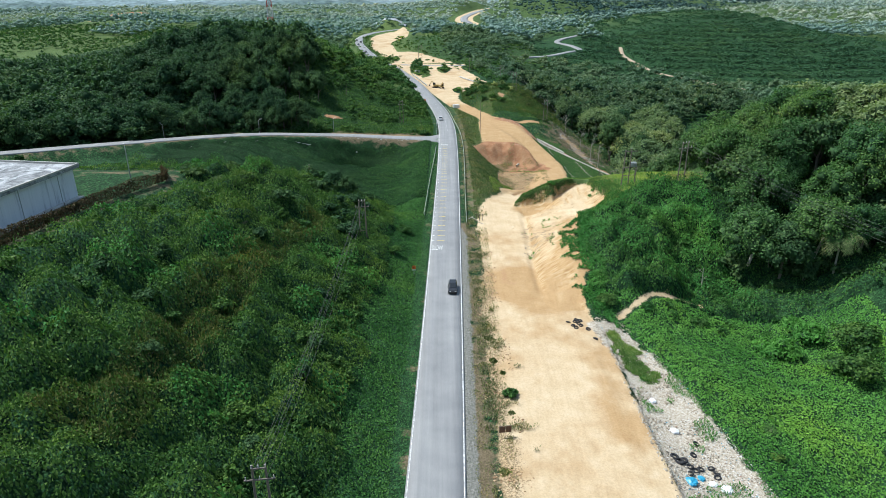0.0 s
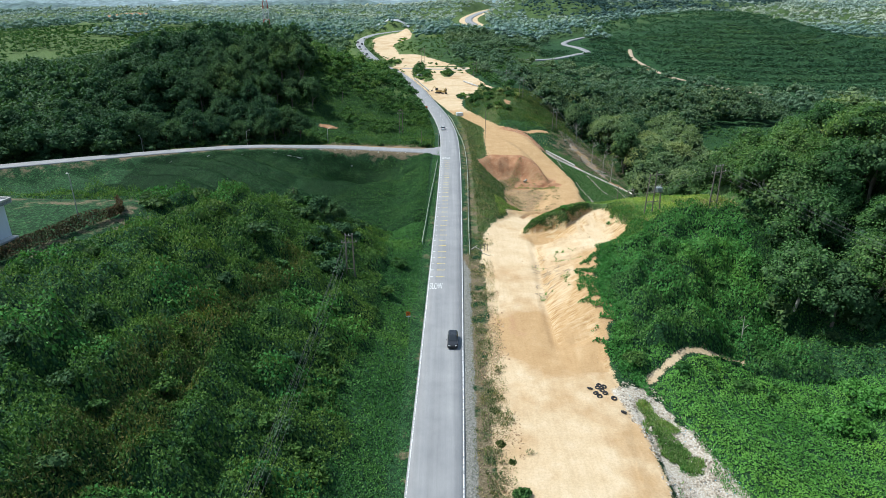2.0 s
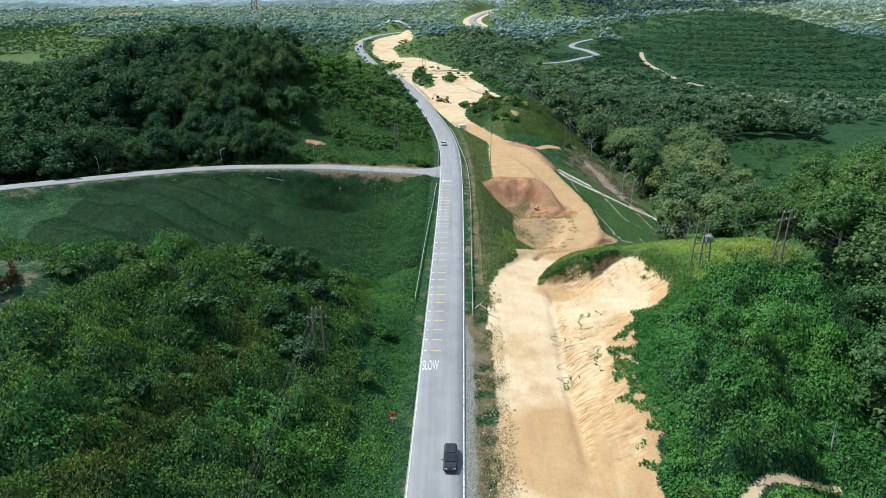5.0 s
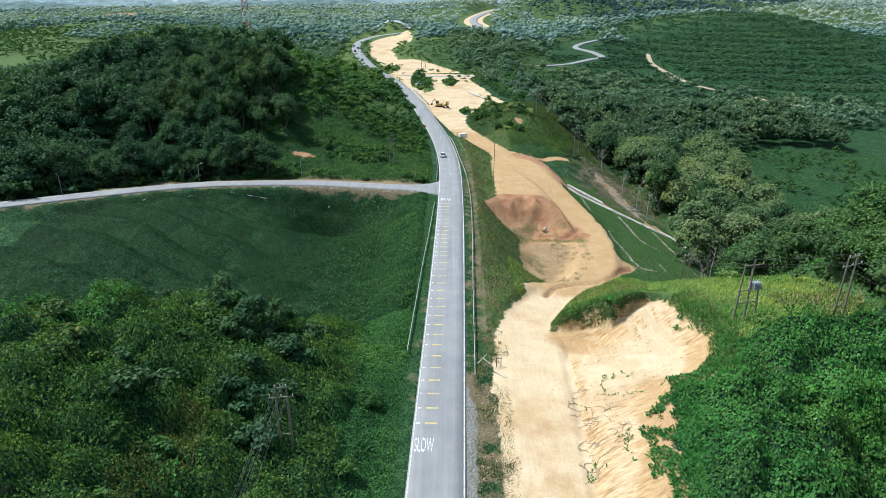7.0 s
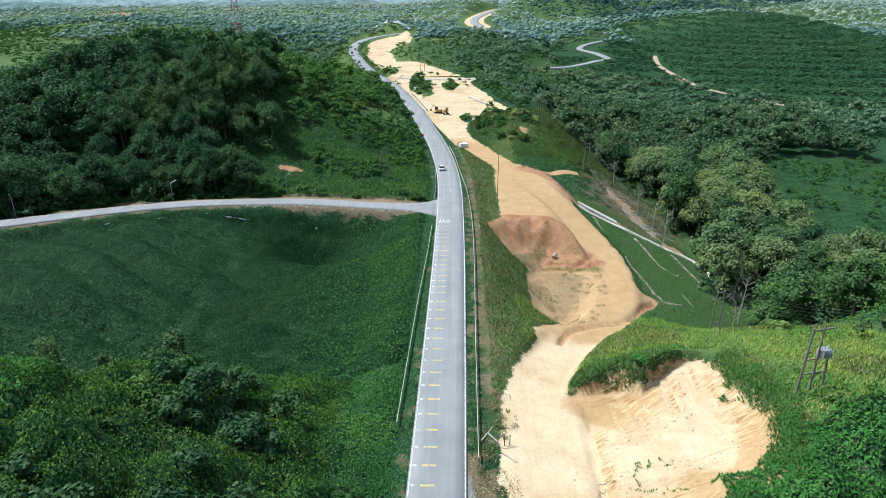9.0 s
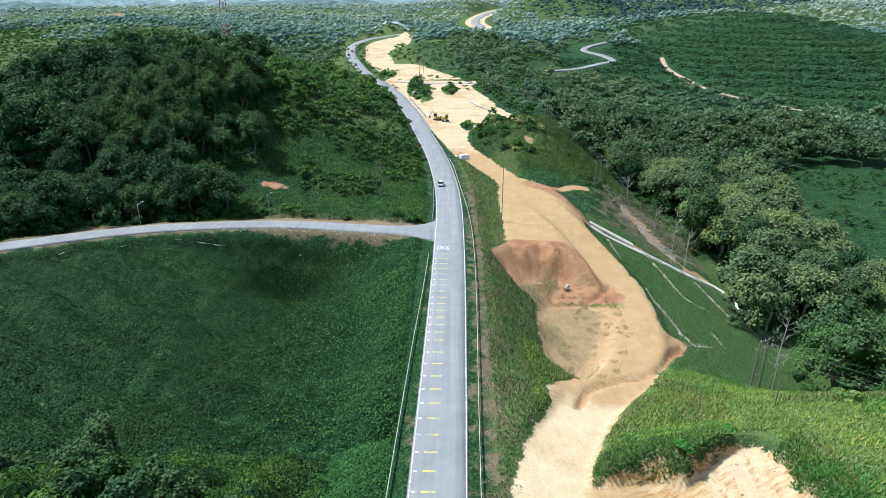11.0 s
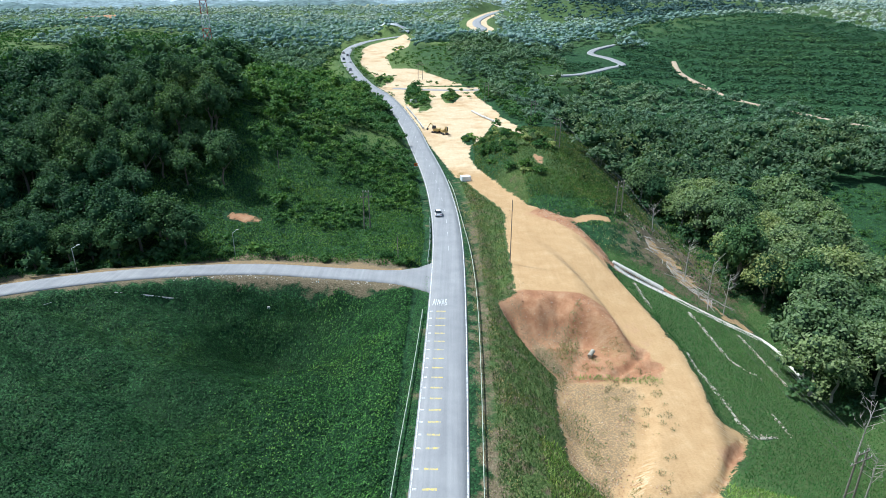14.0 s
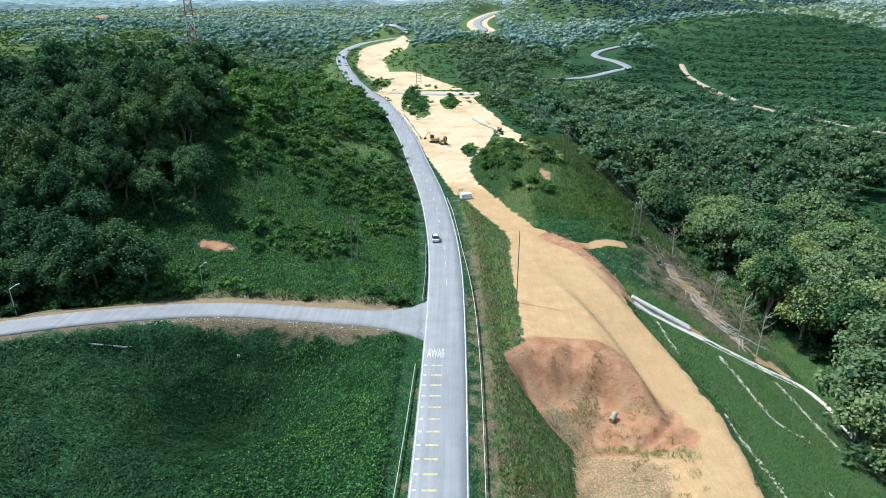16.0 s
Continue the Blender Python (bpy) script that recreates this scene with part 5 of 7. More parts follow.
gx, gy = strewn(-150, -46, 196, 300, 3.2, lambda X, Y: (np.abs(Y - np.interp(X, SIDE[::-1, 0], SIDE[::-1, 1]) - 12 - 3 * fbm(X, Y, 12, 269)) < 4.2) & (to_line(X, Y, SIDE)[0] > 7.5) & (vnoise(X, Y, 9, 271) > 0.25))
woods("foot_bushes", gx, gy, 0.45, 1.0, low_bases, "bright green bushes along the foot of the wood", [SHRUB, LUSH_LEAF])


gx, gy = strewn(-112, -22, 325, 560, 6.6, lambda X, Y: free_of_ways(X, Y, 5) & ~hill_wood(X, Y) & (to_line(X, Y, ROAD)[0] > 15) & (vnoise(X, Y, 20, 279) + 0.3 * sm(20, 60, to_line(X, Y, ROAD)[0]) > 0.42))
woods("bank_trees", gx, gy, 0.4, 0.85, far_bases, "young bright green trees on the bank between wood and road", [SHRUB, LUSH_LEAF])
gx, gy = strewn(40, 68, 294, 352, 3.2, lambda X, Y: (vnoise(X, Y, 8, 281) > 0.4) & free_of_ways(X, Y, 0.5) & (X < np.interp(Y, [294, 325, 345, 352], [64, 60, 47, 46])))
woods("cleared_bushes", gx, gy, 0.25, 0.6, low_bases, "low olive scrub on the cleared slope", [SHRUB, OLIVE])
gx, gy = strewn(-66, -13, 40, 150, 2.7, lambda X, Y: (vnoise(X, Y, 7, 273) > 0.38) & (inside(X, Y, YARD) < -7))
woods("slope_clumps", gx, gy, 0.28, 0.72, low_bases, "round leafy clumps over the shrubs of the slope", [SHRUB, SHRUB])
gx, gy = strewn(27, 64, 102, 150, 3.0, lambda X, Y: (vnoise(X, Y, 6, 275) > 0.45) & (inside(X, Y, LOT) < -6) & (to_line(X, Y, PATH)[0] > 2.5))
woods("mound_clumps", gx, gy, 0.28, 0.65, low_bases, "round leafy clumps on the flank of the mound", [SHRUB, MID_CREEPER])


# ---- hills on the horizon ----
def ridge(y, depth, base, top, size, seed, colour):
    """A far range of hills, too far off to shift."""
    X = np.linspace(-y * 0.9 - 300, y * 0.9 + 300, 420)
    h = base + top * np.clip(0.5 + 1.6 * fbm(X, X * 0 + y, size, seed, 4), 0, 1.4)
    rows = [np.stack([X, X * 0 + y + depth * u, k * h - 30 * (1 - k)], 1) for u, k in ((0, 0), (0.12, 0.25), (0.25, 0.45), (0.38, 0.65), (0.5, 0.8), (0.62, 0.92), (0.75, 1.0), (1.1, 0.85), (1.6, 0))]
    V = np.stack(rows, 0)
    V[1:7, :, 2] += 11 * (vnoise(V[1:7, :, 0], V[1:7, :, 1] * 1.7, 32, seed + 3) - 0.5) + 16 * (vnoise(V[1:7, :, 0], V[1:7, :, 1], 130, seed + 5) - 0.5)
    idx = np.arange(V.shape[0] * V.shape[1]).reshape(V.shape[:2])
    Q = np.stack([idx[:-1, :-1], idx[:-1, 1:], idx[1:, 1:], idx[1:, :-1]], -1).reshape(-1, 4)
    m, t, b = material("haze-tinted far hills", 1.0)
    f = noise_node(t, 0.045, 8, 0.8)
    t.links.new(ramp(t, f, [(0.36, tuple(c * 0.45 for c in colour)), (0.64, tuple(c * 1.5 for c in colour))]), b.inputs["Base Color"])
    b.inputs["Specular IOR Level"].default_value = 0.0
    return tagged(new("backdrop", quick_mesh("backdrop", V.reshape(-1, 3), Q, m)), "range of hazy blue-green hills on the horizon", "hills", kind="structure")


# Haze is in the base colours: each farther range paler and bluer.
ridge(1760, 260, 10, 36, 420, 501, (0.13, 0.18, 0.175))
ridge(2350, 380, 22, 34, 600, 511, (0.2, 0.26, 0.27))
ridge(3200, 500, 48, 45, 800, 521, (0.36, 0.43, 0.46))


# ---- words and bars on the asphalt ----
def words(text, x, y, width, length, name, label):
    c = bpy.data.curves.new(name, "FONT")
    c.body, c.align_x, c.size = text, "CENTER", 1.0
    c.offset = 0.012
    ob = bpy.data.objects.new(name, c)
    scene.collection.objects.link(ob)
    me = bpy.data.meshes.new_from_object(ob.evaluated_get(bpy.context.evaluated_depsgraph_get()))
    bpy.data.objects.remove(ob)
    co = np.array([v.co[:] for v in me.vertices])
    lo, hi = co.min(0), co.max(0)
    for v in me.vertices:
        v.co = ((v.co.x - (lo[0] + hi[0]) / 2) / (hi[0] - lo[0]) * width, (v.co.y - lo[1]) / (hi[1] - lo[1]) * length, 0)
    me.materials.clear()
    me.materials.append(WHITE_PAINT)
    ob = new(name, me)
    ob.matrix_basis = pose(x, y, 0.037)
    return tagged(ob, label, "road marking", kind="structure")


words("SLOW", -1.3, 132.2, 2.6, 2.8, "road_word", "white painted word on the road lane")
words("AWAS", 0.45, 236.8, 2.75, 2.7, "road_word", "white painted word on the road lane")
bars = thing("warning_bars", "row of worn yellow painted bars across the near lane", "road marking")
bars["kind"] = "structure"
for k, y in enumerate([138.0 + 3.45 * i for i in range(17)] + [197.0 + 2.68 * i for i in range(15)]):
    mid = np.interp(y, ROAD[:, 1], ROAD[:, 0])
    bm = bmesh.new()
    box(bm, (1.75, 0.36, 0.006), (mid - 1.15, y, 0.036))
    part("yellow_bar", bm, YELLOW_PAINT, bars)
    bm = bmesh.new()
    box(bm, (0.5, 0.34, 0.006), (mid - 2.95, y, 0.036))
    part("white_bar", bm, WHITE_PAINT, bars)

# ---- guard rails ----
def guard_rail(points, mat, label, post_every=4.0):
    line = spline([(x, y, 0) for x, y in points], 2.0)
    line[:, 2] = to_line(line[:, 0], line[:, 1], ROAD)[1] - 0.15
    root = thing("guard_rail", label, "guard rail", at=pose(*line[0]))
    d = np.gradient(line[:, :2], axis=0)
    d /= np.linalg.norm(d, axis=1)[:, None]
    n = np.stack([d[:, 1], -d[:, 0]], 1)
    prof = [(0.0, 0.55), (0.06, 0.60), (0.06, 0.66), (0.0, 0.71), (0.06, 0.76), (0.06, 0.82), (0.0, 0.87), (-0.03, 0.87), (-0.03, 0.55)]
    V = np.stack([np.column_stack([line[:, :2] + n * a, line[:, 2] + b]) for a, b in prof], 1) - line[0]
    idx = np.arange(V.shape[0] * len(prof)).reshape(-1, len(prof))
    nxt = np.roll(idx, -1, axis=1)
    Q = np.stack([idx[:-1], nxt[:-1], nxt[1:], idx[1:]], -1).reshape(-1, 4)
    ob = new("beam", quick_mesh("beam", V.reshape(-1, 3), Q, mat))
    ob.parent = root
    at = np.concatenate([[0], np.cumsum(np.linalg.norm(np.diff(line[:, :2], axis=0), axis=1))])
    bm = bmesh.new()
    box(bm, (0.12, 0.15, 1.3), (0, 0, 0.2), bevel=0.02)
    post = None
    for s in np.arange(0.3, at[-1], post_every):
        p = [np.interp(s, at, line[:, k]) - line[0][k] for k in range(3)]
        if post is None:
            post = part("post", bm, STEEL, root)
            ob = post
        else:
            ob = new("post", post.data)
            ob.parent = root
        ob.location = (p[0] + 0.1, p[1], p[2])
    return root


guard_rail([(5.9, 149), (6.5, 179), (7.3, 213), (7.5, 240), (6.8, 262), (4.9, 285), (2.9, 308), (1.2, 320)], GREEN_STEEL, "long steel guard rail with faded yellow-green paint on the road's verge")
guard_rail([(-5.0, 156), (-4.0, 192), (-3.2, 213), (-2.6, 234)], GREEN_STEEL, "low pale steel guard rail along the creeper field")
guard_rail([(-2.6, 256), (-2.6, 270), (-3.2, 285)], STEEL, "short steel guard rail beyond the junction")

# ---- power line ----
def hframe(x, y, h, gap, turn, label, braces=2):
    z = at_z(x, y)
    root = thing("power_pole", label, "power pole", "power poles", pose(x, y, z, 0, 0, turn))
    for e in (-1, 1):
        bm = bmesh.new()
        rod(bm, (e * gap / 2, 0, -0.8), (e * gap / 2 * 0.8, 0, h), 0.16, 0.11, 8)
        part("pole", bm, WOOD, root)
    for k in range(braces):
        bm = bmesh.new()
        box(bm, (gap * 1.05, 0.09, 0.12), (0, 0.14, 1.2 + 1.8 * k), bevel=0.02)
        part("brace", bm, WOOD, root)
    for zz, w in ((h - 0.3, gap * 0.95), (h - 1.6, gap * 1.9)):
        bm = bmesh.new()
        box(bm, (w, 0.12, 0.14), (0, -0.14, zz), bevel=0.02)
        arm = part("cross_arm", bm, WOOD, root)
        for e in (-0.45, 0, 0.45):
            bm = bmesh.new()
            rod(bm, (e * w, -0.14, zz + 0.07), (e * w, -0.14, zz + 0.4), 0.07, 0.05, 8)
            part("insulator", bm, CONCRETE, arm, "pale ceramic insulator")
    return root, z


LINE_E = [(98, 62, 11), (57.8, 148, 11), (54.5, 196, 10), (47.5, 294, 10), (38.5, 347, 10.5), (36, 398, 10.5), (20, 470, 10)]
tops = []
for x, y, h in LINE_E:
    ob, z = hframe(x, y, h, 2.2, 25, "twin-pole wooden power pole with steel cross-arms")
    tops.append((x, y, z + h))
LINE_W = [(-17, 46, 10.5), (-17.2, 127, 10), (-18, 275, 10)]
tops_w = []
for x, y, h in LINE_W:
    ob, z = hframe(x, y, h, 1.5, 8, "slim twin-pole power pole standing in the shrubs")
    tops_w.append((x, y, z + h))


hframe(-19, 548, 11, 3.0, 10, "reddish twin-pole frame beside the paved lane", 3)

CABLE = plain("dark cable", (0.10, 0.10, 0.10), 0.6)


def cable(a, b, sag, r=0.014):
    c = bpy.data.curves.new("cable", "CURVE")
    c.dimensions, c.bevel_depth, c.bevel_resolution = "3D", r, 1
    s = c.splines.new("POLY")
    s.points.add(16)
    for k, p in enumerate(s.points):
        u = k / 16
        p.co = (a[0] + (b[0] - a[0]) * u, a[1] + (b[1] - a[1]) * u, a[2] + (b[2] - a[2]) * u - sag * 4 * u * (1 - u), 1)
    c.materials.append(CABLE)
    return tagged(new("cable", c), "thin grey power cable hanging between poles", "cable", "power cables")


for line, wide in ((tops, 2.0), (tops_w[:2], 0.8)):
    for a, b in zip(line[:-1], line[1:]):
        for e, dz in ((-wide, -1.3), (0, -1.3), (wide, -1.3), (-wide * 0.45, 0.1), (wide * 0.45, 0.1)):
            cable((a[0] + e * 0.9, a[1] + e * 0.35, a[2] + dz), (b[0] + e * 0.9, b[1] + e * 0.35, b[2] + dz), 0.02 * math.dist(a, b))


def transformer(x, y):
    z = at_z(x, y)
    root = thing("transformer_pole", "wooden pole stand carrying a grey transformer box on the mound", "power pole", at=pose(x, y, z, 0, 0, 15))
    for e, h in ((-1.9, 9.0), (0, 9.4), (1.9, 5.0)):
        bm = bmesh.new()
        rod(bm, (e, 0, -0.8), (e * 0.8, 0, h), 0.15, 0.11, 8)
        part("pole", bm, WOOD, root)
    for zz, w in ((4.6, 4.2), (8.6, 3.0), (2.6, 3.4)):
        bm = bmesh.new()
        box(bm, (w, 0.14, 0.16), (0.3, 0.15, zz), bevel=0.02)
        part("cross_arm", bm, WOOD, root)
    bm = bmesh.new()
    box(bm, (1.5, 0.9, 1.1), (0.9, 0.1, 5.3), bevel=0.08)
    tank = part("transformer", bm, STEEL, root, "pale grey metal transformer tank")
    for e in (-0.45, 0, 0.45):
        bm = bmesh.new()
        rod(bm, (0.9 + e, 0.1, 5.85), (0.9 + e, 0.1, 6.25), 0.09, 0.06, 8)
        part("bushing", bm, CONCRETE, tank)
    for e in (-0.6, -0.3, 0, 0.3, 0.6):
        bm = bmesh.new()
        box(bm, (0.06, 0.25, 0.9), (0.9 + e, -0.45, 5.3), bevel=0.01)
        part("fin", bm, STEEL, tank)
    return root


transformer(46, 151)


def lamp_post(x, y, h, label, head=True):
    z = at_z(x, y)
    root = thing("street_lamp" if head else "pole", label, "street lamp" if head else "pole", at=pose(x, y, z, 0, 0, rng.uniform(0, 360)))
    bm = bmesh.new()
    rod(bm, (0, 0, -0.4), (0, 0, h), 0.11, 0.07, 8)
    part("post", bm, STEEL if head else WOOD, root)
    if head:
        bm = bmesh.new()
        rod(bm, (0, 0, h - 0.1), (1.1, 0, h + 0.35), 0.05, 0.04, 6)
        arm = part("arm", bm, STEEL, root)
        bm = bmesh.new()
        box(bm, (0.6, 0.28, 0.14), (1.3, 0, h + 0.36), bevel=0.05)
        part("lamp_head", bm, CONCRETE, arm, "pale lamp housing")
    return root


for x, y in ((-71.5, 244), (-45, 258.5), (-100, 224)):
    lamp_post(x, y, 5.6, "thin grey street lamp beside the side road")
lamp_post(15.2, 256.5, 14.5, "tall thin bare wooden pole at the edge of the earth platform", False)
lamp_post(-9, 257, 6, "thin wooden pole by the junction", False)
lamp_post(50.5, 160, 4.5, "thin leaning pole on the mound's far side", False)
lamp_post(44, 172, 4.5, "thin leaning pole on the mound's far side", False)
lamp_post(-45, 299, 5.5, "thin pale pole on the green hillside", False)
lamp_post(-60, 117, 8, "tall lamp post in the yard with a pale head")

# ---- lattice tower ----
def tower(x, y, h=62.0, half=2.4):
    z = at_z(x, y)
    root = thing("radio_tower", "tall red and white steel lattice tower on the wooded hill", "radio tower", at=pose(x, y, z, 0, 0, 20))
    red, white = plain("red tower paint", (0.4, 0.07, 0.05), 0.6), plain("white tower paint", (0.7, 0.7, 0.7), 0.6)
    n = 10
    for k in range(n):
        z0, z1 = h * k / n, h * (k + 1) / n
        a, b = half * (1 - 0.7 * k / n), half * (1 - 0.7 * (k + 1) / n)
        bm = bmesh.new()
        corner = [(1, 1), (-1, 1), (-1, -1), (1, -1)]
        for i, (cx, cy) in enumerate(corner):
            dx, dy = corner[(i + 1) % 4]
            rod(bm, (cx * a, cy * a, z0), (cx * b, cy * b, z1), 0.16, 0.16, 5)
            rod(bm, (cx * a, cy * a, z0), (dx * b, dy * b, z1), 0.08, 0.08, 4)
            rod(bm, (dx * a, dy * a, z0), (cx * b, cy * b, z1), 0.08, 0.08, 4)
            rod(bm, (cx * b, cy * b, z1), (dx * b, dy * b, z1), 0.08, 0.08, 4)
        part("lattice_section", bm, red if k % 2 else white, root)
    for k, zz in ((0, 0.62), (1, 0.75), (2, 0.55)):
        bm = bmesh.new()
        a = k * 2.1 + 0.5
        box(bm, (0.5, 0.9, 3.2), (1.6 * math.cos(a), 1.6 * math.sin(a), h * zz), (0, 0, math.degrees(a)), bevel=0.1)
        part("antenna", bm, white, root)
    return root


tower(-115, 446)
lamp_post(-132, 446, 28, "thin steel mast beside the lattice tower", False)

# ---- the white building and its yard ----
WALL_PAINT, wall_tree, wall_b = material("stained white wall paint", 0.8)
wall_map = node(wall_tree, "ShaderNodeMapping", Scale=(1.2, 1.2, 0.09), Location=(0.0, 0.0, 3.37))
wall_tree.links.new(wall_tree.nodes.new("ShaderNodeNewGeometry").outputs["Position"], wall_map.inputs[0])
wall_f = noise_node(wall_tree, 1.0, 5, 0.65, wall_map.outputs[0])
wall_tree.links.new(ramp(wall_tree, wall_f, [(0.3, (0.45, 0.47, 0.5)), (0.45, (0.76, 0.78, 0.81)), (0.7, (0.84, 0.86, 0.88))]), wall_b.inputs["Base Color"])
ROOF_PAINT, roof_tree, roof_b = material("weathered roof concrete", 0.9)
roof_f = noise_node(roof_tree, 0.35, 7, 0.72, None, 0.8)
roof_tree.links.new(ramp(roof_tree, roof_f, [(0.36, (0.10, 0.105, 0.11)), (0.48, (0.24, 0.245, 0.25)), (0.56, (0.38, 0.39, 0.4)), (0.68, (0.62, 0.63, 0.63))]), roof_b.inputs["Base Color"])


def building():
    root = thing("building", "flat-roofed white building with a stained grey concrete roof", "building", at=pose(-66.3, 109.5, 19.8, 0, 0, -8))
    w, d, h = 34.0, 46.0, 5.4
    for name, size, at in (("wall", (0.3, d, h), (-0.15, -d / 2, h / 2)), ("wall", (w - 0.6, 0.3, h), (-w / 2, -0.15, h / 2)),
                           ("wall", (0.3, d, h), (-w + 0.15, -d / 2, h / 2)), ("wall", (w - 0.6, 0.3, h), (-w / 2, -d + 0.15, h / 2))):
        bm = bmesh.new()
        box(bm, size, at)
        part(name, bm, WALL_PAINT, root)
    bm = bmesh.new()
    box(bm, (w + 1.6, d + 1.6, 0.5), (-w / 2, -d / 2, h + 0.253), bevel=0.04)
    part("roof", bm, ROOF_PAINT, root, "stained grey concrete roof slab")
    bm = bmesh.new()
    for sx, sy, at in ((w + 1.7, 0.25, (-w / 2, 0.75)), (w + 1.7, 0.25, (-w / 2, -d - 0.75)), (0.25, d + 1.2, (0.75, -d / 2)), (0.25, d + 1.2, (-w - 0.75, -d / 2))):
        box(bm, (sx, sy, 0.3), (*at, h + 0.66), bevel=0.03)
    part("parapet", bm, CONCRETE, root)
    bm = bmesh.new()
    box(bm, (1.2, d, 0.3), (0.62, -d / 2, 0.15), bevel=0.03)
    part("plinth", bm, CONCRETE, root)
    for k in range(5):
        bm = bmesh.new()
        box(bm, (0.08, 0.12, h - 0.2), (0.05, -4 - 9 * k, h / 2), bevel=0.02)
        part("downpipe", bm, STEEL, root)
    return root


building()
FENCE = [(-66, 78), (-64.4, 88), (-61.5, 101), (-58, 112), (-54.8, 120.5), (-57.5, 125)]


def yard_fence():
    line = spline([(x, y, 0) for x, y in FENCE], 2.4)
    root = thing("fence", "old rusty wire fence round the yard hung with dead vines", "fence", at=pose(*line[0, :2], 19.8))
    rust = plain("rusty post", (0.10, 0.075, 0.06), 0.9, vary=0.4)
    vine = foliage("dead vine leaves", [(0.0, (0.05, 0.035, 0.02)), (0.7, (0.10, 0.07, 0.045)), (1.0, (0.07, 0.10, 0.04))], 0.8, 0.1)
    for p in line:
        q = p - line[0]
        bm = bmesh.new()
        h = rng.uniform(1.7, 2.6)
        rod(bm, (q[0], q[1], -0.3), (q[0] + rng.uniform(-0.15, 0.15), q[1], h), 0.07, 0.06, 6)
        part("post", bm, rust, root)
    for z in (0.5, 1.1, 1.7):
        bm = bmesh.new()
        for a, b in zip(line[:-1], line[1:]):
            rod(bm, (*(a - line[0])[:2], z), (*(b - line[0])[:2], z), 0.015, 0.015, 4)
        part("wire", bm, rust, root)
    u = rng.uniform(0, len(line) - 1.01, 9000)
    i = u.astype(int)
    P = line[i] + (line[i + 1] - line[i]) * (u - i)[:, None] - line[0]
    P[:, :2] += rng.normal(0, 0.16, (len(P), 2))
    P[:, 2] = rng.uniform(0, 1.0, len(P)) * (1.2 + 1.4 * vnoise(u * 1.0, u * 0, 1.7, 305))
    ob = leaves("vines", P, 0.3, 0.2, vine)
    ob.parent = root
    ob["label"] = "brown withered climbing vines"
    return root


yard_fence()


# ---- cars ----
GLASS = plain("dark car glass", (0.03, 0.035, 0.04), 0.08, 0.0, 0.1)
LAMP_GLASS = plain("lamp glass", (0.8, 0.8, 0.78), 0.15, 0.0, 0.05)
TAIL = plain("red tail lamp", (0.4, 0.02, 0.02), 0.2, 0.0, 0.1)
RIM = plain("wheel rim", (0.55, 0.55, 0.56), 0.3, 0.7, 0.1)


def loft(bm, sections):
    """A hull through cross-sections: (y, half width, z low, z high, top's half width)."""
    rings = []
    for y, w, z0, z1, tw in sections:
        pts = [(-w, z0), (-w * 1.02, z0 + (z1 - z0) * 0.45), (-tw, z1 - 0.03), (-tw * 0.9, z1), (tw * 0.9, z1), (tw, z1 - 0.03), (w * 1.02, z0 + (z1 - z0) * 0.45), (w, z0)]
        rings.append([bm.verts.new((x, y, z)) for x, z in pts])
    for a, b in zip(rings[:-1], rings[1:]):
        for k in range(8):
            bm.faces.new((a[k], a[(k + 1) % 8], b[(k + 1) % 8], b[k]))
    bm.faces.new(rings[0])
    bm.faces.new(rings[-1][::-1])
    bmesh.ops.recalc_face_normals(bm, faces=bm.faces)


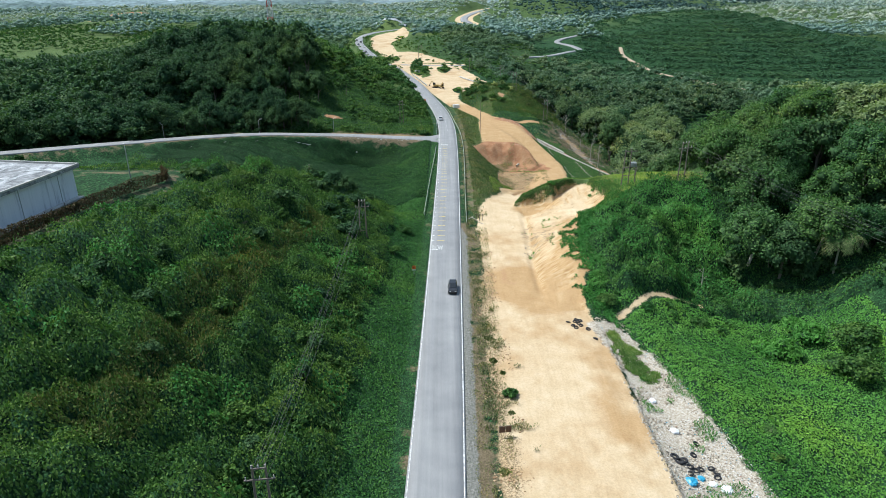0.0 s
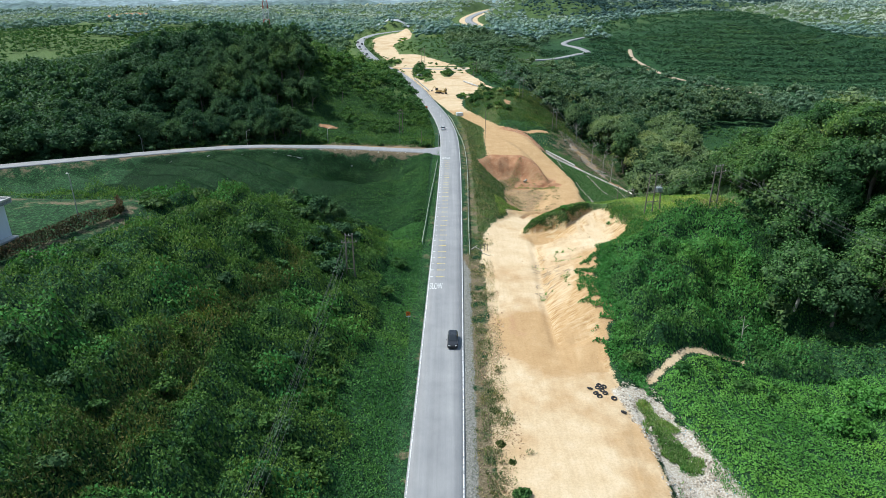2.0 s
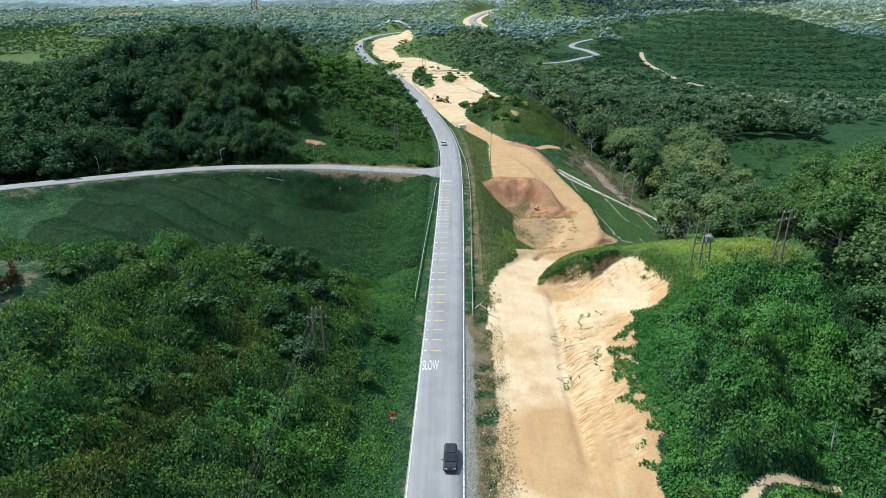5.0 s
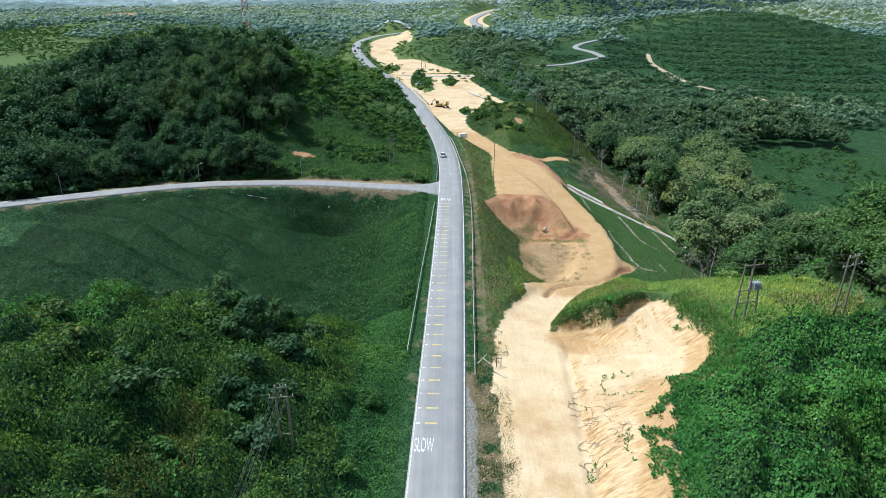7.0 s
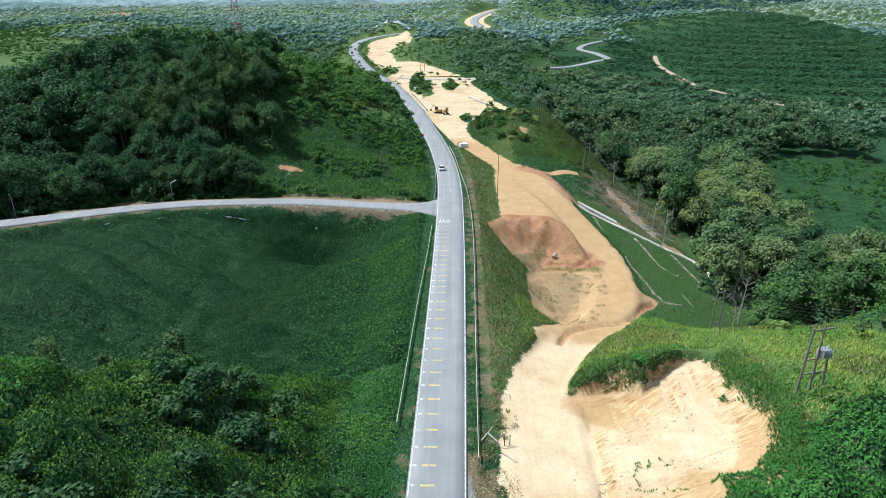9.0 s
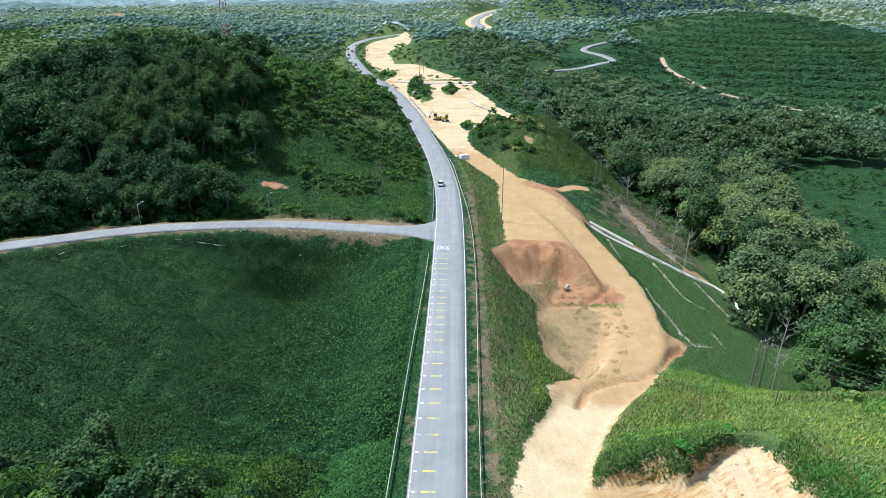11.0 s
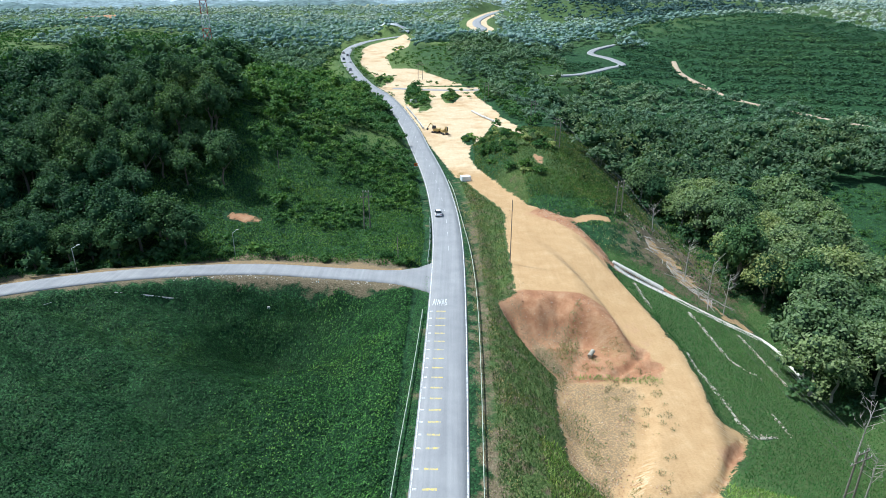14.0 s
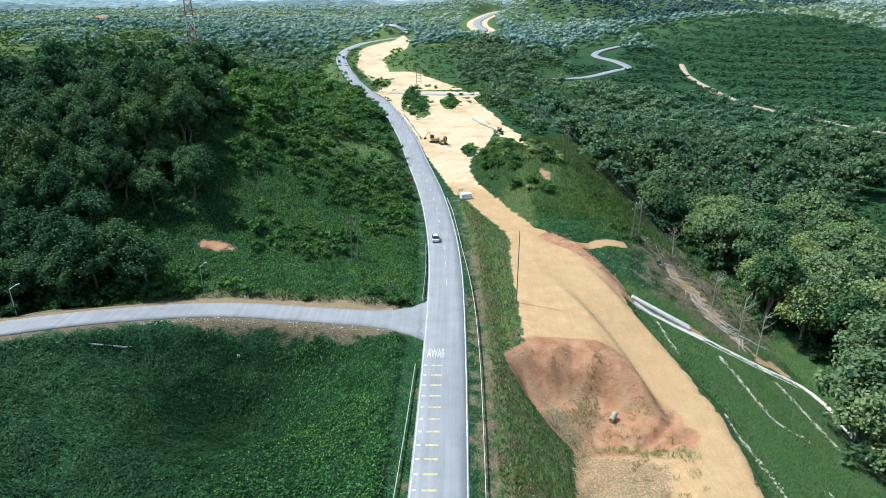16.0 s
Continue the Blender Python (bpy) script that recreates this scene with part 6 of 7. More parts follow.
def car(x, y, z, turn, paint, label, tall=1.0, length=4.3, group="cars on the road"):
    root = thing("car", label, "car", group, pose(x, y, z, 0, 0, turn))
    L, w, t = length / 2, 0.88, tall
    bm = bmesh.new()
    loft(bm, [(-L, w * 0.86, 0.32, 0.72 * t, w * 0.78), (-L + 0.12, w * 0.95, 0.26, 0.86 * t, w * 0.88), (-L + 0.9, w, 0.24, 0.95 * t, w * 0.94), (0.2, w, 0.22, 0.98 * t, w * 0.94),
              (L - 1.2, w, 0.24, 0.94 * t, w * 0.92), (L - 0.25, w * 0.93, 0.26, 0.80 * t, w * 0.84), (L, w * 0.8, 0.34, 0.66 * t, w * 0.7)])
    part("body", bm, paint, root, smooth=False)
    bm = bmesh.new()
    loft(bm, [(-L + 0.35, w * 0.86, 0.92 * t, 0.97 * t, w * 0.8), (-L + 0.75, w * 0.9, 0.93 * t, 1.40 * t, w * 0.7), (-0.2, w * 0.92, 0.95 * t, 1.47 * t, w * 0.72),
              (0.45, w * 0.92, 0.95 * t, 1.43 * t, w * 0.7), (L - 1.0, w * 0.86, 0.92 * t, 0.98 * t, w * 0.78)])
    part("windows", bm, GLASS, root, "dark tinted window band")
    bm = bmesh.new()
    box(bm, (w * 1.38, L * 0.72, 0.07), (0, -0.25 - L * 0.1, 1.46 * t), bevel=0.03)
    part("roof", bm, paint, root)
    for sx in (-1, 1):
        for sy in (-L + 0.75, L - 0.8):
            bm = bmesh.new()
            rod(bm, (sx * (w - 0.2), sy, 0.32), (sx * (w + 0.02), sy, 0.32), 0.32, 0.32, 16)
            wheel = part("wheel", bm, BLACK, root)
            bm = bmesh.new()
            rod(bm, (sx * (w + 0.0), sy, 0.32), (sx * (w + 0.03), sy, 0.32), 0.2, 0.18, 12)
            part("rim", bm, RIM, wheel)
    for sx in (-1, 1):
        bm = bmesh.new()
        box(bm, (0.34, 0.12, 0.15), (sx * w * 0.62, L - 0.08, 0.62 * t), (0, 0, -sx * 18), bevel=0.03)
        part("headlight", bm, LAMP_GLASS, root)
        bm = bmesh.new()
        box(bm, (0.3, 0.1, 0.16), (sx * w * 0.66, -L + 0.05, 0.72 * t), bevel=0.03)
        part("tail_light", bm, TAIL, root)
        bm = bmesh.new()
        box(bm, (0.2, 0.12, 0.13), (sx * (w + 0.12), L - 1.25, 0.98 * t), bevel=0.03)
        part("mirror", bm, paint, root)
    bm = bmesh.new()
    box(bm, (w * 1.5, 0.1, 0.16), (0, L - 0.02, 0.38), bevel=0.03)
    part("bumper", bm, BLACK, root)
    return root


CAR_BLACK, CAR_WHITE = plain("black car paint", (0.03, 0.032, 0.036), 0.2, 0.0, 0.1), plain("white car paint", (0.75, 0.75, 0.75), 0.25, 0.0, 0.05)
CAR_GREY, CAR_RED = plain("grey car paint", (0.25, 0.26, 0.28), 0.25, 0.3, 0.1), plain("dark blue car paint", (0.05, 0.07, 0.12), 0.25, 0.0, 0.1)


def on_road(y, offset):
    k = int(np.argmin(np.abs(ROAD[:, 1] - y)))
    d = ROAD[min(k + 1, len(ROAD) - 1)] - ROAD[max(k - 1, 0)]
    a = math.atan2(d[1], d[0])
    x, yy, z = ROAD[k]
    return x + math.sin(a) * offset, yy - math.cos(a) * offset, z + 0.035, math.degrees(a) - 90


def drive(y, offset, paint, label, back=False, **kw):
    x, yy, z, turn = on_road(y, offset)
    return car(x, yy, z, turn + (180 if back else 0), paint, label, **kw)


drive(112, 1.7, CAR_BLACK, "black tall family car driving on the asphalt road", True, tall=1.15, length=4.5)
drive(290, -1.7, CAR_WHITE, "small white car driving on the asphalt road", length=3.8)
drive(560, -1.7, CAR_GREY, "grey car climbing the far bend")
drive(588, 1.7, CAR_WHITE, "white car coming down the far bend", True)
drive(606, -1.7, CAR_RED, "dark blue car on the far bend")
drive(624, 1.7, CAR_BLACK, "black car on the far bend", True)
drive(640, -1.7, CAR_GREY, "grey car in the queue on the far bend")

# ---- road sign, barriers, machines, loose things by the road ----
ORANGE = plain("orange sign face", (0.75, 0.16, 0.02), 0.5, vary=0.1)


def sign(x, y, turn, size=0.75):
    z = at_z(x, y)
    root = thing("road_sign", "small orange roadworks sign on a thin post in the grass verge", "road sign", at=pose(x, y, z, 0, 0, turn))
    bm = bmesh.new()
    rod(bm, (0, 0, -0.3), (0, 0, 2.1), 0.04, 0.04, 8)
    part("post", bm, STEEL, root)
    bm = bmesh.new()
    box(bm, (size, 0.04, size), (0, -0.06, 2.0), bevel=0.015)
    plate = part("plate", bm, ORANGE, root)
    bm = bmesh.new()
    box(bm, (size * 0.6, 0.012, size * 0.09), (0, -0.088, 2.12))
    box(bm, (size * 0.12, 0.012, size * 0.4), (0, -0.088, 1.9))
    part("symbol", bm, BLACK, plate)
    bm = bmesh.new()
    box(bm, (size, 0.04, size * 0.3), (0, -0.06, 1.46), bevel=0.01)
    part("lower_plate", bm, LAMP_GLASS, root)
    return root


sign(-6.0, 118.6, 3)
sign(-9.5, 333, 0, 1.1)


def barrier(x, y, turn):
    root = thing("barrier", "black and white concrete barrier block beside the road", "barrier", "row of barriers", pose(x, y, 0, 0, 0, turn))
    bm = bmesh.new()
    box(bm, (0.55, 2.0, 0.85), (0, 0, 0.42), bevel=0.12)
    part("block", bm, LAMP_GLASS, root)
    bm = bmesh.new()
    box(bm, (0.57, 0.9, 0.8), (0, 0, 0.42), bevel=0.1)
    part("black_band", bm, BLACK, root)
    return root


first = None
for y in np.arange(398, 452, 3.4):
    x, yy, z, turn = on_road(y, 5.2)
    if first is None:
        first = barrier(x, yy, turn)
    else:
        copy_thing(first, pose(x, yy, z - 0.05, 0, 0, turn))

YELLOW_MACHINE = plain("yellow machine paint", (0.42, 0.30, 0.10), 0.6, vary=0.4)


def excavator(x, y, turn, label):
    z = at_z(x, y)
    root = thing("excavator", label, "construction machine", "machines", pose(x, y, z, 0, 0, turn))
    for e in (-1, 1):
        bm = bmesh.new()
        box(bm, (0.5, 3.2, 0.75), (e * 1.0, 0, 0.38), bevel=0.2)
        part("track", bm, BLACK, root)
    bm = bmesh.new()
    box(bm, (2.4, 2.6, 1.0), (0, -0.4, 1.4), bevel=0.15)
    part("body", bm, YELLOW_MACHINE, root)
    bm = bmesh.new()
    box(bm, (1.0, 1.3, 1.5), (-0.6, 0.6, 2.3), bevel=0.12)
    part("cab", bm, GLASS, root)
    bm = bmesh.new()
    rod(bm, (0.3, 0.6, 1.8), (0.3, 2.8, 3.8), 0.22, 0.18, 6)
    rod(bm, (0.3, 2.8, 3.8), (0.3, 4.4, 1.6), 0.17, 0.13, 6)
    arm = part("arm", bm, YELLOW_MACHINE, root)
    bm = bmesh.new()
    box(bm, (0.9, 0.7, 0.7), (0.3, 4.4, 1.1), (25, 0, 0), bevel=0.12)
    part("bucket", bm, BLACK, arm)
    return root


excavator(-4.5, 392, 60, "small yellow excavator standing on the sandy lot")
excavator(-1.0, 389, 200, "small yellow excavator standing on the sandy lot")


def crate(x, y, size, turn, mat, name, label, cat):
    z = at_z(x, y)
    bm = bmesh.new()
    box(bm, size, (0, 0, size[2] / 2 - 0.05), bevel=min(size) * 0.08)
    ob = part(name, bm, mat)
    ob.matrix_basis = pose(x, y, z, 0, 0, turn)
    return tagged(ob, label, cat)


crate(6.6, 321, (3.0, 2.0, 1.6), 20, LAMP_GLASS, "water_tank", "white box-shaped tank standing by the dirt track", "tank")
crate(-34, 243.5, (0.55, 0.55, 0.6), 10, CONCRETE, "marker_block", "white concrete block beside the side road", "block")
crate(-18.5, 466, (3.2, 2.2, 2.0), 30, CONCRETE, "boulder_block", "pale block by the bushes on the lot", "block")


# ---- lumps: tyres, rubble, bags ----
def tyre_mesh():
    bm = bmesh.new()
    n, m = 18, 8
    rings = []
    for i in range(n):
        a = 2 * math.pi * i / n
        ring = []
        for j in range(m):
            b = 2 * math.pi * j / m
            r = 0.36 + 0.13 * math.cos(b) * (1.0 if math.cos(b) < 0 else 0.85)
            ring.append(bm.verts.new((r * math.cos(a), r * math.sin(a), 0.12 * math.copysign(abs(math.sin(b)) ** 0.6, math.sin(b)))))
        rings.append(ring)
    for i in range(n):
        for j in range(m):
            bm.faces.new((rings[i][j], rings[(i + 1) % n][j], rings[(i + 1) % n][(j + 1) % m], rings[i][(j + 1) % m]))
    return bm


base = part("tyre", tyre_mesh(), BLACK, smooth=True)
tagged(base, "worn black rubber tyre dumped on the ground", "tyre", "dumped tyres")
spots = [(30.4, 64.5, 1.4), (31.0, 64.8, 1.4), (30.0, 65.2, 1.3), (31.6, 63.9, 1), (31.2, 62.6, 1), (32.2, 63.4, 1), (33.0, 63.8, 1), (33.0, 66.4, 1), (34.6, 62.4, 1), (34.4, 64.0, 1), (34.8, 63.2, 1), (34.2, 68.6, 1),
         (22.2, 98.2, 0.9), (22.8, 97.0, 0.9), (23.4, 98.4, 0.9), (23.9, 97.7, 0.9), (24.4, 98.6, 0.9), (23.2, 96.2, 0.9), (25.2, 95.7, 1), (25.8, 92.6, 0.9), (24.2, 97.0, 0.9), (23.7, 98.9, 0.9)]
for k, (x, y, s) in enumerate(spots):
    z = float(ground_z(x, y))
    m = pose(x, y, z + 0.1 * s, rng.uniform(-25, 25), rng.uniform(-25, 25), rng.uniform(0, 360)) @ Matrix.Diagonal((s, s, s, 1))
    if k == 0:
        base.matrix_basis = m
    else:
        ob = new("tyre", base.data)
        ob.matrix_basis = m
        tagged(ob, "worn black rubber tyre dumped on the ground", "tyre", "dumped tyres")


def chunks(name, X, Y, low, high, mat, label, category, flat=0.6):
    """Broken lumps strewn over the ground, joined."""
    V0, F0 = ICO1[0], ICO1[1]
    n = len(X)
    Z = ground_z(X, Y)
    s = rng.uniform(low, high, (n, 1, 1)) * rng.uniform(0.5, 1.4, (n, 1, 3)) * np.array([1, 1, flat])
    V = V0[None] * (1 + 0.35 * rng.uniform(-1, 1, (n, len(V0), 1))) * s
    a = rng.uniform(0, 6.283, n)
    c, d = np.cos(a)[:, None], np.sin(a)[:, None]
    V = np.stack([V[..., 0] * c - V[..., 1] * d + X[:, None], V[..., 0] * d + V[..., 1] * c + Y[:, None], V[..., 2] + Z[:, None] + 0.02], -1)
    F = (F0[None] + (np.arange(n) * len(V0))[:, None, None]).reshape(-1, 3)
    return tagged(new(name, quick_mesh(name, V.reshape(-1, 3), F, mat, 3)), label, category, kind="stuff")


def mixed(name, stops, rough=0.8):
    m, t, b = material(name, rough)
    isle = t.nodes.new("ShaderNodeNewGeometry").outputs["Random Per Island"]
    c = ramp(t, isle, stops)
    g = noise_node(t, 6, 4)
    t.links.new(mix(t, 0.5, c, mix(t, 1.0, c, ramp(t, g, [(0.3, (0.6, 0.58, 0.55)), (0.7, (1.1, 1.1, 1.1))]), "MULTIPLY")), b.inputs["Base Color"])
    return m


TRASH = mixed("mixed rubbish", [(0.0, (0.10, 0.08, 0.06)), (0.25, (0.33, 0.26, 0.18)), (0.5, (0.5, 0.43, 0.34)), (0.72, (0.6, 0.57, 0.52)), (0.93, (0.78, 0.78, 0.77)), (0.95, (0.35, 0.17, 0.1)), (0.975, (0.1, 0.4, 0.5)), (1.0, (0.08, 0.3, 0.42))])
STONE = mixed("broken stone", [(0.0, (0.2, 0.16, 0.11)), (0.5, (0.42, 0.35, 0.26)), (1.0, (0.62, 0.57, 0.48))])
CLOD = mixed("clods of earth", [(0.0, (0.24, 0.14, 0.07)), (0.5, (0.45, 0.3, 0.16)), (1.0, (0.6, 0.45, 0.28))])


def strew(n, x0, x1, y0, y1, keep):
    X, Y = rng.uniform(x0, x1, n), rng.uniform(y0, y1, n)
    ok = keep(X, Y)
    return X[ok], Y[ok]


X, Y = strew(13000, 26, 43, 48, 102, lambda X, Y: (inside(X, Y, RUBBLE) > -0.6) & (vnoise(X, Y, 3, 401) + 0.5 * (vnoise(X, Y, 0.9, 409) - 0.5) + 0.3 * sm(30, 37, X) > 0.58) & ~((Y > 82) & (X < 33.5) & (X > 28.5)))
chunks("rubbish_heap", X, Y, 0.03, 0.13, TRASH, "white and grey rubbish and broken rubble tipped along the bank", "rubbish", 0.5)
X, Y = strew(5000, 26, 36, 50, 100, lambda X, Y: (inside(X, Y, RUBBLE) > -0.8) & (vnoise(X, Y, 2, 403) > 0.45))
chunks("rubble_stones", X, Y, 0.05, 0.2, STONE, "broken stones along the edge of the bulldozed ground", "stones")
X, Y = strew(14000, 8, 44, 56, 300, lambda X, Y: (zones(X, Y)[2] > -0.5) & (vnoise(X, Y, 4, 405) > 0.60) & ((inside(X, Y, CUT) > 0) | (inside(X, Y, LOT) < 1.5)) & (inside(X, Y, PLATFORM) < 2) & (to_line(X, Y, TRACK)[0] > 3))
chunks("earth_clods", X, Y, 0.03, 0.13, CLOD, "loose clods of earth on the bulldozed ground", "clods")
X, Y = strew(3000, -52, -6, 242, 250, lambda X, Y: (np.abs(to_line(X, Y, SIDE)[0] - 3.4) < 0.7) & (Y < np.interp(X, SIDE[::-1, 0], SIDE[::-1, 1])) & (vnoise(X, Y, 3, 407) > 0.5))
chunks("verge_stones", X, Y, 0.04, 0.14, TRASH, "pale stones and litter along the side road's edge", "stones")

RED_STONE = mixed("red and grey stones", [(0.0, (0.2, 0.09, 0.05)), (0.4, (0.38, 0.21, 0.12)), (0.7, (0.44, 0.3, 0.2)), (1.0, (0.52, 0.42, 0.32))])
X, Y = strew(6000, 10, 34, 190, 244, lambda X, Y: (inside(X, Y, BASIN) > -0.5) & (X < 31) & (vnoise(X, Y, 3, 485) + 0.3 * sm(28, 20, X) > 0.62))
chunks("basin_stones", X, Y, 0.03, 0.12, RED_STONE, "red and grey broken stones in the dug-out basin", "stones", 0.7)
X, Y = strew(2600, 25, 56, 258, 296, lambda X, Y: to_line(X, Y, BERM)[0] < 2.4 + 2 * fbm(X, Y, 4, 487))
chunks("berm_clods", X, Y, 0.05, 0.2, RED_STONE, "crumbled orange earth along the platform's edge", "clods", 0.7)
X, Y = strew(2500, 6.2, 11, 50, 145, lambda X, Y: vnoise(X, Y, 3.5, 489) > 0.5)
chunks("edge_clods", X, Y, 0.04, 0.16, CLOD, "brown clods and litter between the verge and the bare earth", "clods", 0.6)

# ---- grass strip, dry tufts and weeds on the bare ground ----
def tuft_leaves(name, X, Y, tall, length, width, mat, label, category="grass"):
    Z = ground_z(X, Y)
    P = np.stack([X, Y, Z + rng.uniform(0, tall, len(X))], 1)
    return tagged(leaves(name, P, length, width, mat, (15, 75)), label, category, kind="stuff")


X, Y = strew(40000, 4, 12, 50, 330, lambda X, Y: (to_line(X, Y, ROAD)[0] > 4.7) & (to_line(X, Y, ROAD)[0] < 10) & (vnoise(X, Y, 2.2, 411) > 0.42))
tuft_leaves("verge_grass", X, Y, 0.1, 0.3, 0.07, DRY, "dry patchy grass on the road verge")
X, Y = strew(30000, -8.5, -2, 40, 250, lambda X, Y: (to_line(X, Y, ROAD)[0] > 4.0) & (to_line(X, Y, ROAD)[0] < 6.2))
tuft_leaves("left_verge_grass", X, Y, 0.08, 0.25, 0.07, TURF, "short green grass along the road's edge")
X, Y = strew(42000, 5.8, 14, 50, 165, lambda X, Y: (vnoise(X, Y, 2.4, 415) + 0.5 * vnoise(X, Y, 0.8, 417) > 0.8 + 0.1 * np.maximum(X - 8.2, 0)) & (vnoise(X, Y, 11, 416) + 0.25 * sm(9, 7, X) > 0.42))
tuft_leaves("weed_tufts", X, Y, 0.35, 0.4, 0.1, DRY, "brown and green weeds on the bare earth", "weeds")
X, Y = strew(16000, 18, 37, 192, 232, lambda X, Y: (inside(X, Y, BASIN) > 0) & ((domes(X, Y, 2.4, 417, 0.2, 0.45) > 0.3) | (X < 24)) & (vnoise(X, Y, 5, 469) > 0.3))
tuft_leaves("basin_weeds", X, Y, 0.25, 0.35, 0.08, DRY, "brown weeds in the dug-out basin", "weeds")
X, Y = strew(9000, 29, 40, 56, 90, lambda X, Y: (inside(X, Y, RUBBLE) > -0.5) & (vnoise(X, Y, 2.6, 493) > 0.66 - 0.25 * sm(1.6, 0.2, inside(X, Y, RUBBLE))))
tuft_leaves("rubble_weeds", X, Y, 0.25, 0.36, 0.14, CREEPER, "green weeds growing through the rubble", "weeds")
X, Y = strew(14000, 28, 34.5, 80, 98, lambda X, Y: inside(X, Y, [(29, 96), (33.6, 88), (34, 83), (31.5, 82), (28.6, 90)]) + 9 * fbm(X, Y, 2.5, 461) > 0)
tuft_leaves("grass_strip", X, Y, 0.12, 0.4, 0.12, GRASS, "bright green grass strip on the rubble bank")

X, Y = strew(1500, 24, 38, 219, 225, lambda X, Y: np.abs(Y - 222.3 + 0.1 * (X - 31)) + 1.0 * fbm(X, Y, 3, 473) < 0.8)
tuft_leaves("basin_grass", X, Y, 0.3, 0.5, 0.1, GRASS, "green grass tufts below the red face")
X, Y = strew(2500, 18, 29, 225, 240, lambda X, Y: np.hypot((X - 24.5 - 0.25 * (Y - 232)) / 2.2, (Y - 232.5) / 6) + 0.8 * fbm(X, Y, 3, 475) < 0.9)
tuft_leaves("face_weeds", X, Y, 0.5, 0.5, 0.12, DRY, "brown weeds growing down the eroded face", "weeds")

# ---- bushes and single plants ----
def bush_thing(x, y, r, h, mat, label, lobes=5, per=70, leaf=0.3, name="bush"):
    z = float(ground_z(x, y)) - 0.35
    root = thing(name, label, "bush", "", pose(x, y, z, 0, 0, rng.uniform(0, 360)))
    V, F, S = crown_arrays(r, h, lobes, per, leaf * 1.15)
    V[:, 2] -= h * 0.2
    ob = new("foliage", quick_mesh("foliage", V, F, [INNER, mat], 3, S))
    ob.parent = root
    bm = bmesh.new()
    for k in range(4):
        a = k * 1.7
        rod(bm, (0.1 * math.cos(a), 0.1 * math.sin(a), -0.3), (r * 0.4 * math.cos(a), r * 0.4 * math.sin(a), h * 0.5), 0.06, 0.02, 5)
    part("stems", bm, BARK, root)
    return root


for x, y, r, h, mat, lab in ((9.9, 76.5, 1.3, 1.9, SHRUB, "grey-green bush on the bare earth"), (8.0, 86, 0.7, 0.9, OLIVE, "brownish scrub bush at the edge of the bare earth"), (7.8, 93, 0.8, 0.9, OLIVE, "brownish scrub bush at the edge of the bare earth"), (9.2, 82.5, 0.6, 0.7, OLIVE, "brownish scrub bush at the edge of the bare earth"), (9.6, 72.6, 0.6, 0.6, DRY, "dry brown scrub bush at the edge of the bare earth"), (7.6, 61, 0.9, 0.7, DRY, "dry brown scrub bush at the edge of the bare earth"), (28.9, 162.3, 1.2, 1.5, CREEPER, "round green bush at the lip of the cut"),
                             (35.0, 164.6, 0.9, 1.1, CREEPER, "small bush at the lip of the cut"), (59.5, 96, 4.0, 4.6, CREEPER, "large vine-covered bush in the hollow"),
                             (68, 88, 4.6, 6.0, SHRUB, "large dark bush in the hollow"), (72, 95, 5.0, 6.5, SHRUB, "tall dark bush in the hollow"), (66, 101, 4.0, 5.5, CREEPER, "vine-covered bush in the hollow"),
                             (30.5, 104.5, 2.2, 2.6, SHRUB, "dense bush at the foot of the mound"), (47.5, 102.5, 1.6, 1.8, SHRUB, "low bush in the hollow"), (44, 66, 1.0, 1.2, SHRUB, "low bush among the creepers"),
                             (78, 84, 5.0, 7.0, SHRUB, "tall dark bush in the hollow"), (-7.5, 256.5, 2.2, 2.6, SHRUB, "round bush by the junction"), (-12, 259, 2.0, 2.4, SHRUB, "round bush by the junction"),
                             (-25, 257.5, 1.8, 2.0, SHRUB, "round bush by the side road"), (-27, 418, 3.2, 5.0, TREE_LEAF, "dark bush beside the road"), (53, 172, 2.0, 2.4, GRASS, "yellow-green bush below the power poles"),
                             (48.5, 149, 1.8, 1.9, GRASS, "yellow-green bush below the transformer"), (58, 186, 2.2, 3.0, SHRUB, "round dark bush below the mound"), (-9.5, 141, 2.2, 2.4, SHRUB, "dark bush on the slope")):
    bush_thing(x, y, r, h, mat, lab, 7 if r > 2 else 5, int(60 + 40 * r), 0.34 if r < 3 else 0.42)

for cx, cy, rx, ry, n in ((-17, 478, 6, 30, 26), (0.5, 488, 4, 20, 16), (-41, 548, 4, 14, 10), (-45, 680, 5, 26, 10), (8.5, 379, 2.2, 8, 6)):
    a, q = rng.uniform(0, 6.283, n), np.sqrt(rng.uniform(0, 1, n))
    for x, y in zip(cx + rx * q * np.cos(a), cy + ry * q * np.sin(a)):
        bush_thing(x, y, rng.uniform(1.4, 2.6), rng.uniform(1.4, 3.0), GRASS if rng.random() < 0.35 else SHRUB, "scrubby green bush on an island in the sandy lot", 4, 40, 0.6)
bx, by = strewn(12, 36, 316, 390, 4.6, lambda X, Y: (np.hypot((X - 19) / 7, (Y - 352) / 28) < 1) | ((np.hypot((X - 26) / 11, (Y - 350) / 38) < 1) & (vnoise(X, Y, 11, 425) > 0.66)))
for x, y in zip(bx, by):
    bush_thing(x, y, rng.uniform(1.2, 2.8), rng.uniform(1.6, 4.2), SHRUB if rng.random() < 0.7 else PALE_LEAF, "green bush on the knoll beside the track", 5, 60, 0.5)

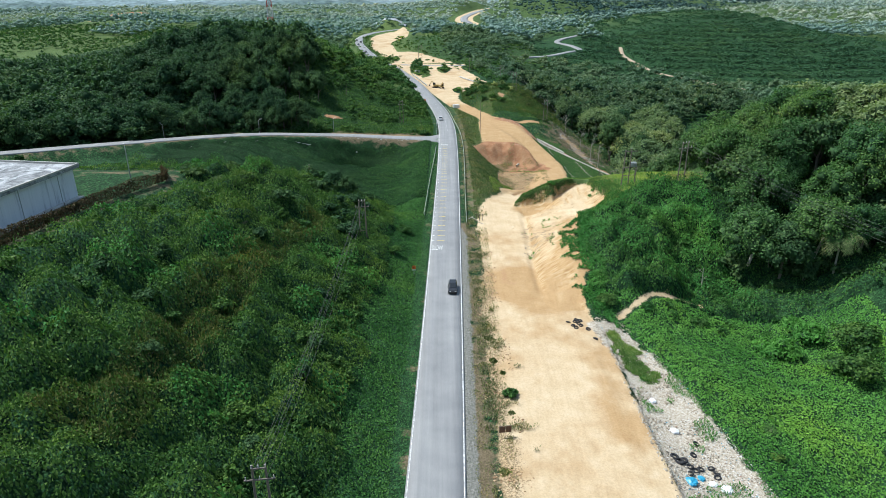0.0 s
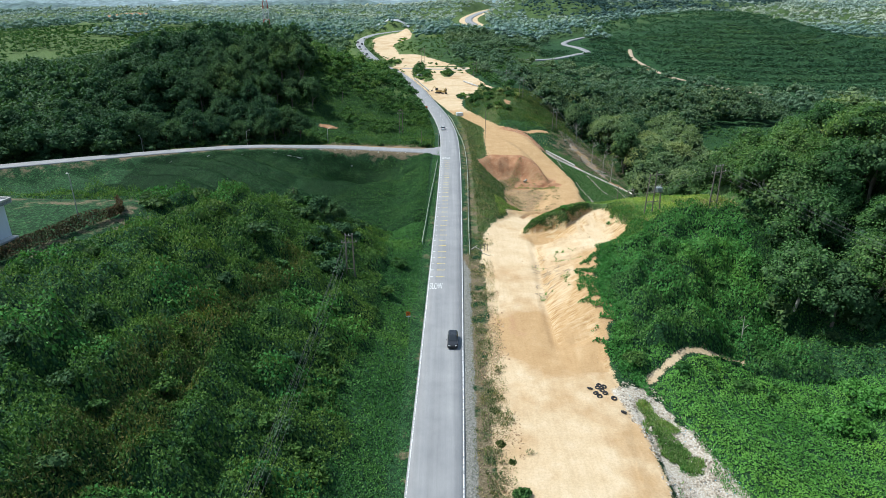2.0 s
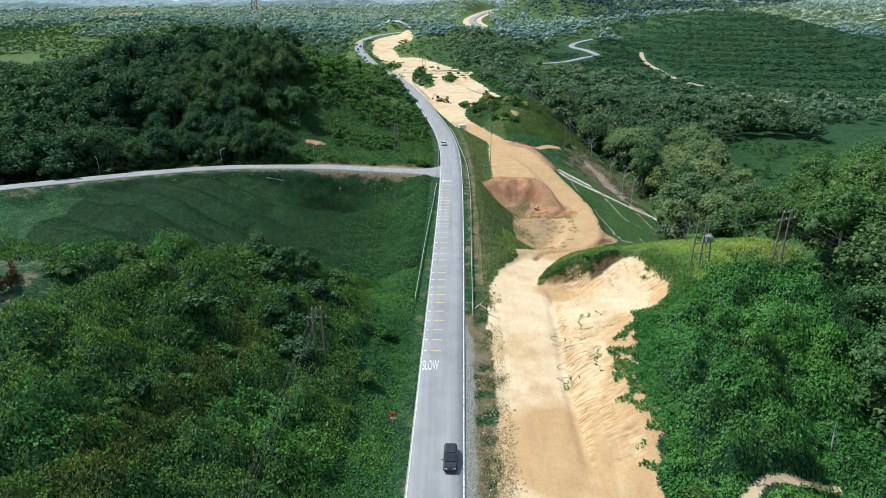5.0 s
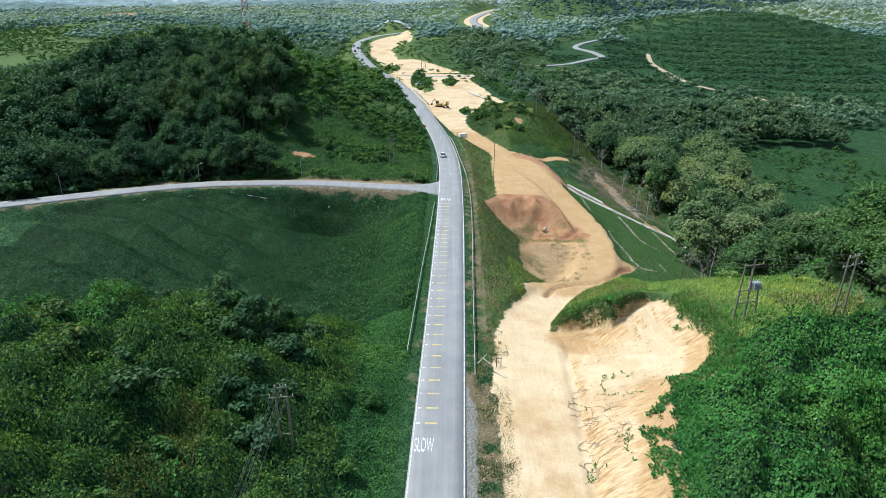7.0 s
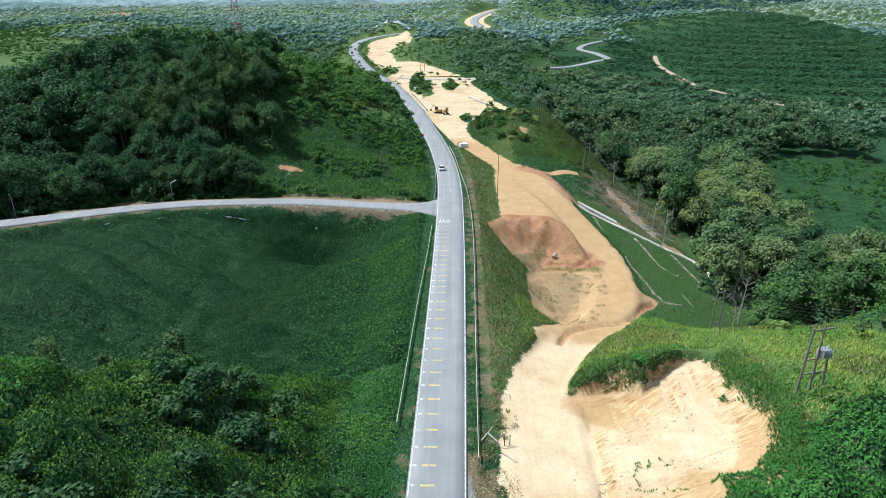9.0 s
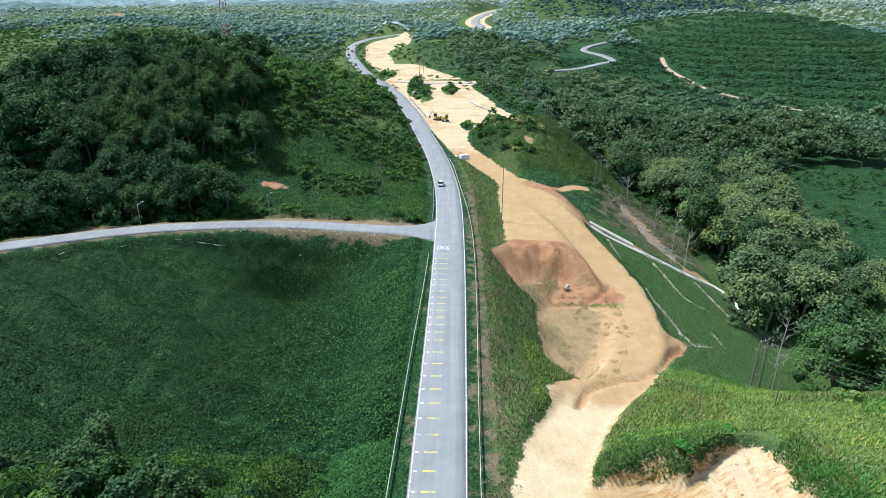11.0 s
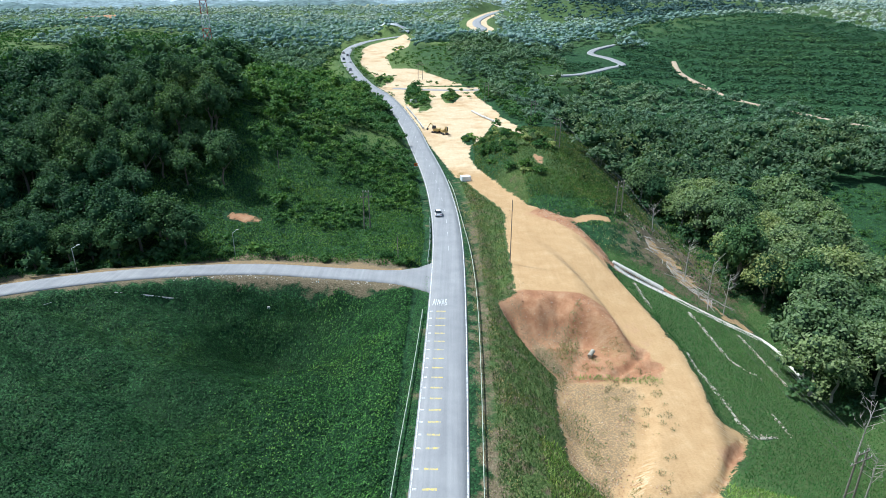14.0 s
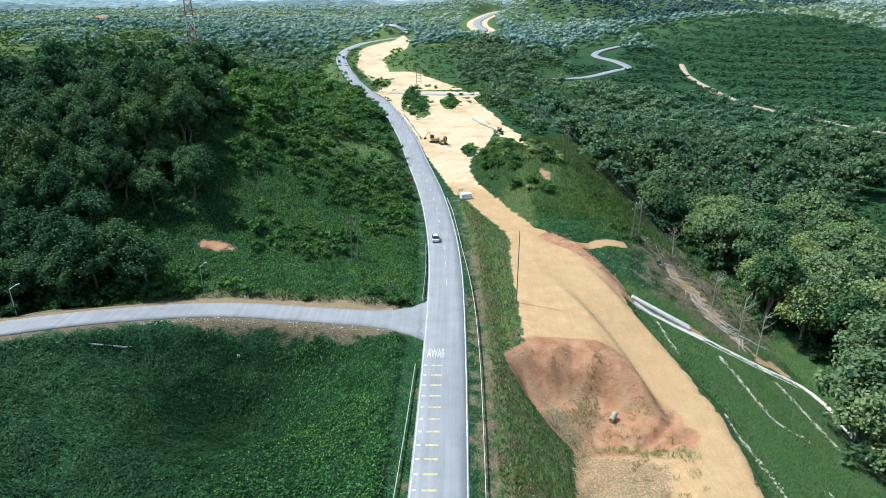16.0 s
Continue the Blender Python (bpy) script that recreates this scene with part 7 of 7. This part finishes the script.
# dark scrub trees at the brow of the slope, and others in the shrubs
brow = [(-27, 148), (-31, 152), (-24, 152), (-35, 154), (-29, 157), (-41, 153), (-46, 158), (-52, 155), (-57, 160), (-22, 145), (-33, 146), (-49, 150), (-62, 156), (-66, 161), (-38, 160), (-44, 148)]
for x, y in [q for q in brow if q[0] > -45]:
    bush_thing(x, y, rng.uniform(2.4, 3.8), rng.uniform(4.4, 7.2) * (1.0 if x > -36 else 0.75), TREE_LEAF if rng.random() < 0.7 else SHRUB, "dark tangled scrub tree at the brow of the slope", 7, 130, 0.4, "scrub_tree")
bx, by = strewn(-52, -17, 127, 158, 5.2, lambda X, Y: (vnoise(X, Y, 9, 427) > 0.38) & (inside(X, Y, YARD) < -4))
for x, y in zip(bx, by):
    bush_thing(x, y, rng.uniform(1.8, 3.0), rng.uniform(2.6, 4.6) * (1.0 if x > -37 else 0.6), TREE_LEAF, "dark tangled scrub tree at the brow of the slope", 7, 85, 0.5, "scrub_tree")
bx, by = strewn(-100, -12, 44, 130, 9.5, lambda X, Y: (vnoise(X, Y, 22, 421) > 0.5) & (inside(X, Y, YARD) < -4))
for x, y in zip(bx, by):
    bush_thing(x, y, rng.uniform(0.9, 2.3), rng.uniform(1.4, 3.4), SHRUB if rng.random() < 0.7 else TREE_LEAF, "dark green bush among the shrubs of the slope", 5, 90, 0.36)
bx, by = strewn(30, 66, 104, 150, 8.0, lambda X, Y: (vnoise(X, Y, 14, 423) > 0.45) & (inside(X, Y, LOT) < -7) & (inside(X, Y, CUT) < -3))
for x, y in zip(bx, by):
    bush_thing(x, y, rng.uniform(0.8, 1.7), rng.uniform(1.2, 2.2), MID_CREEPER if y < 130 else CREEPER, "green bush on the side of the mound", 5, 80, 0.34)
bx, by = strewn(70, 104, 88, 128, 5.0, lambda X, Y: (Y > 128 - 0.95 * (X - 62)) & (np.hypot(X - 79, Y - 112) > 6))
for x, y in zip(bx, by):
    bush_thing(x, y, rng.uniform(2.6, 4.0), rng.uniform(5.0, 9.0), TREE_LEAF, "dark green scrub tree at the edge of the hollow", 8, 90, 0.45, "scrub_tree")
for x, y, top in ((-34.8, 158.5, 13.0), (-51.6, 157.6, 12.2)):
    z = float(ground_z(x, y)) - 0.2
    h = top - z
    root = thing("dead_tree", "dead tree trunk wrapped in dark creepers", "tree", "", pose(x, y, z))
    bm = bmesh.new()
    rod(bm, (0, 0, -0.5), (0.2, 0, h), 0.3, 0.12, 7)
    part("trunk", bm, BARK, root)
    n = 1300
    a, u = rng.uniform(0, 6.283, n), rng.uniform(0, 1, n)
    r = 1.15 * (1.25 - 0.45 * u) + rng.normal(0, 0.12, n)
    ob = leaves("creepers", np.stack([r * np.cos(a), r * np.sin(a), u * h], 1), 0.42, 0.32, TREE_LEAF, (-60, 30))
    ob.parent = root
    ob["kind"] = "stuff"

# ---- palms, bare trees, felled logs ----
def palm(x, y, h, frond, n, label, mat=LUSH_LEAF):
    z = float(ground_z(x, y)) - 0.2
    root = thing("palm", label, "palm tree", "", pose(x, y, z, 0, 4, rng.uniform(0, 360)))
    bm = bmesh.new()
    for k in range(6):
        rod(bm, (0, 0, -0.4 + h * k / 6), (0, 0, h * (k + 1) / 6), 0.24 - 0.015 * k, 0.21 - 0.015 * k, 8)
    part("trunk", bm, PALE_BARK, root)
    for i in range(n):
        a, up = 2 * math.pi * i / n + rng.uniform(-0.15, 0.15), rng.uniform(0.1, 0.9)
        V = []
        ribs = 12
        for k in range(ribs + 1):
            u = k / ribs
            d, zz = frond * u * (1 - 0.25 * u), h + frond * (up * u - (0.55 + 0.5 * up) * u * u)
            V.append(np.array([d * math.cos(a), d * math.sin(a), zz]))
        P, side_dir = [], np.array([-math.sin(a), math.cos(a), 0])
        quads = []
        for k in range(1, ribs + 1):
            wid = frond * 0.22 * math.sin(math.pi * min(0.95, 0.12 + 0.8 * k / ribs))
            t = V[k] - V[k - 1]
            for e in (-1, 1):
                for sub in (0.0, 0.5):
                    p = V[k - 1] + t * sub
                    q = p + side_dir * e * wid + t * 0.9 - np.array([0, 0, wid * 0.35])
                    b = len(P)
                    P += [p, p + t * 0.2, q + t * 0.06, q]
                    quads.append((b, b + 1, b + 2, b + 3))
        ob = new("frond", quick_mesh("frond", np.array(P), np.array(quads), mat))
        ob.parent = root
    return root


palm(79, 116, 7.8, 6.4, 16, "tall palm with drooping pale green fronds", PALE_LEAF)
palm(46.3, 72.5, 0.6, 1.9, 11, "low young palm among the creepers")
palm(119.7, 292, 1.5, 3.6, 12, "low oil palm in the valley clearing")
palm(103, 250, 1.5, 3.6, 12, "low oil palm in the valley clearing")


def bare_tree(x, y, h, label, lean=0.0, forks=7):
    z = at_z(x, y)
    root = thing("bare_tree", label, "tree", "", pose(x, y, z, 0, lean, rng.uniform(0, 360)))
    bm = bmesh.new()
    rod(bm, (0, 0, -0.4), (0.1, 0, h * 0.55), 0.13, 0.1, 7)
    rod(bm, (0.1, 0, h * 0.55), (0, 0.1, h), 0.1, 0.03, 6)
    part("trunk", bm, PALE_BARK, root)
    for k in range(forks):
        bm = bmesh.new()
        u, a = rng.uniform(0.45, 0.95), rng.uniform(0, 6.283)
        p = Vector((0.05, 0, h * u))
        q = p + Vector((math.cos(a), math.sin(a), rng.uniform(0.5, 1.2))) * h * 0.16
        rod(bm, p, q, 0.05, 0.02, 5)
        for _ in range(3):
            rod(bm, q, q + Vector((rng.uniform(-1, 1), rng.uniform(-1, 1), rng.uniform(0.2, 1))) * h * 0.08, 0.025, 0.01, 4)
        part("branch", bm, PALE_BARK, root)
    return root


bare_tree(53.3, 117, 5.0, "small bleached dead tree beside the footpath", 6, 3)
for x, y, h in ((64, 268, 11), (66.5, 264, 10), (61, 276, 10), (60, 200, 9), (68, 214, 12), (84, 262, 11), (89, 268, 11), (58, 296, 9)):
    bare_tree(x, y, h, "leafless pale grey tree at the wood's edge", rng.uniform(-6, 6), 12)

for k in range(95):
    u = rng.uniform(0, 1)
    x, y = (52 + 13 * u + rng.normal(0, 1.5), 289 - 22 * u + rng.normal(0, 2.4)) if k < 70 else (50 + 14 * u, 296 - 8 * u + rng.normal(0, 2))
    z = at_z(x, y)
    bm = bmesh.new()
    length = rng.uniform(1.5, 6)
    rod(bm, (-length / 2, 0, 0), (length / 2, 0, rng.uniform(-0.1, 0.4)), rng.uniform(0.06, 0.16), 0.04, 7)
    for _ in range(3):
        s = rng.uniform(-0.3, 0.5) * length
        rod(bm, (s, 0, 0), (s + 0.5, rng.uniform(-0.8, 0.8), rng.uniform(0.1, 0.6)), 0.04, 0.015, 5)
    ob = part("log", bm, PALE_BARK)
    ob.matrix_basis = pose(x, y, z + 0.25, rng.uniform(-6, 6), rng.uniform(2, 20), rng.normal(-52, 28))
    tagged(ob, "bleached felled log lying on the cleared slope", "log", "felled logs")

# ---- concrete drains down the embankment ----
def drain(points, width, label, mat=CONCRETE):
    line = spline([(x, y, 0) for x, y in points], 1.6)
    line[:, 2] = bare_z(line[:, 0], line[:, 1]) + 0.3
    root = tagged(ribbon("drain", line, width / 2, 0.0, mat, 0.3, (-1, -0.7, -0.55, 0.55, 0.7, 1)), label, "drain", kind="structure")
    co = np.empty(len(root.data.vertices) * 3, np.float32)
    root.data.vertices.foreach_get("co", co)
    co = co.reshape(-1, 8, 3)
    co[:, 3:5, 2] -= 0.22
    root.data.vertices.foreach_set("co", co.ravel())
    return root


PALE_CONCRETE = plain("pale dry concrete", (0.66, 0.62, 0.53), 0.9, vary=0.3, scale=0.8)
drain([(40.4, 266.3), (47, 264.2), (53.5, 262.0), (60, 259.6), (66, 257.8), (72, 255.8), (74.3, 250), (73.6, 244), (74.8, 238)], 1.7, "pale concrete drain curving down the embankment", PALE_CONCRETE)
DIRTY = plain("dirty concrete", (0.4, 0.37, 0.29), 0.9, vary=0.5, scale=0.9)
for points, width in (([(46, 232), (47.6, 222), (48.9, 212), (51, 212), (54, 213.4)], 0.75), ([(55, 256.2), (56.3, 247), (57.1, 238), (62, 234.5)], 0.7), ([(65.9, 254), (67, 244), (67.7, 235)], 0.7), ([(44.1, 262), (44.4, 250)], 0.6), ([(57.4, 221.2), (57.7, 215.6)], 0.6)):
    line = spline([(x, y, 0) for x, y in points], 0.45)
    root = thing("drain", "broken overgrown concrete drain on the turf slope", "drain")
    k = 0
    while k < len(line) - 3:
        n = int(rng.integers(1, 4))
        bit = line[k:k + n + 1] + rng.normal(0, 0.2, (1, 3))
        bit[:, 2] = bare_z(bit[:, 0], bit[:, 1]) + rng.uniform(0.14, 0.3)
        ribbon("slab", bit, width * rng.uniform(0.18, 0.36), 0.0, DIRTY, 0.2).parent = root
        k += n + int(rng.integers(0, 3))
    X, Y = np.repeat(line[:, 0], 5) + rng.normal(0, 0.3, len(line) * 5), np.repeat(line[:, 1], 5) + rng.normal(0, 0.3, len(line) * 5)
    chunks("drain_rubble", X, Y, 0.05, 0.17, STONE, "pale broken rubble along an overgrown drain", "rubble", 0.6)
drain([(43, 300), (41, 330), (38, 352), (34, 380)], 0.7, "pale concrete drain along the wood's edge")
drain([(-50, 240.5), (-58, 238), (-70, 230), (-90, 214)], 0.6, "low pale kerb drain beside the side road")
for dx in (0, 1.3):
    line = spline([(40.2 + 0.2 * dx, 267.3 + dx * 0.8, 0), (51.5 + 0.2 * dx, 263.6 + dx * 0.8, 0)], 1.0)
    bm = bmesh.new()
    rod(bm, (*line[0, :2], at_z(*line[0, :2]) + 0.55), (*line[-1, :2], at_z(*line[-1, :2]) + 0.6), 0.32, 0.32, 12)
    ob = part("culvert_pipe", bm, PALE_CONCRETE)
    tagged(ob, "pale concrete pipe lying at the head of the drain", "pipe", "culvert pipes")
bm = bmesh.new()
rod(bm, (27.4, 229.0, -5.9), (28.3, 230.4, -5.6), 0.4, 0.4, 18)
tagged(part("culvert_pipe", bm, DIRTY), "short pale concrete culvert pipe in the red earth", "pipe", "culvert pipes")
for k, (x0, y0, x1, y1) in enumerate(((11.5, 441, 17, 424), (14, 433, 22, 412))):
    bm = bmesh.new()
    rod(bm, (x0, y0, 0.5), (x1, y1, 0.5), 0.45, 0.45, 10)
    tagged(part("culvert_pipe", bm, CONCRETE), "long white pipe lying on the sandy lot", "pipe", "culvert pipes")

# ---- timber frame and planks beside the track ----
root = thing("timber_frame", "small broken timber frame standing beside the dirt track", "frame", "", pose(9.3, 152.2, 0, 0, 0, 10))
for a, b in (((-0.8, 0, -0.2), (-0.8, 0, 1.7)), ((0.1, 0.1, -0.2), (0.1, 0.1, 1.8)), ((0.8, 0, -0.2), (0.8, 0, 1.7))):
    bm = bmesh.new()
    rod(bm, a, b, 0.07, 0.06, 6)
    part("post", bm, WOOD, root)
bm = bmesh.new()
rod(bm, (-0.9, 0, 1.5), (0.9, 0, 1.5), 0.06, 0.05, 6)
part("rail", bm, WOOD, root)
for x, y, turn, length in ((7.4, 155, 62, 4.6), (8.2, 153.6, -52, 3.0), (9.6, 150.2, -45, 2.2)):
    bm = bmesh.new()
    box(bm, (length, 0.16, 0.12), bevel=0.02)
    ob = part("plank", bm, PALE_BARK)
    ob.matrix_basis = pose(x, y, float(ground_z(x, y)) + 0.1, 0, 3, turn)
    tagged(ob, "weathered timber plank lying in the dry grass", "plank", "planks")

# ---- washed-out gullies and dead roots on the cut face ----
for k in range(26):
    x, y = rng.uniform(19.3, 26), rng.uniform(128, 146)
    bm = bmesh.new()
    p = Vector((x, y, 0))
    a = rng.uniform(0, 6.283)
    for _ in range(6):
        q = p + Vector((math.cos(a), math.sin(a), 0)) * rng.uniform(0.25, 0.6)
        a += rng.uniform(-1.0, 1.0)
        za, zb = (at_z(v.x, v.y) + 0.05 for v in (p, q))
        rod(bm, (p.x, p.y, za), (q.x, q.y, zb), 0.028, 0.022, 5)
        if rng.random() < 0.6:
            r = q + Vector((rng.uniform(-0.6, 0.6), rng.uniform(-0.6, 0.6), 0))
            rod(bm, (q.x, q.y, zb), (r.x, r.y, at_z(r.x, r.y) + 0.12), 0.022, 0.012, 4)
        p = q
    tagged(part("root", bm, WOOD), "dark dead root trailing over the cut earth", "root", "dead roots")

X, Y = strew(5000, 19, 29, 127, 147, lambda X, Y: (np.abs(fbm(X, Y, 4.5, 477)) < 0.018) & (vnoise(X, Y, 7, 479) > 0.35))
tuft_leaves("cut_vines", X, Y, 0.12, 0.3, 0.2, CREEPER, "thin green vines creeping over the cut earth", "vines")

# ---- the sheeted slope at the far bend ----
bm = bmesh.new()
n = 14
grid = [[None] * (n + 1) for _ in range(n + 1)]
for i in range(n + 1):
    for j in range(n + 1):
        x, y = -92 + 44 * i / n, 858 + 24 * j / n
        top = 15 * math.sin(math.pi * (0.12 + 0.76 * i / n)) ** 1.2
        z = at_z(x, y)
        grid[i][j] = bm.verts.new((x, y, max(z, 11.5) + 0.5 + top * (j / n) * 0.6))
for i in range(n):
    for j in range(n):
        bm.faces.new((grid[i][j], grid[i + 1][j], grid[i + 1][j + 1], grid[i][j + 1]))
tagged(part("sheeted_slope", bm, plain("grey slope sheeting", (0.42, 0.44, 0.45), 0.7, vary=0.3, scale=0.2)), "grey sheeted cut slope above the far bend", "slope", kind="structure")

# creepers that hang over the lip of the cut
X, Y = strew(60000, 22, 43, 98, 166, lambda X, Y: (inside(X, Y, LOT) > -4.5) & (inside(X, Y, LOT) < 0.3 + 5.5 * fbm(X, Y, 5, 471) + 1.6 * fbm(X, Y, 1.6, 473)) & (vnoise(X, Y, 1.7, 495) + 0.35 * sm(0.0, -4.0, inside(X, Y, LOT)) > 0.5) & (X > 23.5) & (Y < 158))
P = np.stack([X, Y, ground_z(X, Y) + rng.uniform(0.02, 0.3, len(X))], 1)
tagged(leaves("hanging_creepers", P, 0.38, 0.28, CREEPER, (0, 55)), "green creepers trailing over the edge of the cut", "creepers", kind="stuff")

# grass that hangs over the upper lip of the cut
X, Y = strew(90000, 14, 46, 138, 170, lambda X, Y: (inside(X, Y, LOT) > -3.5) & (inside(X, Y, LOT) < 0.1 + 1.6 * fbm(X, Y, 2.5, 491)) & (Y > 139 + 0.25 * np.abs(X - 40)) & (to_line(X, Y, TRACK)[0] > 4.5) & (to_line(X, Y, ROAD)[0] > 14) & (np.hypot((X - 38) / 3.5, (Y - 164) / 3) > 1))
P = np.stack([X, Y, ground_z(X, Y) + rng.uniform(-0.02, 0.18, len(X))], 1)
tagged(leaves("lip_grass", P[: len(P) // 2], 0.5, 0.13, GRASS, (5, 65)), "sunlit grass hanging over the lip of the cut", "grass", kind="stuff")
tagged(leaves("lip_weeds", P[len(P) // 2:], 0.42, 0.18, FERN, (5, 60)), "low green weeds along the lip of the cut", "weeds", kind="stuff")

# plastic bags among the tyres
BLUE_BAG, WHITE_BAG = plain("blue plastic", (0.05, 0.32, 0.5), 0.35, vary=0.3), plain("white plastic", (0.75, 0.76, 0.77), 0.4, vary=0.2)
for k, (x, y, r, mat, lab) in enumerate(((30.6, 60.9, 0.75, BLUE_BAG, "crumpled blue plastic bag on the rubbish heap"), (32.4, 62.1, 0.45, BLUE_BAG, "crumpled blue plastic bag on the rubbish heap"), (33.6, 61.2, 0.5, WHITE_BAG, "crumpled white plastic bag on the rubbish heap"),
                                         (34.9, 60.2, 0.7, WHITE_BAG, "crumpled white plastic bag on the rubbish heap"), (32.0, 71.0, 0.6, WHITE_BAG, "crumpled white plastic bag on the rubbish heap"), (30.9, 77.5, 0.55, WHITE_BAG, "crumpled white plastic bag on the rubbish heap"))):
    bm = bmesh.new()
    bmesh.ops.create_icosphere(bm, subdivisions=3, radius=r)
    for v in bm.verts:
        n = noise.noise(v.co * 2.4 / r + Vector((k * 7.1, 0, 0)))
        v.co *= 1 + 0.38 * n
        v.co.z *= 0.45
    ob = part("plastic_bag", bm, mat)
    ob.matrix_basis = pose(x, y, float(ground_z(x, y)) + 0.18 * r, 0, 0, 50 * k)
    tagged(ob, lab, "plastic bag", "plastic bags")

# rusty panel stand at the edge of the bare earth
RUST = plain("rusty brown panel", (0.17, 0.095, 0.06), 0.85, vary=0.4)
root = thing("panel_stand", "low stand with two rusty brown panels on thin legs", "stand", "", pose(8.2, 67.5, float(ground_z(8.2, 67.5)), 0, 0, 8))
for e in (-0.42, 0.42):
    bm = bmesh.new()
    box(bm, (0.74, 0.05, 0.95), (e, 0, 1.25), bevel=0.012)
    part("panel", bm, RUST, root)
for e in (-0.8, 0.0, 0.8):
    bm = bmesh.new()
    rod(bm, (e, 0.05, -0.3), (e, 0.05, 1.75), 0.03, 0.03, 6)
    part("leg", bm, WOOD, root)
for z in (0.75, 1.76):
    bm = bmesh.new()
    box(bm, (1.7, 0.05, 0.06), (0, 0.05, z), bevel=0.01)
    part("rail", bm, WOOD, root)
